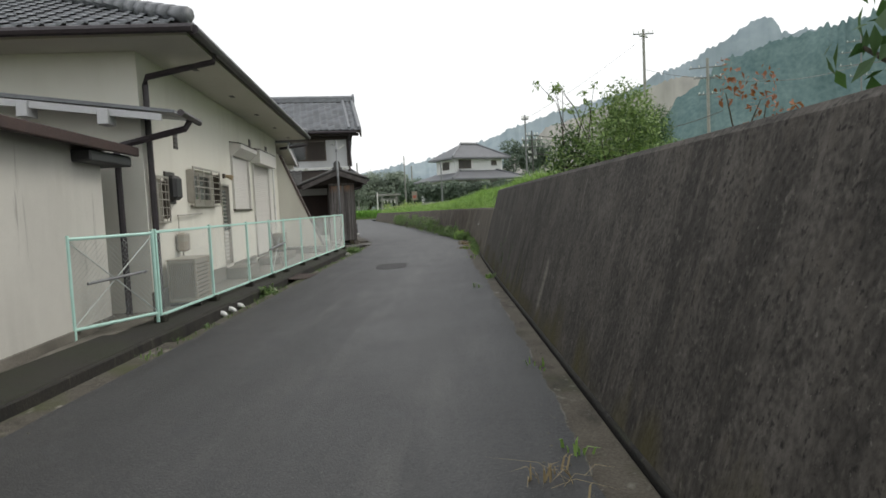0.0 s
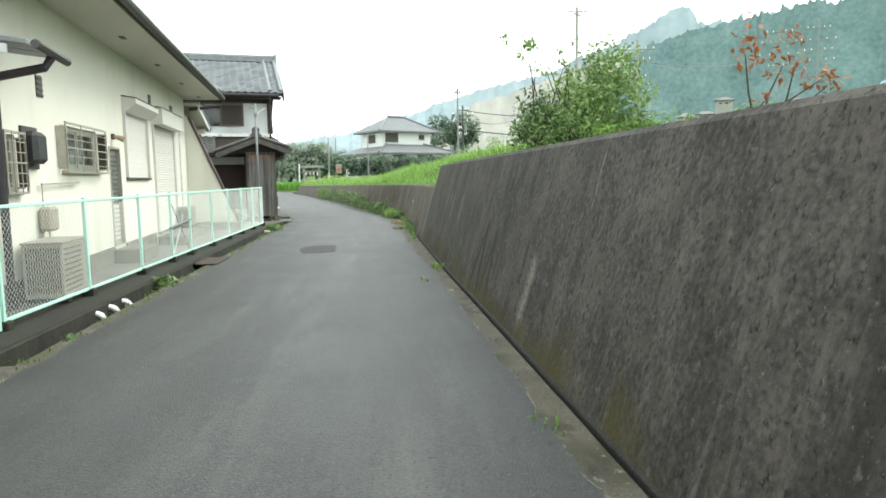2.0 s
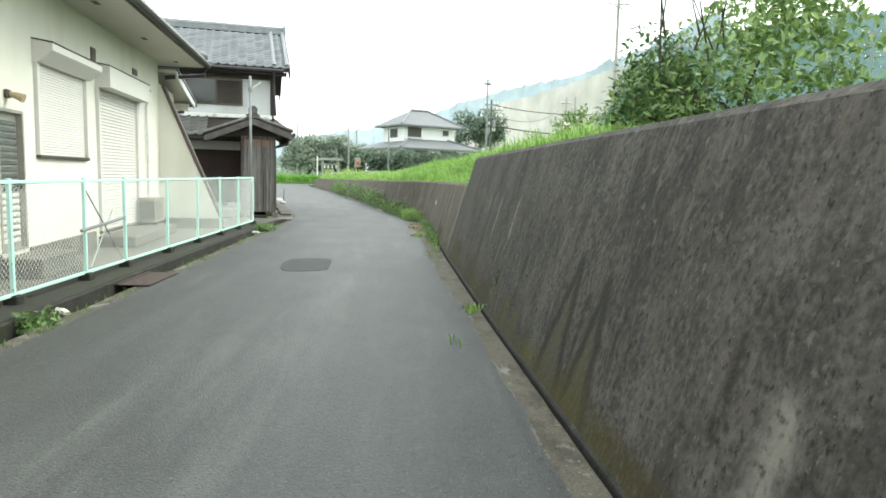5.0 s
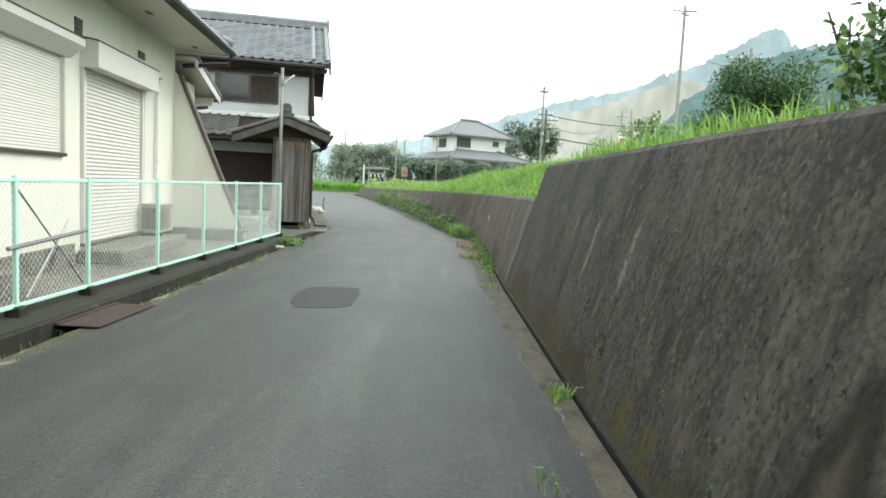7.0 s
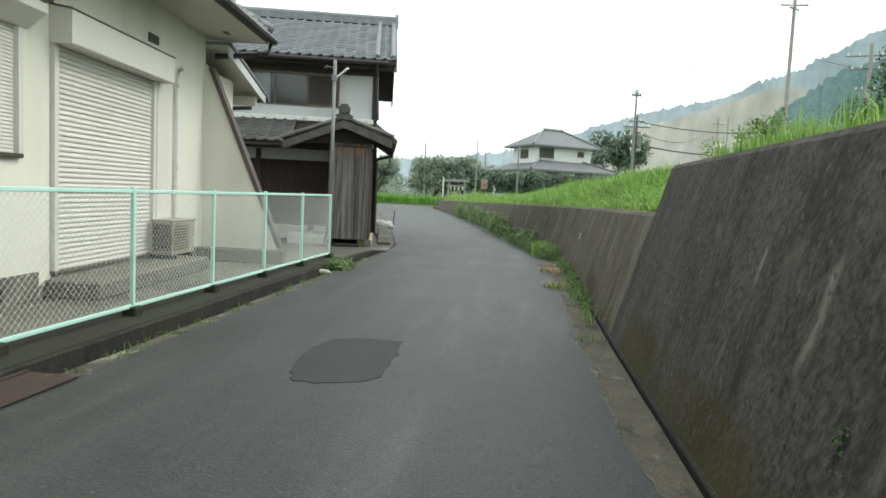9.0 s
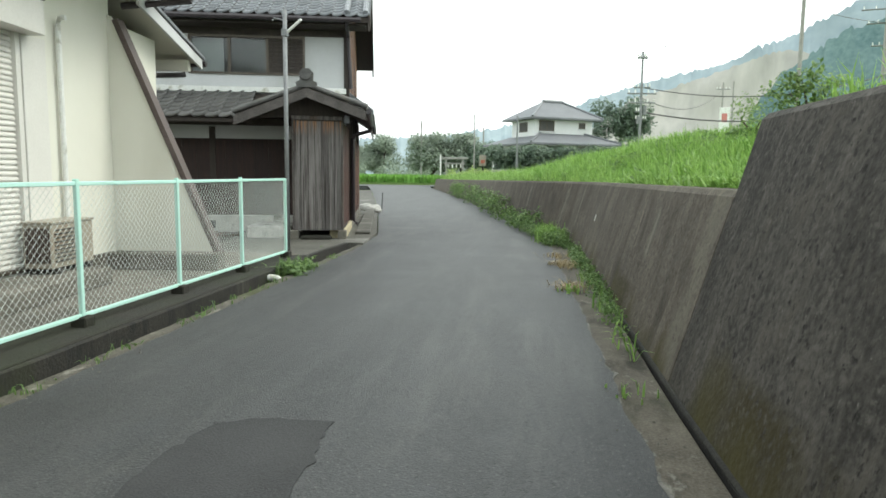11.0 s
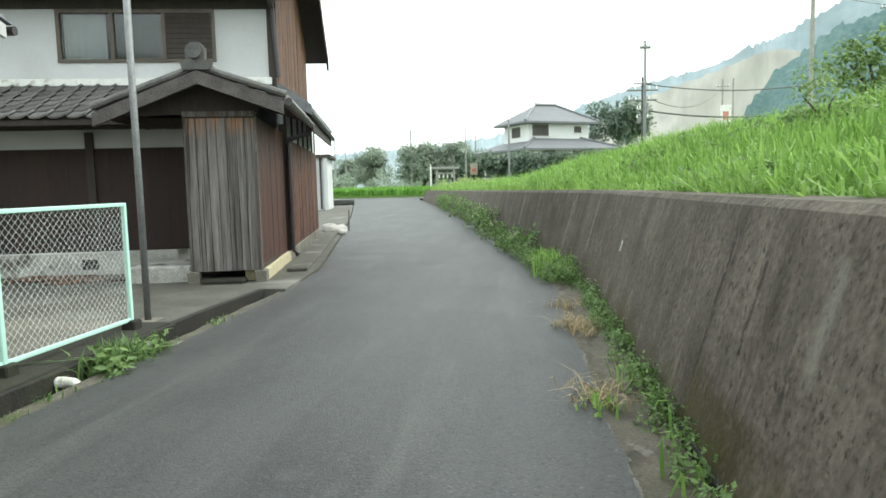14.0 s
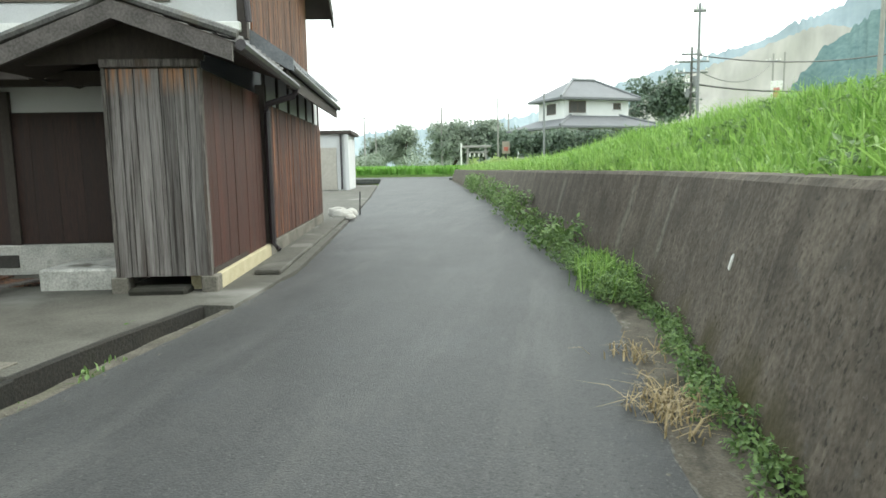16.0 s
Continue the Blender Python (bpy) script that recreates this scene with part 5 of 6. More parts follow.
part("bolt", tube(bmesh.new(), [(gx0 + 0.1, gy0 + 0.17, 0.7), (gx1 - 0.06, gy1 - 0.1, 0.75)], 0.018), M_GALV, gate)
mesh_ = fence_panel(bmesh.new(), 0, math.hypot(gx1 - gx0, gy1 - gy0), 0.2, 1.2, 0)
bmesh.ops.transform(mesh_, matrix=pose(gx0, gy0, 0, 0, 0, -math.degrees(math.atan2(gx1 - gx0, gy1 - gy0))), verts=mesh_.verts)
part("wire_mesh", mesh_, M_WIRE, gate)

# ---- things on the lane ----
corners = [(-1.11, 17.11), (-0.94, 17.1), (-0.68, 17.17), (-0.55, 17.36), (-0.57, 18.07), (-0.62, 18.55), (-0.92, 18.56), (-1.24, 18.44), (-1.28, 17.93), (-1.23, 17.43)]
outline = []
for (x0, y0), (x1, y1) in zip(corners, corners[1:] + corners[:1]):
    for k in range(8):
        x, y = x0 + (x1 - x0) * k / 8, y0 + (y1 - y0) * k / 8
        outline.append((x + 0.045 * noise.noise(Vector((x * 9, y * 9, 1))), y + 0.05 * noise.noise(Vector((x * 9, y * 9, 8)))))
bm = prism(bmesh.new(), outline, "z", -0.02, 0.0125)
tagged(part("asphalt_patch", bm, M_PATCH), "dark asphalt patch set into the lane", "road patch", kind="structure")
cover = thing("drain_cover", "rusty steel plate lying across the ditch", "drain cover")
part("plate", boxed(-2.87, -2.47, 15.72, 16.78, 0.008, 0.02, bevel=0.003), M_RUST, cover)
part("rib", boxed(-2.86, -2.82, 15.72, 16.78, 0.02, 0.03), M_RUST, cover)


def pipe_end(y, drop=0.12, x=-2.93):
    pts = [(x, y, -0.02), (x + 0.1, y, -0.015)] + [(x + 0.1 + 0.08 * math.sin(a), y + 0.02 * math.sin(a), -0.095 + 0.08 * math.cos(a)) for a in (0.4, 0.8, 1.2, 1.57)] + [(x + 0.18, y + 0.02, -0.095 - drop * 0.3)]
    p = thing("drain_pipe", "short white plastic drainpipe bend out of the kerb", "pipe", group="drainpipes in the kerb")
    part("bend", tube(bmesh.new(), pts, 0.034, 12), M_PVC, p, smooth=True)
    part("collar", tube(bmesh.new(), [(x + 0.02, y, -0.019), (x + 0.08, y, -0.017)], 0.041, 12), M_PVC, p)


for y in (11.62, 12.02, 12.42, 14.35, 23.4, 24.5):
    pipe_end(y)

lamp = thing("street_lamp", "slim galvanised pipe pole with a small lamp arm", "street lamp", pose(-3.37, 25.36, 0.028))
part("pole", tube(bmesh.new(), [(0, 0, 0), (0, 0, 3.78)], 0.034, 10), M_GALV, lamp, smooth=True)
part("lamp_arm", tube(bmesh.new(), [(0.0, 0, 3.42), (0.28, -0.06, 3.62)], 0.022, 8), M_PVC, lamp, "white fluorescent lamp tube")
part("bracket", tube(bmesh.new(), [(0, 0, 3.62), (-0.16, 0, 3.66), (-0.2, 0, 3.62)], 0.012, 6), M_GALV, lamp)
part("clamp", boxed(-0.045, 0.045, -0.045, 0.045, 3.38, 3.5, bevel=0.01), M_GALV, lamp)
part("footing", boxed(-0.12, 0.12, -0.12, 0.12, 0, 0.012, bevel=0.004), M_YARD, lamp)

# latch and braces on the middle bay of the fence
part("brace", tube(bmesh.new(), [(FX - 0.03, 15.8, 1.18), (FX - 0.03, 16.86, 0.2)], 0.008), M_RUST, fence)
part("brace", tube(bmesh.new(), [(FX - 0.03, 16.6, 0.85), (FX - 0.03, 15.95, 0.2)], 0.009), M_WIRE, fence)
part("bolt", tube(bmesh.new(), [(FX + 0.02, 15.62, 0.66), (FX + 0.03, 16.82, 0.74)], 0.02), M_GALV, fence, "weathered sliding bolt")
air_unit(M1 @ pose(0.08, -4.2, F0), "weathered beige outdoor unit with rusty fins", 0.88, 0.42, 0.62)
air_unit(M1 @ pose(0.06, 5.42, 0.268), "beige outdoor unit on the concrete step", 0.78, 0.3, 0.46)

# by the old house: boards on the ground, sacks, a stake
for k, (x, v, r, w) in enumerate(((-2.7, 0.75, 12, 0.5), (-3.3, 0.9, -6, 0.6), (-2.2, 0.55, 70, 0.12))):
    b = part("loose_board", boxed(-0.55, 0.55, -w / 2, w / 2, 0, 0.025, bevel=0.004), M_WOODORANGE if k < 2 else M_WOODGREY)
    b.matrix_basis = M2 @ pose(x, v, 0.03 + 0.028 * k, 0, 0, r)
    tagged(b, "weathered orange-brown board lying on the concrete", "board", "loose boards")


def sack(x, y, s, turn):
    bm = bmesh.new()
    bmesh.ops.create_icosphere(bm, subdivisions=3, radius=1)
    for v in bm.verts:
        n_ = noise.noise(v.co * 1.7 + Vector((x, y, 0)))
        v.co = Vector((v.co.x * 0.36, v.co.y * 0.24, max(v.co.z, -0.55) * 0.2 + 0.11)) * s * (1 + 0.22 * n_)
    ob = part("sack", bm, M_SACK, smooth=True)
    ob.matrix_basis = M2 @ pose(x, y, 0.028, 0, 0, turn)
    tagged(ob, "slumped white sack on the concrete apron", "sack", "white sacks")


for a in ((0.4, 9.6, 0.75, 20), (0.55, 10.2, 0.7, 80), (0.2, 10.4, 0.8, -30), (0.62, 9.15, 0.45, 50)):
    sack(*a)
stake = part("stake", tube(bmesh.new(), [(0, 0, 0), (0.02, 0, 0.62)], 0.018), M_BLACK)
stake.matrix_basis = M2 @ pose(0.75, 10.6, 0.028)
tagged(stake, "thin dark stake standing on the apron", "stake")
slab = part("kerb_stone", boxed(-0.16, 0.16, -4.2, 4.4, 0, 0.06, bevel=0.015), M_APRON)
slab.matrix_basis = M2 @ pose(0.34, 5.2, 0.028)
tagged(slab, "mossy concrete edging along the old house", "kerb", kind="structure")
store = thing("store_shed", "small white-walled store with a flat dark roof", "shed", pose(-12.9, 57.5, 0.0, 0, 0, 12))
part("wall", boxed(-2.2, 1.9, -1.6, 2.6, -0.3, 3.0), M_PLASTER, store)
part("roof", boxed(-2.4, 2.15, -1.85, 2.8, 3.0, 3.2, bevel=0.03), M_WOODDARK, store)
part("post", boxed(1.75, 1.95, -1.8, -1.62, 0, 3.0), M_PLASTER, store)
part("door", boxed(-0.6, 1.3, -1.66, -1.6, 0.05, 2.3, bevel=0.02), M_ALU, store)
part("downpipe", tube(bmesh.new(), [(1.55, -1.7, 3.0), (1.55, -1.7, 0.1)], 0.05), M_PIPE, store)


# ---- plants ----
def leaf_cloud(clumps, per, size, seed, flat=0.35):
    """Leaves, each a folded quad, in shells round clump centres (x, y, z, radius)."""
    rng = np.random.default_rng(seed)
    vs, fs = [], []
    for x, y, z, r in clumps:
        n = int(per * r * r)
        d = rng.normal(size=(n, 3))
        d /= np.linalg.norm(d, axis=1)[:, None]
        rad = r * (0.45 + 0.6 * rng.random(n) ** 0.6)
        p = np.array((x, y, z)) + d * rad[:, None] * (1, 1, 0.85)
        a = rng.random(n) * math.tau
        tilt = rng.normal(0, 0.6, n) - flat
        s = size * (0.6 + 0.8 * rng.random(n))
        for k in range(n):
            along = Vector((math.cos(a[k]) * math.cos(tilt[k]), math.sin(a[k]) * math.cos(tilt[k]), math.sin(tilt[k])))
            side = along.cross(Vector((d[k][0], d[k][1], 1.2))).normalized()
            up = side.cross(along)
            c = Vector(p[k])
            b = len(vs)
            vs += [c, c + along * s[k] * 0.45 + side * s[k] * 0.25, c + along * s[k] - up * s[k] * 0.12, c + along * s[k] * 0.45 - side * s[k] * 0.25]
            fs.append((b, b + 1, b + 2, b + 3))
    return vs, fs


def blades(spots, seed, width=0.012, bend=0.5):
    """Grass blades from rows of (x, y, z, height): two bent segments each."""
    rng = np.random.default_rng(seed)
    vs, fs = [], []
    for x, y, z, h in spots:
        a, l = rng.random() * math.tau, rng.normal(0, bend)
        ca, sa = math.cos(a), math.sin(a)
        w = width * (0.6 + 0.8 * rng.random())
        b = len(vs)
        ox, oy = math.cos(a + 1.3) * l * h, math.sin(a + 1.3) * l * h
        vs += [(x - ca * w, y - sa * w, z - 0.02), (x + ca * w, y + sa * w, z - 0.02), (x + ox * 0.35 + ca * w * 0.8, y + oy * 0.35 + sa * w * 0.8, z + h * 0.6), (x + ox * 0.35 - ca * w * 0.8, y + oy * 0.35 - sa * w * 0.8, z + h * 0.6), (x + ox, y + oy, z + h * max(0.55, 1 - abs(l) * 0.5))]
        fs += [(b, b + 1, b + 2, b + 3), (b + 3, b + 2, b + 4)]
    return vs, fs


def stuff(name, vf, mat_, label, category):
    return tagged(raw(name, *vf, mat_), label, category, kind="stuff")


def shrub(name, label, category, base, height, clumps, per, size, mat_, seed, stems=5, twigs=(), trunk_r=0.03):
    """Stems that fork up into leaf clumps given relative to the base."""
    rng = random.Random(seed)
    ob = thing(name, label, category, pose(*base))
    for x, y, z, r in clumps[:max(stems, 1)]:
        bm = bmesh.new()
        p0 = Vector((rng.uniform(-0.08, 0.08), rng.uniform(-0.08, 0.08), -0.15))
        p2 = Vector((x, y, z))
        p1 = p0.lerp(p2, 0.5) + Vector((rng.uniform(-0.1, 0.1), rng.uniform(-0.1, 0.1), 0.12 * height))
        tube(bm, [p0, p0.lerp(p1, 0.5) + Vector((0, 0, 0.04)), p1, p1.lerp(p2, 0.6), p2], trunk_r, 6, trunk_r * 0.3)
        part("trunk" if stems < 3 else "stem", bm, M_BARK, ob)
    for tw in twigs:
        part("twig", tube(bmesh.new(), tw, trunk_r * 0.5, 5, trunk_r * 0.15), M_BARK, ob)
    cr = raw("crown", *leaf_cloud(clumps, per, size, seed), mat_, ob)
    cr["kind"] = "stuff"
    return ob


def spread(n, rx, ry, z0, z1, r, seed):
    rng = random.Random(seed)
    return [(rng.uniform(-rx, rx) * (1 - 0.45 * k / n), rng.uniform(-ry, ry) * (1 - 0.45 * k / n), z0 + (z1 - z0) * k / n, r * rng.uniform(0.65, 1.15)) for k in range(n)]


def gh(x, y):
    return ground_height(x, y)


b1 = (3.2, 12.8, gh(3.2, 12.8))
rng_b = random.Random(44)
fan = []
for k in range(9):
    x0, z0 = -0.55 + rng_b.uniform(-0.2, 0.35), 0.55 + rng_b.uniform(0, 0.3)
    lean_, up_ = rng_b.uniform(-0.55, 0.25), rng_b.uniform(0.45, 0.95)
    fan.append([(x0, rng_b.uniform(-0.1, 0.1), z0), (x0 + lean_ * 0.4, rng_b.uniform(-0.2, 0.2), z0 + up_ * 0.55), (x0 + lean_, rng_b.uniform(-0.3, 0.3), z0 + up_)])
tufts = [(tw[2][0], tw[2][1], tw[2][2] - 0.03, 0.09) for tw in fan] + [(tw[1][0], tw[1][1], tw[1][2], 0.08) for tw in fan[::2]]
shrub("bush", "loose leafy roadside bush with bare twigs on top of the wall", "bush", b1, 1.7, spread(22, 0.85, 0.75, 0.15, 1.35, 0.36, 3) + tufts, 1900, 0.07, M_LEAF, 3, 9, fan, trunk_r=0.017)
shrub("bush", "dark dense bush beside the leafy roadside bush", "bush", (2.75, 13.3, gh(2.75, 13.3)), 0.9, spread(12, 0.4, 0.4, 0.12, 0.85, 0.27, 46), 2400, 0.06, M_LEAFDARK, 46, 5)
shrub("bush", "sparse sapling with few leaves beside the wall top", "bush", (4.1, 16.1, gh(4.1, 16.1)), 1.5, [(0.15, 0, 0.9, 0.16), (-0.25, 0, 1.2, 0.14), (0.2, 0.1, 1.3, 0.14), (-0.45, 0, 1.28, 0.1)], 300, 0.08, M_LEAF, 5, 4)
shrub("bush", "dense dark rounded evergreen bush on the bank", "bush", (6.7, 24.0, gh(6.7, 24) - 0.05), 1.6, spread(30, 1.15, 1.05, 0.25, 1.55, 0.5, 7), 3000, 0.07, M_LEAFDARK, 7, 6)
shrub("bush", "small pale-green shrub on the grassy bank", "bush", (5.2, 30.0, gh(5.2, 30) - 0.05), 0.8, spread(9, 0.75, 0.6, 0.2, 0.75, 0.3, 8), 900, 0.08, M_LEAF, 8, 5)
shrub("bush", "low shrub among the grass near the wall end", "bush", (4.6, 21.5, gh(4.6, 21.5) - 0.05), 0.7, spread(8, 0.6, 0.5, 0.2, 0.6, 0.28, 18), 900, 0.08, M_LEAF, 18, 5)
shrub("bush", "thin russet-leaved shrub above the wall", "bush", (4.5, 10.9, gh(4.5, 10.9)), 1.2, spread(9, 0.6, 0.45, 0.4, 1.25, 0.22, 9), 560, 0.085, M_REDLEAF, 9, 6, trunk_r=0.018)
rng_t = random.Random(19)
shrub("tree", "overhanging broad-leaved tree above the wall", "tree", (3.55, 6.0, gh(3.55, 6.0)), 1.3, [(-0.15, 0, 0.75, 0.3), (0.1, 0.3, 0.95, 0.35), (0.3, -0.1, 1.2, 0.4), (-0.35, 0.2, 0.55, 0.22), (0.5, 0.2, 0.8, 0.4)] + [(rng_t.uniform(-1.9, 1.2), rng_t.uniform(-6.5, -1.9), rng_t.uniform(1.5, 3.0), rng_t.uniform(0.4, 0.65)) for k in range(34)], 330, 0.15, M_LEAFDARK, 11, 9, trunk_r=0.045)
shrub("bush", "yellow-green undergrowth along the wall top", "bush", (4.2, 12.2, gh(4.2, 12.2)), 0.5, spread(10, 0.8, 1.1, 0.15, 0.5, 0.28, 12), 800, 0.08, M_WEED, 12, 5)
shrub("bush", "yellow-green undergrowth along the wall top", "bush", (5.4, 18.4, gh(5.4, 18.4)), 0.5, spread(10, 0.9, 1.1, 0.15, 0.5, 0.28, 13), 800, 0.08, M_WEED, 13, 5)
shrub("tree", "small leaning tree with drooping leaves on the bank", "tree", (7.15, 33.2, gh(7.15, 33.2) + 0.02), 1.7, [(x * 0.7, y * 0.7, z * 0.7, r * 0.66) for x, y, z, r in ((-0.5, 0, 1.5, 0.5), (0.0, 0.2, 1.9, 0.55), (0.55, 0, 1.75, 0.5), (0.9, 0.2, 1.4, 0.45), (-0.9, 0, 1.25, 0.4), (0.3, -0.2, 2.25, 0.4), (-1.1, 0.1, 1.6, 0.3), (1.1, 0, 1.9, 0.35), (0.2, 0, 1.4, 0.5), (-0.4, 0.3, 2.0, 0.45), (0.6, 0.3, 1.1, 0.4), (-0.5, -0.2, 0.95, 0.4), (0.1, 0.1, 0.7, 0.4))], 1100, 0.13, M_LEAF, 15, 2, trunk_r=0.05)

# weeds and grass in the gutter
rng = random.Random(4)
clumps = []
y = 20.3
while y < 30.6:
    f = lerp(FOOT, y)
    if y < 22.3 and rng.random() < 0.55:
        y += 0.085
        continue
    clumps.append((f - rng.uniform(0.02, 0.16), y, rng.uniform(0.0, 0.09), rng.uniform(0.06, 0.13)))
    if y > 27.8:
        clumps.append((f - rng.uniform(0.1, 0.4), y, 0.12, rng.uniform(0.12, 0.22)))
    y += 0.085
stuff("gutter_weeds", leaf_cloud(clumps, 8500, 0.036, 21), M_WEED, "low green weeds crowding the gutter slit", "weeds")
clumps = []
for k in range(120):
    y = 31 + 26 * rng.random() ** 1.3
    clumps.append((lerp(FOOT, y) - rng.uniform(-0.1, 0.35), y, rng.uniform(0.05, 0.35 if y < 36 else 0.75), rng.uniform(0.15, 0.32)))
stuff("wall_weeds", leaf_cloud(clumps, 900, 0.09, 22), M_WEED, "taller weeds growing along the wall foot", "weeds")
spots = []
for k in range(420):
    y = rng.gauss(29.0, 0.35)
    spots.append((lerp(FOOT, y) - abs(rng.gauss(0.3, 0.12)), y, 0.0, rng.uniform(0.15, 0.5)))
for k in range(45):
    y = rng.uniform(20, 24)
    spots.append((lerp(FOOT, y) - rng.uniform(0.05, 0.25), y, 0, rng.uniform(0.08, 0.22)))
for y0, dx, n in ((23.0, 0.4, 40), (14.55, 0.14, 24), (7.6, 0.3, 9), (19.3, 0.3, 15), (13.1, 0.42, 8), (5.6, 0.34, 8)):
    for k in range(n):
        y = rng.gauss(y0, 0.1)
        spots.append((lerp(FOOT, y) - dx + rng.gauss(0, 0.06), y, 0.0, rng.uniform(0.03, 0.12)))
stuff("gutter_grass", blades(spots, 23, 0.009, 0.7), M_GRASS, "tufts of green grass in the gutter", "grass")
spots = []
for y0, dx, n, s in ((25.2, 0.36, 200, 0.2), (23.2, 0.4, 90, 0.16), (26.2, 0.4, 70, 0.12), (5.3, 0.5, 25, 0.1)):
    for k in range(n):
        y = rng.gauss(y0, s)
        spots.append((lerp(FOOT, y) - dx + rng.gauss(0, 0.1), y, 0.02, rng.uniform(0.03, 0.1)))
stuff("dry_grass", blades(spots, 24, 0.005, 2.6), M_DRY, "dead straw-coloured grass lying by the road edge", "dry grass")
clumps = []
for x, y, z, r, n in ((-2.7, 23.75, 0.0, 0.1, 6), (-2.68, 25.3, -0.08, 0.06, 2), (-2.72, 13.75, -0.05, 0.12, 5), (-2.6, 21.0, -0.05, 0.05, 3), (-2.66, 24.2, -0.03, 0.1, 4), (-2.6, 18.3, -0.04, 0.04, 3), (-2.6, 19.9, -0.04, 0.04, 2), (-2.55, 10.3, -0.04, 0.05, 3), (-3.2, 26.6, 0.02, 0.03, 2)):
    clumps += [(x + rng.gauss(0, r * 0.6), y + rng.gauss(0, r), z + rng.uniform(0, r), r) for k in range(n)]
stuff("ditch_grass", blades([(-2.78 + rng.gauss(0, 0.1), 24.0 + rng.gauss(0, 0.17), -0.12, rng.uniform(0.15, 0.36)) for k in range(420)], 29, 0.011, 0.9), M_WEED, "leafy green grass clump filling the ditch at the fence end", "grass")
spots = []
for k in range(75):
    y, n = rng.uniform(8.5, 26), rng.randint(3, 9)
    spots += [(lerp(LEFT, y) - rng.uniform(-0.05, 0.12), y + rng.gauss(0, 0.04), -0.008, rng.uniform(0.02, 0.075)) for j in range(n)]
stuff("lip_grass", blades(spots, 30, 0.006, 0.9), M_WEED, "small tufts of grass on the crumbling ditch lip", "grass")
stuff("ditch_weeds", leaf_cloud(clumps, 4000, 0.075, 25), M_WEED, "green weeds sprouting from the roadside ditch", "weeds")

# moss and seedlings in the cracks of the wall
clumps = []
for y, z, n, r in ((15.11, 0.58, 9, 0.035), (14.57, 0.66, 7, 0.03), (14.43, 0.38, 10, 0.04), (14.75, 0.33, 4, 0.03), (15.4, 0.15, 5, 0.03), (13.3, 0.5, 6, 0.04), (12.6, 0.25, 6, 0.03), (17.6, 0.12, 6, 0.03)):
    for k in range(n):
        h = z + rng.gauss(0, 0.06)
        b = y + rng.gauss(0, 0.02)
        clumps.append((lerp(FOOT, b) + BATTER * h - 0.005, b, h, r * rng.uniform(0.6, 1.2)))
stuff("wall_moss", leaf_cloud(clumps, 14000, 0.016, 26), M_LEAFDARK, "yellow-green moss and seedlings in the wall cracks", "moss")

# grass of the bank
nrng = np.random.default_rng(31)
spots = []
for k in range(64000):
    y = STEP + 0.25 + 56 * nrng.random() ** 1.7
    top = lerp(LOWTOP, y)
    edge = lerp(FOOT, y) + BATTER * top + 0.3
    d = 8.5 * nrng.random() ** 1.2
    x = edge + d
    tuft = 0.5 + 0.9 * (noise.noise(Vector((x * 0.7, y * 0.7, 3))) + 0.5)
    spots.append((x, y, ground_height(x, y), max(0.08, (0.17 + 0.25 * nrng.random()) * tuft * (0.7 if d < 0.3 else 1) * (1 + 0.012 * (y - 20)))))
stuff("bank_grass", blades(spots, 32, 0.011, 1.5), M_GRASS, "lush bright green grass covering the bank", "grass")
spots = []
for k in range(20000):
    y = -6 + (STEP + 6) * nrng.random() ** 0.6
    edge = lerp(FOOT, y) + BATTER * TALL + 0.36
    d = 5 * nrng.random() ** 1.6
    tall_ = lerp([(8, 0.08), (12.5, 0.1), (14.0, 0.3)], y)
    spots.append((edge + d, y, ground_height(edge + d, y), tall_ * (0.5 + 1.0 * nrng.random())))
stuff("wall_top_grass", blades(spots, 33, 0.008, 0.6), M_GRASS, "tall grass along the top of the retaining wall", "grass")
clumps = []
for x, y, n in ((4.4, 30.5, 22), (3.0, 27.0, 10), (5.0, 34.5, 18), (3.3, 33.5, 14), (5.6, 28.5, 10)):
    for k in range(n):
        a, b = x + nrng.normal(0, 0.6), y + nrng.normal(0, 0.8)
        clumps.append((a, b, ground_height(a, b) + 0.12, 0.16 + 0.08 * nrng.random()))
stuff("creepers", leaf_cloud(clumps, 1500, 0.1, 34), M_WEED, "broad-leaved creepers spreading over the bank grass", "creepers")
# rice field beyond the lane
ricefield = bmesh.new()
prism(ricefield, [(-120, 92.5), (8, 92.5), (14, 101), (-120, 150)], "z", -0.5, 0.25)
setting("rice_field", ricefield, M_SOIL, "wet soil of the rice field", "field")
spots = [(-95 + 105 * nrng.random(), 92.6 + 26 * nrng.random() ** 2, 0.22, 0.95 + 0.2 * nrng.random()) for k in range(22000)]
stuff("rice", blades(spots, 35, 0.07, 0.3), M_RICE, "dense bright green rice plants in the field", "rice")
bm = prism(bmesh.new(), [(-120, 82), (-19, 83.5), (-9, 84.5), (12, 99), (8, 101), (-10, 92), (-120, 92)], "z", -0.4, 0.012)
setting("cross_lane", bm, M_ASPHALT, "pale asphalt lane crossing beyond the bend", "road")


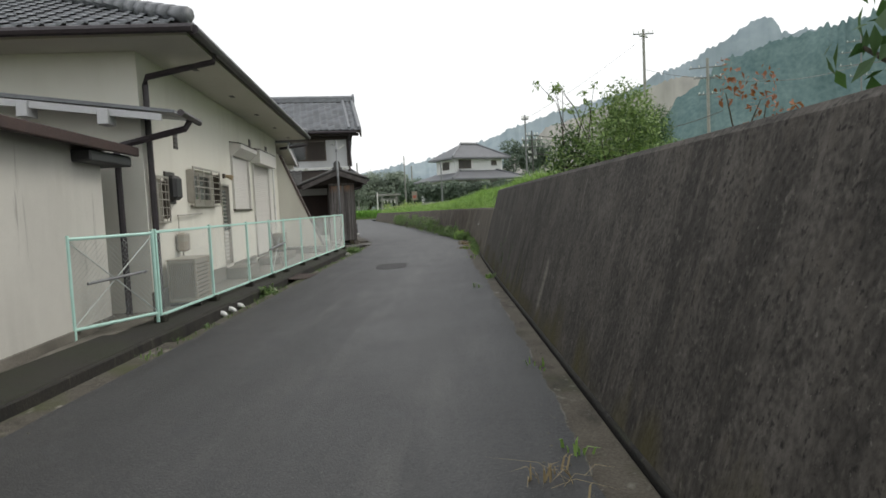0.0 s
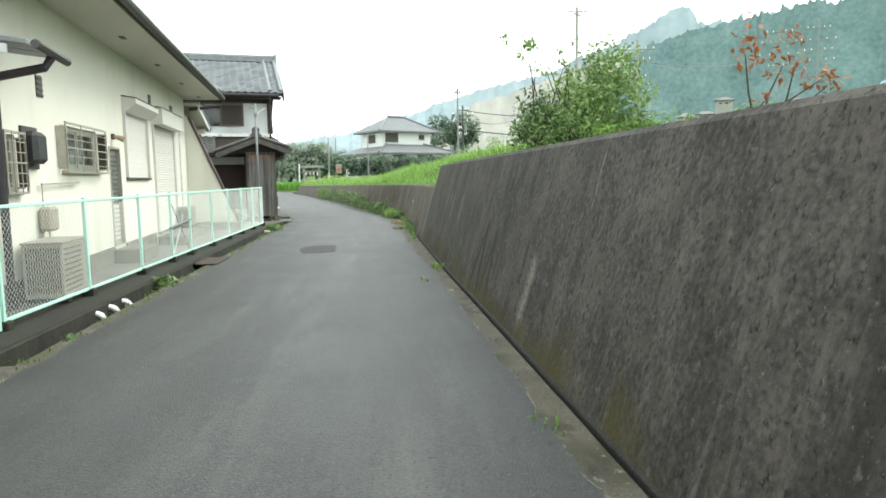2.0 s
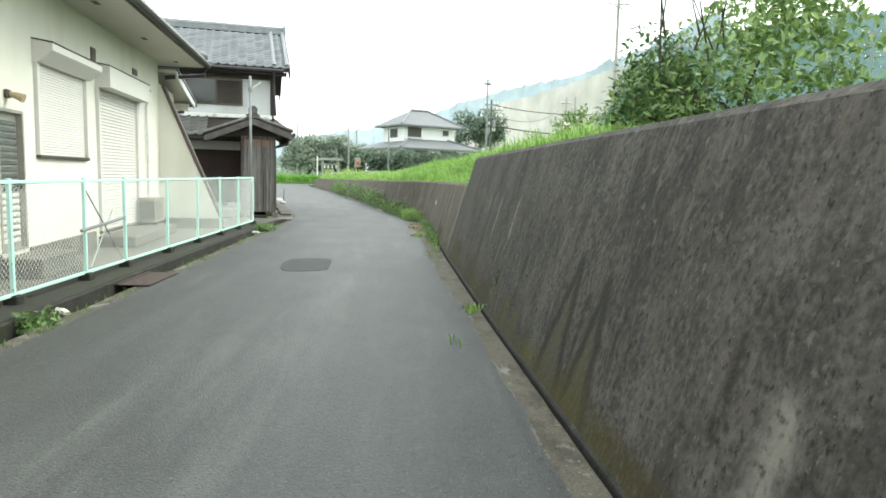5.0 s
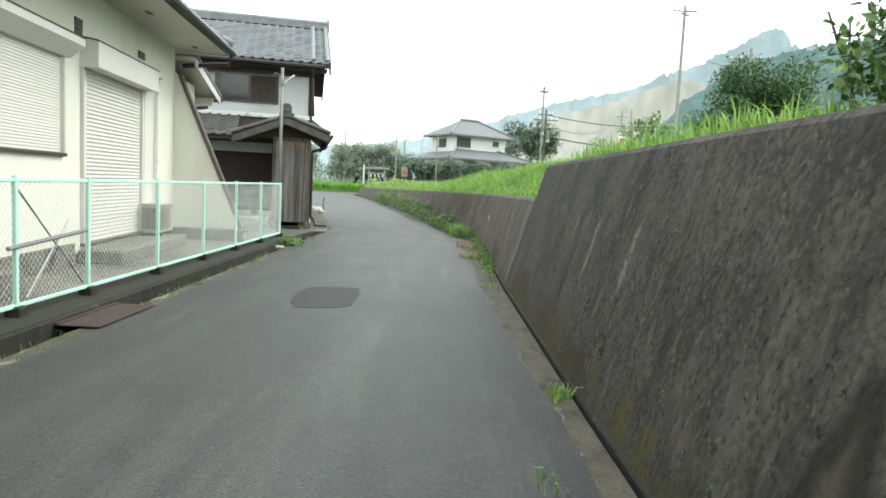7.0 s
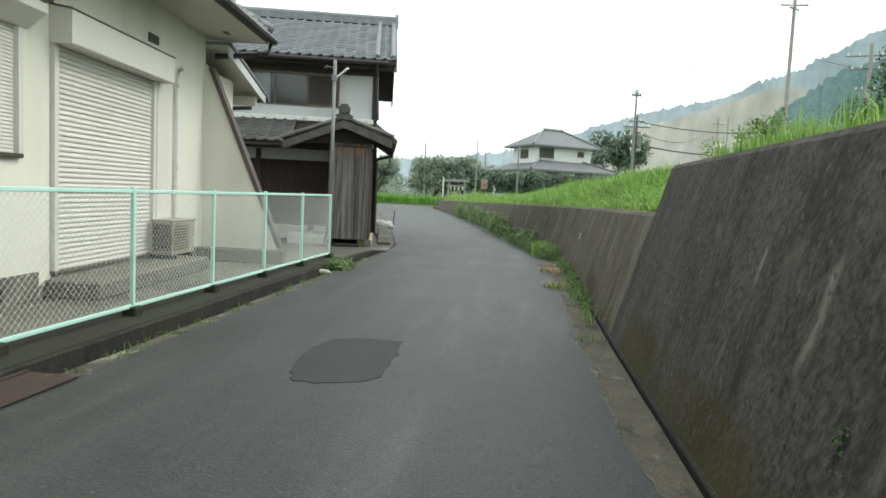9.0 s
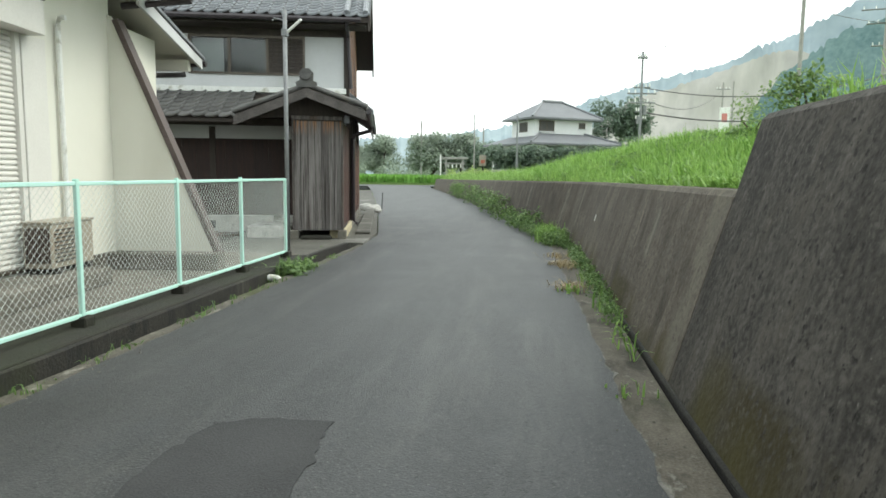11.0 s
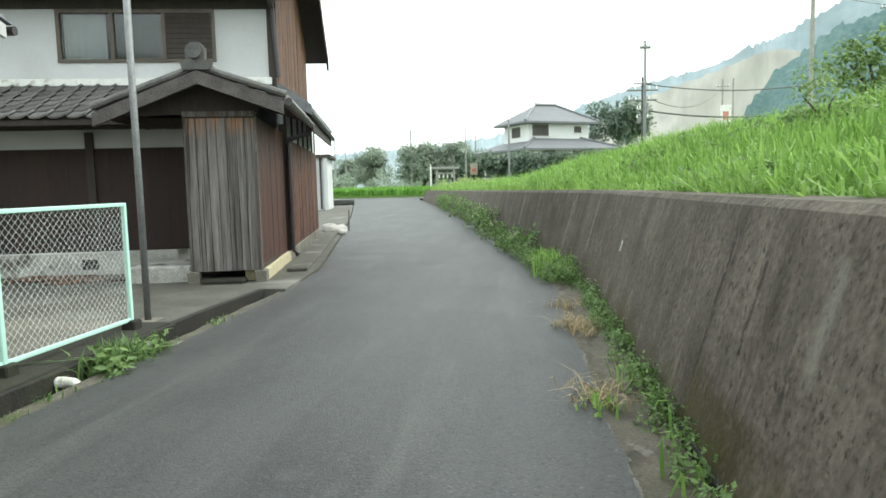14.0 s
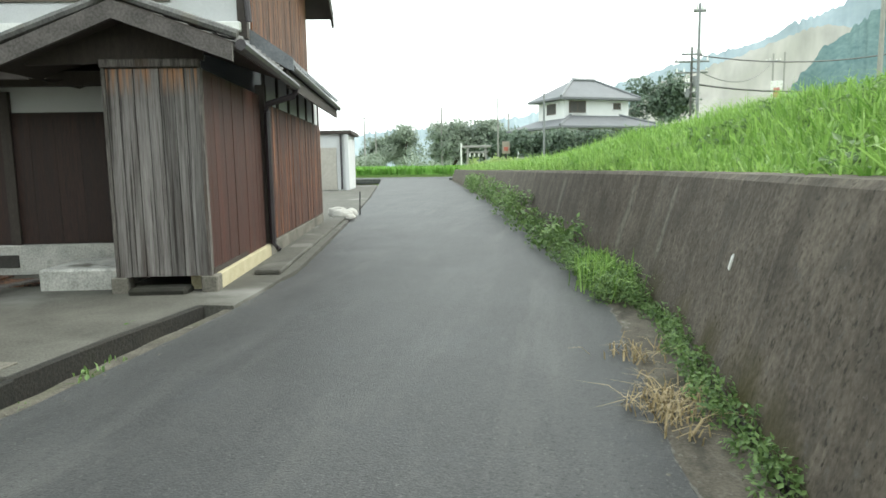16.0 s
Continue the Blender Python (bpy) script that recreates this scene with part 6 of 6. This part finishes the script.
# fine litter: pebbles and straw along both road edges
def pebbles(spots, seed):
    rng_ = random.Random(seed)
    vs, fs = [], []
    for x, y, z, r in spots:
        b = len(vs)
        h = r * rng_.uniform(0.4, 0.8)
        a0 = rng_.random() * 6
        ring = [(x + r * rng_.uniform(0.7, 1.1) * math.cos(a0 + k * 1.257), y + r * rng_.uniform(0.7, 1.1) * math.sin(a0 + k * 1.257), z) for k in range(5)]
        vs += ring + [(x, y, z + h)]
        fs += [(b + k, b + (k + 1) % 5, b + 5) for k in range(5)]
    return vs, fs


spots = []
for k in range(900):
    y = rng.uniform(3, 34)
    side = rng.random()
    if side < 0.55:
        x = lerp(RIGHT, y) + rng.gauss(0.1, 0.12)
        x = min(x, lerp(FOOT, y) - 0.1)
    elif side < 0.9:
        x = lerp(LEFT, y) + abs(rng.gauss(0, 0.08))
    else:
        x = rng.uniform(lerp(LEFT, y), lerp(RIGHT, y))
    f = (x - lerp(LEFT, y)) / (lerp(RIGHT, y) - lerp(LEFT, y))
    spots.append((x, y, 0.035 * (0.25 - (f - 0.5) ** 2) if f < 1 else -0.004, rng.uniform(0.004, 0.014) * (0.6 if 0.1 < f < 0.9 else 1)))
stuff("pebbles", pebbles(spots, 61), M_YARD, "scattered grit and small stones along the road edges", "gravel")
def mortar_line(y0, y1, seed):
    """A broken thin ribbon of crumbled mortar where the asphalt meets the gutter strip."""
    vs, fs = [], []
    y = y0
    while y < y1:
        x = lerp(RIGHT, y) + 0.045 * noise.noise(Vector((y * 1.6, 3, 5))) + 0.03 * noise.noise(Vector((y * 6, 3, 9)))
        w = 0.004 + 0.03 * noise.noise(Vector((y * 2.3, seed, 2))) + 0.02 * noise.noise(Vector((y * 17, seed, 5)))
        vs += [(x - 0.004, y, 0.0035), (x + max(w, 0.0005), y, 0.0025)]
        y += 0.025
    for k in range(len(vs) // 2 - 1):
        if vs[2 * k + 1][0] - vs[2 * k][0] > 0.008:
            fs.append((2 * k, 2 * k + 1, 2 * k + 3, 2 * k + 2))
    return vs, fs


stuff("mortar_line", mortar_line(3.0, 29.0, 7), M_PALEMORTAR, "thin pale line of crumbled mortar along the asphalt edge", "road edge")
fleck = part("paint_fleck", prism(bmesh.new(), [(-0.02, -0.05), (0.015, -0.04), (0.02, 0.03), (0.0, 0.06), (-0.012, 0.02)], "x", -0.01, 0.0), M_PVC)
fleck.matrix_basis = pose(lerp(FOOT, 26.19) + BATTER * 0.655 - 0.002, 26.19, 0.655, 0, math.degrees(math.atan(BATTER)), 0)
tagged(fleck, "small white fleck stuck to the retaining wall", "fleck")


# ---- distance ----
def far_house(m, label, w, d, base, eave, ridge, wall_mat, windows=(), into=None):
    """A hip-roofed block: walls, roof with eaves, ridge tiles and windows (x0, x1, z0, z1) on its front (-y) face."""
    h = into or thing("house", label, "house", m)
    at = Matrix.Identity(4) if into is None else m
    part("wall", boxed(0, w, 0, d, base, eave), wall_mat, h).matrix_basis = at
    bm = bmesh.new()
    o = 0.8
    a = [bm.verts.new(p) for p in ((-o, -o, eave), (w + o, -o, eave), (w + o, d + o, eave), (-o, d + o, eave))]
    s = (d + 2 * o) / 2
    if w >= d:
        r = [bm.verts.new((s - o, d / 2, ridge)), bm.verts.new((w + o - s, d / 2, ridge))] if w > d + 0.2 else [bm.verts.new((w / 2 - 0.3, d / 2, ridge)), bm.verts.new((w / 2 + 0.3, d / 2, ridge))]
    b = [bm.verts.new((v.co.x, v.co.y, eave - 0.18)) for v in a]
    for f in ((a[0], a[1], r[1], r[0]), (a[1], a[2], r[1]), (a[2], a[3], r[0], r[1]), (a[3], a[0], r[0]), (b[3], b[2], b[1], b[0])):
        bm.faces.new(f)
    for k in range(4):
        bm.faces.new((a[k], a[(k + 1) % 4], b[(k + 1) % 4], b[k]))
    ridge_pts = [v.co.copy() for v in r]
    hips = [(a[0].co.copy(), ridge_pts[0]), (a[1].co.copy(), ridge_pts[1])]
    roof_ = part("roof", bm, M_FARTILE, h)
    roof_.matrix_basis = at
    bm = tube(bmesh.new(), [ridge_pts[0] + Vector((0, 0, 0.08)), ridge_pts[1] + Vector((0, 0, 0.08))], 0.18, 6)
    for p, q in hips:
        tube(bm, [p + Vector((0, 0, 0.06)), q + Vector((0, 0, 0.06))], 0.12, 6)
    part("ridge_tiles", bm, M_TILE, roof_)
    for x0, x1, z0, z1 in windows:
        wn_ = part("window", boxed(x0, x1, -0.06, -0.005, z0, z1), M_BRONZE, h)
        wn_.matrix_basis = at
        # opaque panes in the dark room colour, standing for the unlit inside
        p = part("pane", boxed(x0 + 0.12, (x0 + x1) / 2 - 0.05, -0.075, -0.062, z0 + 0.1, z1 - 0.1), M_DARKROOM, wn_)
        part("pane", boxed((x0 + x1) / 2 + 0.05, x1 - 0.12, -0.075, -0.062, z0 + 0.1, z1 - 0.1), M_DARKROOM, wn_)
        part("window_sill", boxed(x0 - 0.1, x1 + 0.1, -0.12, -0.005, z0 - 0.1, z0), M_PLASTER, wn_)
    return h


M_FARTILE = material("weathered_grey_tile", (0.1, 0.105, 0.115), (0.165, 0.17, 0.182), 0.6, 1.2, 0.3, 12, stretch=(1, 1, 1), contrast=0.4)
M_FARWALL = material("white_house_wall", (0.6, 0.6, 0.6), (0.74, 0.74, 0.73), 0.85, 0.6, 0.05, 20, contrast=0.2)
MB = pose(0.9, 81.6, 0, 0, 0, 31)
big = far_house(MB @ pose(0.0, 0.2, 0), "white two-storey house with grey tiled hip roofs behind a hedge", 9.4, 8.6, -0.4, 4.45, 6.4, M_FARWALL, ((1.5, 3.3, 2.6, 4.2), (5.0, 7.2, 2.6, 4.2)))
far_house(pose(1.3, 2.0, 0), "", 7.0, 4.6, 4.5, 7.1, 8.95, M_FARWALL, ((0.5, 2.3, 5.75, 6.85), (5.3, 6.1, 6.1, 6.7)), into=big)
side_win = part("window", boxed(-0.06, -0.005, 1.4, 3.0, 5.7, 6.7), M_BRONZE, big)
side_win.matrix_basis = pose(1.3, 2.0, 0)
part("pane", boxed(-0.075, -0.062, 1.5, 2.15, 5.8, 6.6), M_DARKROOM, side_win)
part("pane", boxed(-0.075, -0.062, 2.25, 2.9, 5.8, 6.6), M_DARKROOM, side_win)
hedge = []
rngf = random.Random(77)
for k in range(130):
    f = 0.12 + 0.88 * rngf.random()
    hedge.append((-4.2 + 14.5 * f + rngf.uniform(-0.5, 0.5), 76.4 + 2.6 * f + rngf.uniform(-0.6, 0.6), rngf.uniform(0.9, 3.5), rngf.uniform(0.6, 1.0)))
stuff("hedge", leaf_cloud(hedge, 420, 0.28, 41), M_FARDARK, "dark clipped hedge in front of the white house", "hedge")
clumps = [(6 + rngf.uniform(-3.5, 3.5), 74 + rngf.uniform(-3, 3), rngf.uniform(1.3, 2.8), rngf.uniform(0.5, 0.9)) for k in range(26)]
stuff("garden_shrubs", leaf_cloud(clumps, 260, 0.25, 42), M_LEAF, "mixed yellow-green garden shrubs", "shrubs")
clumps = [(-4.6 + 5.5 * rngf.random(), 73 + rngf.uniform(-2, 2), rngf.uniform(0.5, 1.5), rngf.uniform(0.35, 0.6)) for k in range(34)]
stuff("tall_weeds", leaf_cloud(clumps, 520, 0.2, 43), M_PALEWEED, "tall pale yellow-green weeds below the garden", "weeds")
gw = part("garden_wall", boxed(-2.5, 1.8, -0.12, 0.12, -0.4, 1.75, bevel=0.02), M_POLE)
gw.matrix_basis = pose(-0.4, 74.5, 0, 0, 0, 15)
tagged(gw, "grey block garden wall below the hedge", "wall", kind="structure")


def far_tree(x, y, z, top, rad, mat_, seed, label, n=16, per=60, leaf=0.5):
    rng_ = random.Random(seed)
    h = top - z
    cl = []
    for k in range(n):
        a, f = rng_.random() * math.tau, rng_.random()
        rr = rad * (0.25 + 0.65 * rng_.random()) * (1 - 0.35 * f)
        cl.append((math.cos(a) * rr, math.sin(a) * rr, h * (0.32 + 0.55 * f), rad * rng_.uniform(0.26, 0.42)))
    return shrub("tree", label, "tree", (x, y, z), h, cl, per, leaf, mat_, seed, 2, trunk_r=0.18)


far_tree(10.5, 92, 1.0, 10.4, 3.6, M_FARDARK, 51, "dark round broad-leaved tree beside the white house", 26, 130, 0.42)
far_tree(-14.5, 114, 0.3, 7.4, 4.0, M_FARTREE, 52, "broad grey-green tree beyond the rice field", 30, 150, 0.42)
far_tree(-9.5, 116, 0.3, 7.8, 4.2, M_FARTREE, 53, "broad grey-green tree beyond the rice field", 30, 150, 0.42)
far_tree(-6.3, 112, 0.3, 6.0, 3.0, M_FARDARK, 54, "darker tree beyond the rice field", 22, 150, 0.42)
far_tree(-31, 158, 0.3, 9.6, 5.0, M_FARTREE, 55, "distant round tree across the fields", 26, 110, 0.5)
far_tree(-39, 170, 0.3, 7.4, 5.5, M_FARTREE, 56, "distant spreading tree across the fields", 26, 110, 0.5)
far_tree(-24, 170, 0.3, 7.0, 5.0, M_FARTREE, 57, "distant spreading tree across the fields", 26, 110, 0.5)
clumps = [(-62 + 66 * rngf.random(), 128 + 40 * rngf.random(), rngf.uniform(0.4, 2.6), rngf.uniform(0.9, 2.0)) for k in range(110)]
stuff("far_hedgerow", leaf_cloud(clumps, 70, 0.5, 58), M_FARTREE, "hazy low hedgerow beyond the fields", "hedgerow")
clumps = [(-6.5 + rngf.uniform(-3, 4.5), 93 + rngf.uniform(-6, 8), rngf.uniform(0.6, 1.7), rngf.uniform(0.4, 0.9)) for k in range(34)]
stuff("roadside_shrubs", leaf_cloud(clumps, 160, 0.3, 59), M_PALEWEED, "pale green shrubs and reeds at the bend", "shrubs")


def utility_pole(x, y, z, top, r, arms=(), label="grey concrete utility pole with wires", mat_=None):
    p = thing("utility_pole", label, "utility pole", pose(x, y, z), "utility poles")
    part("pole", tube(bmesh.new(), [(0, 0, 0), (0, 0, top - z)], r, 8, r * 0.7), mat_ or M_POLE, p)
    for zz, half_, turn in arms:
        c = math.cos(radians(turn)) * half_
        s = math.sin(radians(turn)) * half_
        arm = part("crossarm", tube(bmesh.new(), [(-c, -s, zz - z), (c, s, zz - z)], 0.06, 6), M_GALV, p)
        for f in (-0.9, -0.45, 0.45, 0.9):
            part("insulator", tube(bmesh.new(), [(c * f, s * f, zz - z + 0.04), (c * f, s * f, zz - z + 0.26)], 0.05, 6, 0.03), M_PVC, arm)
    return p


utility_pole(18.7, 65.0, 0.3, 16.6, 0.17, ((16.2, 0.95, 0), (15.95, 0.6, 40)), "tall slim concrete pole with a small crossarm")
ph = utility_pole(6.0, 51.0, 0.6, 7.6, 0.075, ((7.3, 0.25, 10),), "thin grey pole carrying low wires", M_GALV)
u2 = utility_pole(7.75, 62.0, 0.6, 7.6, 0.085, ((7.2, 0.55, 5), (6.8, 0.95, 5), (6.2, 0.9, 5), (5.6, 0.5, 40), (5.1, 0.35, 5)), "dark cluttered utility pole with crossarms and boxes", M_DARKPOLE)
part("transformer", tube(bmesh.new(), [(0.22, 0, 4.8), (0.22, 0, 5.4)], 0.14, 10), M_GALV, u2)
part("switch_box", boxed(-0.3, -0.1, -0.1, 0.1, 4.2, 4.7, bevel=0.03), M_GALV, u2)
utility_pole(-0.45, 61.6, 0.4, 5.3, 0.07, (), "slim pale pole standing on the bank", M_GALV)
utility_pole(-15.0, 111.0, 0.0, 8.9, 0.15, (), "grey concrete utility pole with wires")
utility_pole(-6.6, 101.3, 0.0, 8.9, 0.1, ())
utility_pole(-6.8, 121.4, 0.0, 8.6, 0.16, ())
utility_pole(-33.2, 136.8, 0.0, 10.2, 0.16, ((9.5, 0.7, 0),))
utility_pole(-34.0, 147.0, 0.0, 9.8, 0.14, ())
utility_pole(26.0, 69.0, 1.0, 14.5, 0.2, ((13.6, 1.7, -15), (12.6, 1.3, -15), (11.0, 0.9, -15)), "dark utility pole with wide crossarms above the bank")
utility_pole(49, 82.5, 1.0, 19.0, 0.12, ((18.2, 1.5, -25), (17.0, 2.1, -25), (15.5, 2.3, -25), (14.2, 1.2, -25)), "distant pole with wide crossarms", M_GALV)
utility_pole(53, 81, 1.0, 19.5, 0.11, ((18.4, 1.3, -25), (17.0, 2.0, -25), (15.8, 1.6, -25), (14.6, 1.9, -25)), "distant pole with wide crossarms", M_GALV)
utility_pole(24.2, 104, 1.0, 13.0, 0.14, ((12.2, 0.8, 0),))
utility_pole(26.0, 106, 1.0, 13.4, 0.14, ())


def cable(name, a, b, sag, r=0.02):
    pts = [Vector(a).lerp(Vector(b), k / 14) - Vector((0, 0, sag * (1 - (2 * k / 14 - 1) ** 2))) for k in range(15)]
    c = part(name, tube(bmesh.new(), pts, r, 4, caps=False), M_BLACK)
    tagged(c, "dark overhead cable strung between poles", "cable", "overhead cables")


cable("cable", (7.75, 62, 7.2), (27, 68, 9.2), 1.2, 0.035)
cable("cable", (7.75, 62, 6.5), (24, 104, 12), 1.4, 0.03)
cable("cable", (7.75, 62, 5.6), (27, 68, 7.4), 1.2, 0.05)
cable("cable", (18.7, 65, 13.0), (26, 69, 12.6), 0.2, 0.02)
cable("cable", (6.0, 51, 7.3), (18.7, 65, 15.9), 0.3, 0.012)
cable("cable", (26, 69, 12.6), (49, 82.5, 15.5), 1.0, 0.03)
sg = thing("roadside_sign", "tall white roadside sign with a red panel", "sign", pose(23.0, 98.4, 2.0, 0, 0, -12))
part("board", boxed(-0.55, 0.55, -0.12, 0.12, 4.4, 7.4, bevel=0.03), M_PVC, sg)
# the red is paled in its base colour to suggest haze
part("panel", boxed(-0.3, 0.3, -0.135, -0.121, 5.7, 6.7), material("red_panel", (0.42, 0.14, 0.12), (0.5, 0.2, 0.17), 0.5), sg)
part("post", boxed(-0.1, 0.1, -0.08, 0.08, 0, 4.4), M_GALV, sg)
notice = thing("notice_board", "small cream notice board on a post by the bend", "sign", pose(-3.9, 78.0, 0.6))
part("board", boxed(-0.32, 0.32, -0.04, 0.04, 1.5, 2.5, bevel=0.02), M_ACBOX, notice)
part("mark", boxed(-0.18, 0.18, -0.05, -0.041, 1.75, 2.05), material("red_mark", (0.4, 0.1, 0.07), (0.5, 0.15, 0.1), 0.6), notice)
part("post", boxed(-0.05, 0.05, -0.04, 0.04, -0.6, 1.5), M_WOODDARK, notice)
# stone shrine gate at the bend
torii = thing("shrine_gate", "small pale stone shrine gate beyond the bend", "gate", pose(-8.7, 97.5, 0.2, 0, 0, 8))
for x in (-1.0, 1.0):
    part("pillar", tube(bmesh.new(), [(x * 1.06, 0, 0), (x, 0, 2.9)], 0.13, 10, 0.11), M_POLE, torii)
part("lintel", boxed(-1.65, 1.65, -0.14, 0.14, 2.9, 3.15, bevel=0.04), M_POLE, torii)
part("tie_beam", boxed(-1.3, 1.3, -0.08, 0.08, 2.3, 2.48, bevel=0.02), M_POLE, torii)
for k in range(4):
    part("paper_streamer", boxed(-0.75 + 0.5 * k - 0.08, -0.75 + 0.5 * k + 0.08, -0.02, 0.0, 1.9, 2.3), M_PVC, torii)
post_ = part("marker_post", tube(bmesh.new(), [(0, 0, 0), (0, 0, 3.6)], 0.09, 8), M_PVC)
post_.matrix_basis = pose(-10.1, 95, 0)
tagged(post_, "slim white post beside the shrine gate", "post")
# hoop tunnel above the wall
hoops = thing("hoop_tunnel", "low garden hoop tunnel with faded blue sheeting", "greenhouse", pose(5.05, 7.4, 1.68, 0, 0, 6))
for k in range(4):
    part("hoop", tube(bmesh.new(), [(0.55 * math.cos(a), k * 0.6, 0.6 * math.sin(a)) for a in np.linspace(0, math.pi, 13)], 0.02, 6), M_GALV, hoops)
bm = bmesh.new()
rows = [[bm.verts.new((0.558 * math.cos(a), y + 0.03 * math.sin(9 * a), 0.61 * math.sin(a) + 0.015 * math.cos(7 * a + y))) for a in np.linspace(1.2, math.pi, 12)] for y in np.linspace(0, 1.8, 7)]
for p, q in zip(rows, rows[1:]):
    for k in range(11):
        bm.faces.new((p[k], p[k + 1], q[k + 1], q[k]))
sh = part("sheeting", bm, material("blue_sheet", (0.14, 0.24, 0.36), (0.26, 0.38, 0.5), 0.5, 3), hoops)
sol = sh.modifiers.new("thickness", "SOLIDIFY")
sol.thickness = 0.004
# houses on the slope across the valley
for k in range(13):
    az = radians(23.5 + 1.25 * k)
    dist = 290 + 50 * rngf.random()
    x, y, z = math.sin(az) * dist, math.cos(az) * dist, 20 + 12 * rngf.random()
    far_house(pose(x, y, z, 0, 0, rngf.uniform(-40, 20)), "distant white hillside house with a grey roof", rngf.uniform(5.4, 7), 4.6, -45, rngf.uniform(0.4, 1.6), 2.9, M_POLE, ((1, 2.2, -0.4, 0.3), (3.2, 4.4, -0.4, 0.3)))


def backdrop_material(name, dark, light, scale, stretch=(1, 1, 1)):
    return material(name, dark, light, 1.0, scale, 0, scale * 6, stretch=stretch, contrast=0.35, spec=0.0)


def hill(name, profile, dist, depth, mat_, label, jag, seed, foot=-5.0):
    """A ridge at a distance: profile of (azimuth in degrees, height); its face leans back, its crest is uneven."""
    vs, fs = [], []
    az = np.arange(profile[0][0], profile[-1][0], 0.16)
    rows_ = 9
    for a in az:
        h = lerp(profile, a)
        h += jag * (abs(noise.noise(Vector((a * 2.2, seed, 0)))) + 0.8 * abs(noise.noise(Vector((a * 7.0, seed, 2)))) + 0.3 * abs(noise.noise(Vector((a * 13.0, seed, 6)))))
        for k in range(rows_):
            f = k / (rows_ - 1)
            d = dist + depth * f + depth * 0.2 * noise.noise(Vector((a * 0.4, f * 2.5, seed)))
            vs.append((math.sin(radians(a)) * d, math.cos(radians(a)) * d, foot + (h - foot) * f ** 0.85))
    for i in range(len(az) - 1):
        for k in range(rows_ - 1):
            b = i * rows_ + k
            fs.append((b, b + rows_, b + rows_ + 1, b + 1))
    return tagged(raw(name, vs, fs, mat_, smooth=True), label, "mountain", kind="structure")


# ridge and forest colours are paled towards blue, painting the aerial haze in
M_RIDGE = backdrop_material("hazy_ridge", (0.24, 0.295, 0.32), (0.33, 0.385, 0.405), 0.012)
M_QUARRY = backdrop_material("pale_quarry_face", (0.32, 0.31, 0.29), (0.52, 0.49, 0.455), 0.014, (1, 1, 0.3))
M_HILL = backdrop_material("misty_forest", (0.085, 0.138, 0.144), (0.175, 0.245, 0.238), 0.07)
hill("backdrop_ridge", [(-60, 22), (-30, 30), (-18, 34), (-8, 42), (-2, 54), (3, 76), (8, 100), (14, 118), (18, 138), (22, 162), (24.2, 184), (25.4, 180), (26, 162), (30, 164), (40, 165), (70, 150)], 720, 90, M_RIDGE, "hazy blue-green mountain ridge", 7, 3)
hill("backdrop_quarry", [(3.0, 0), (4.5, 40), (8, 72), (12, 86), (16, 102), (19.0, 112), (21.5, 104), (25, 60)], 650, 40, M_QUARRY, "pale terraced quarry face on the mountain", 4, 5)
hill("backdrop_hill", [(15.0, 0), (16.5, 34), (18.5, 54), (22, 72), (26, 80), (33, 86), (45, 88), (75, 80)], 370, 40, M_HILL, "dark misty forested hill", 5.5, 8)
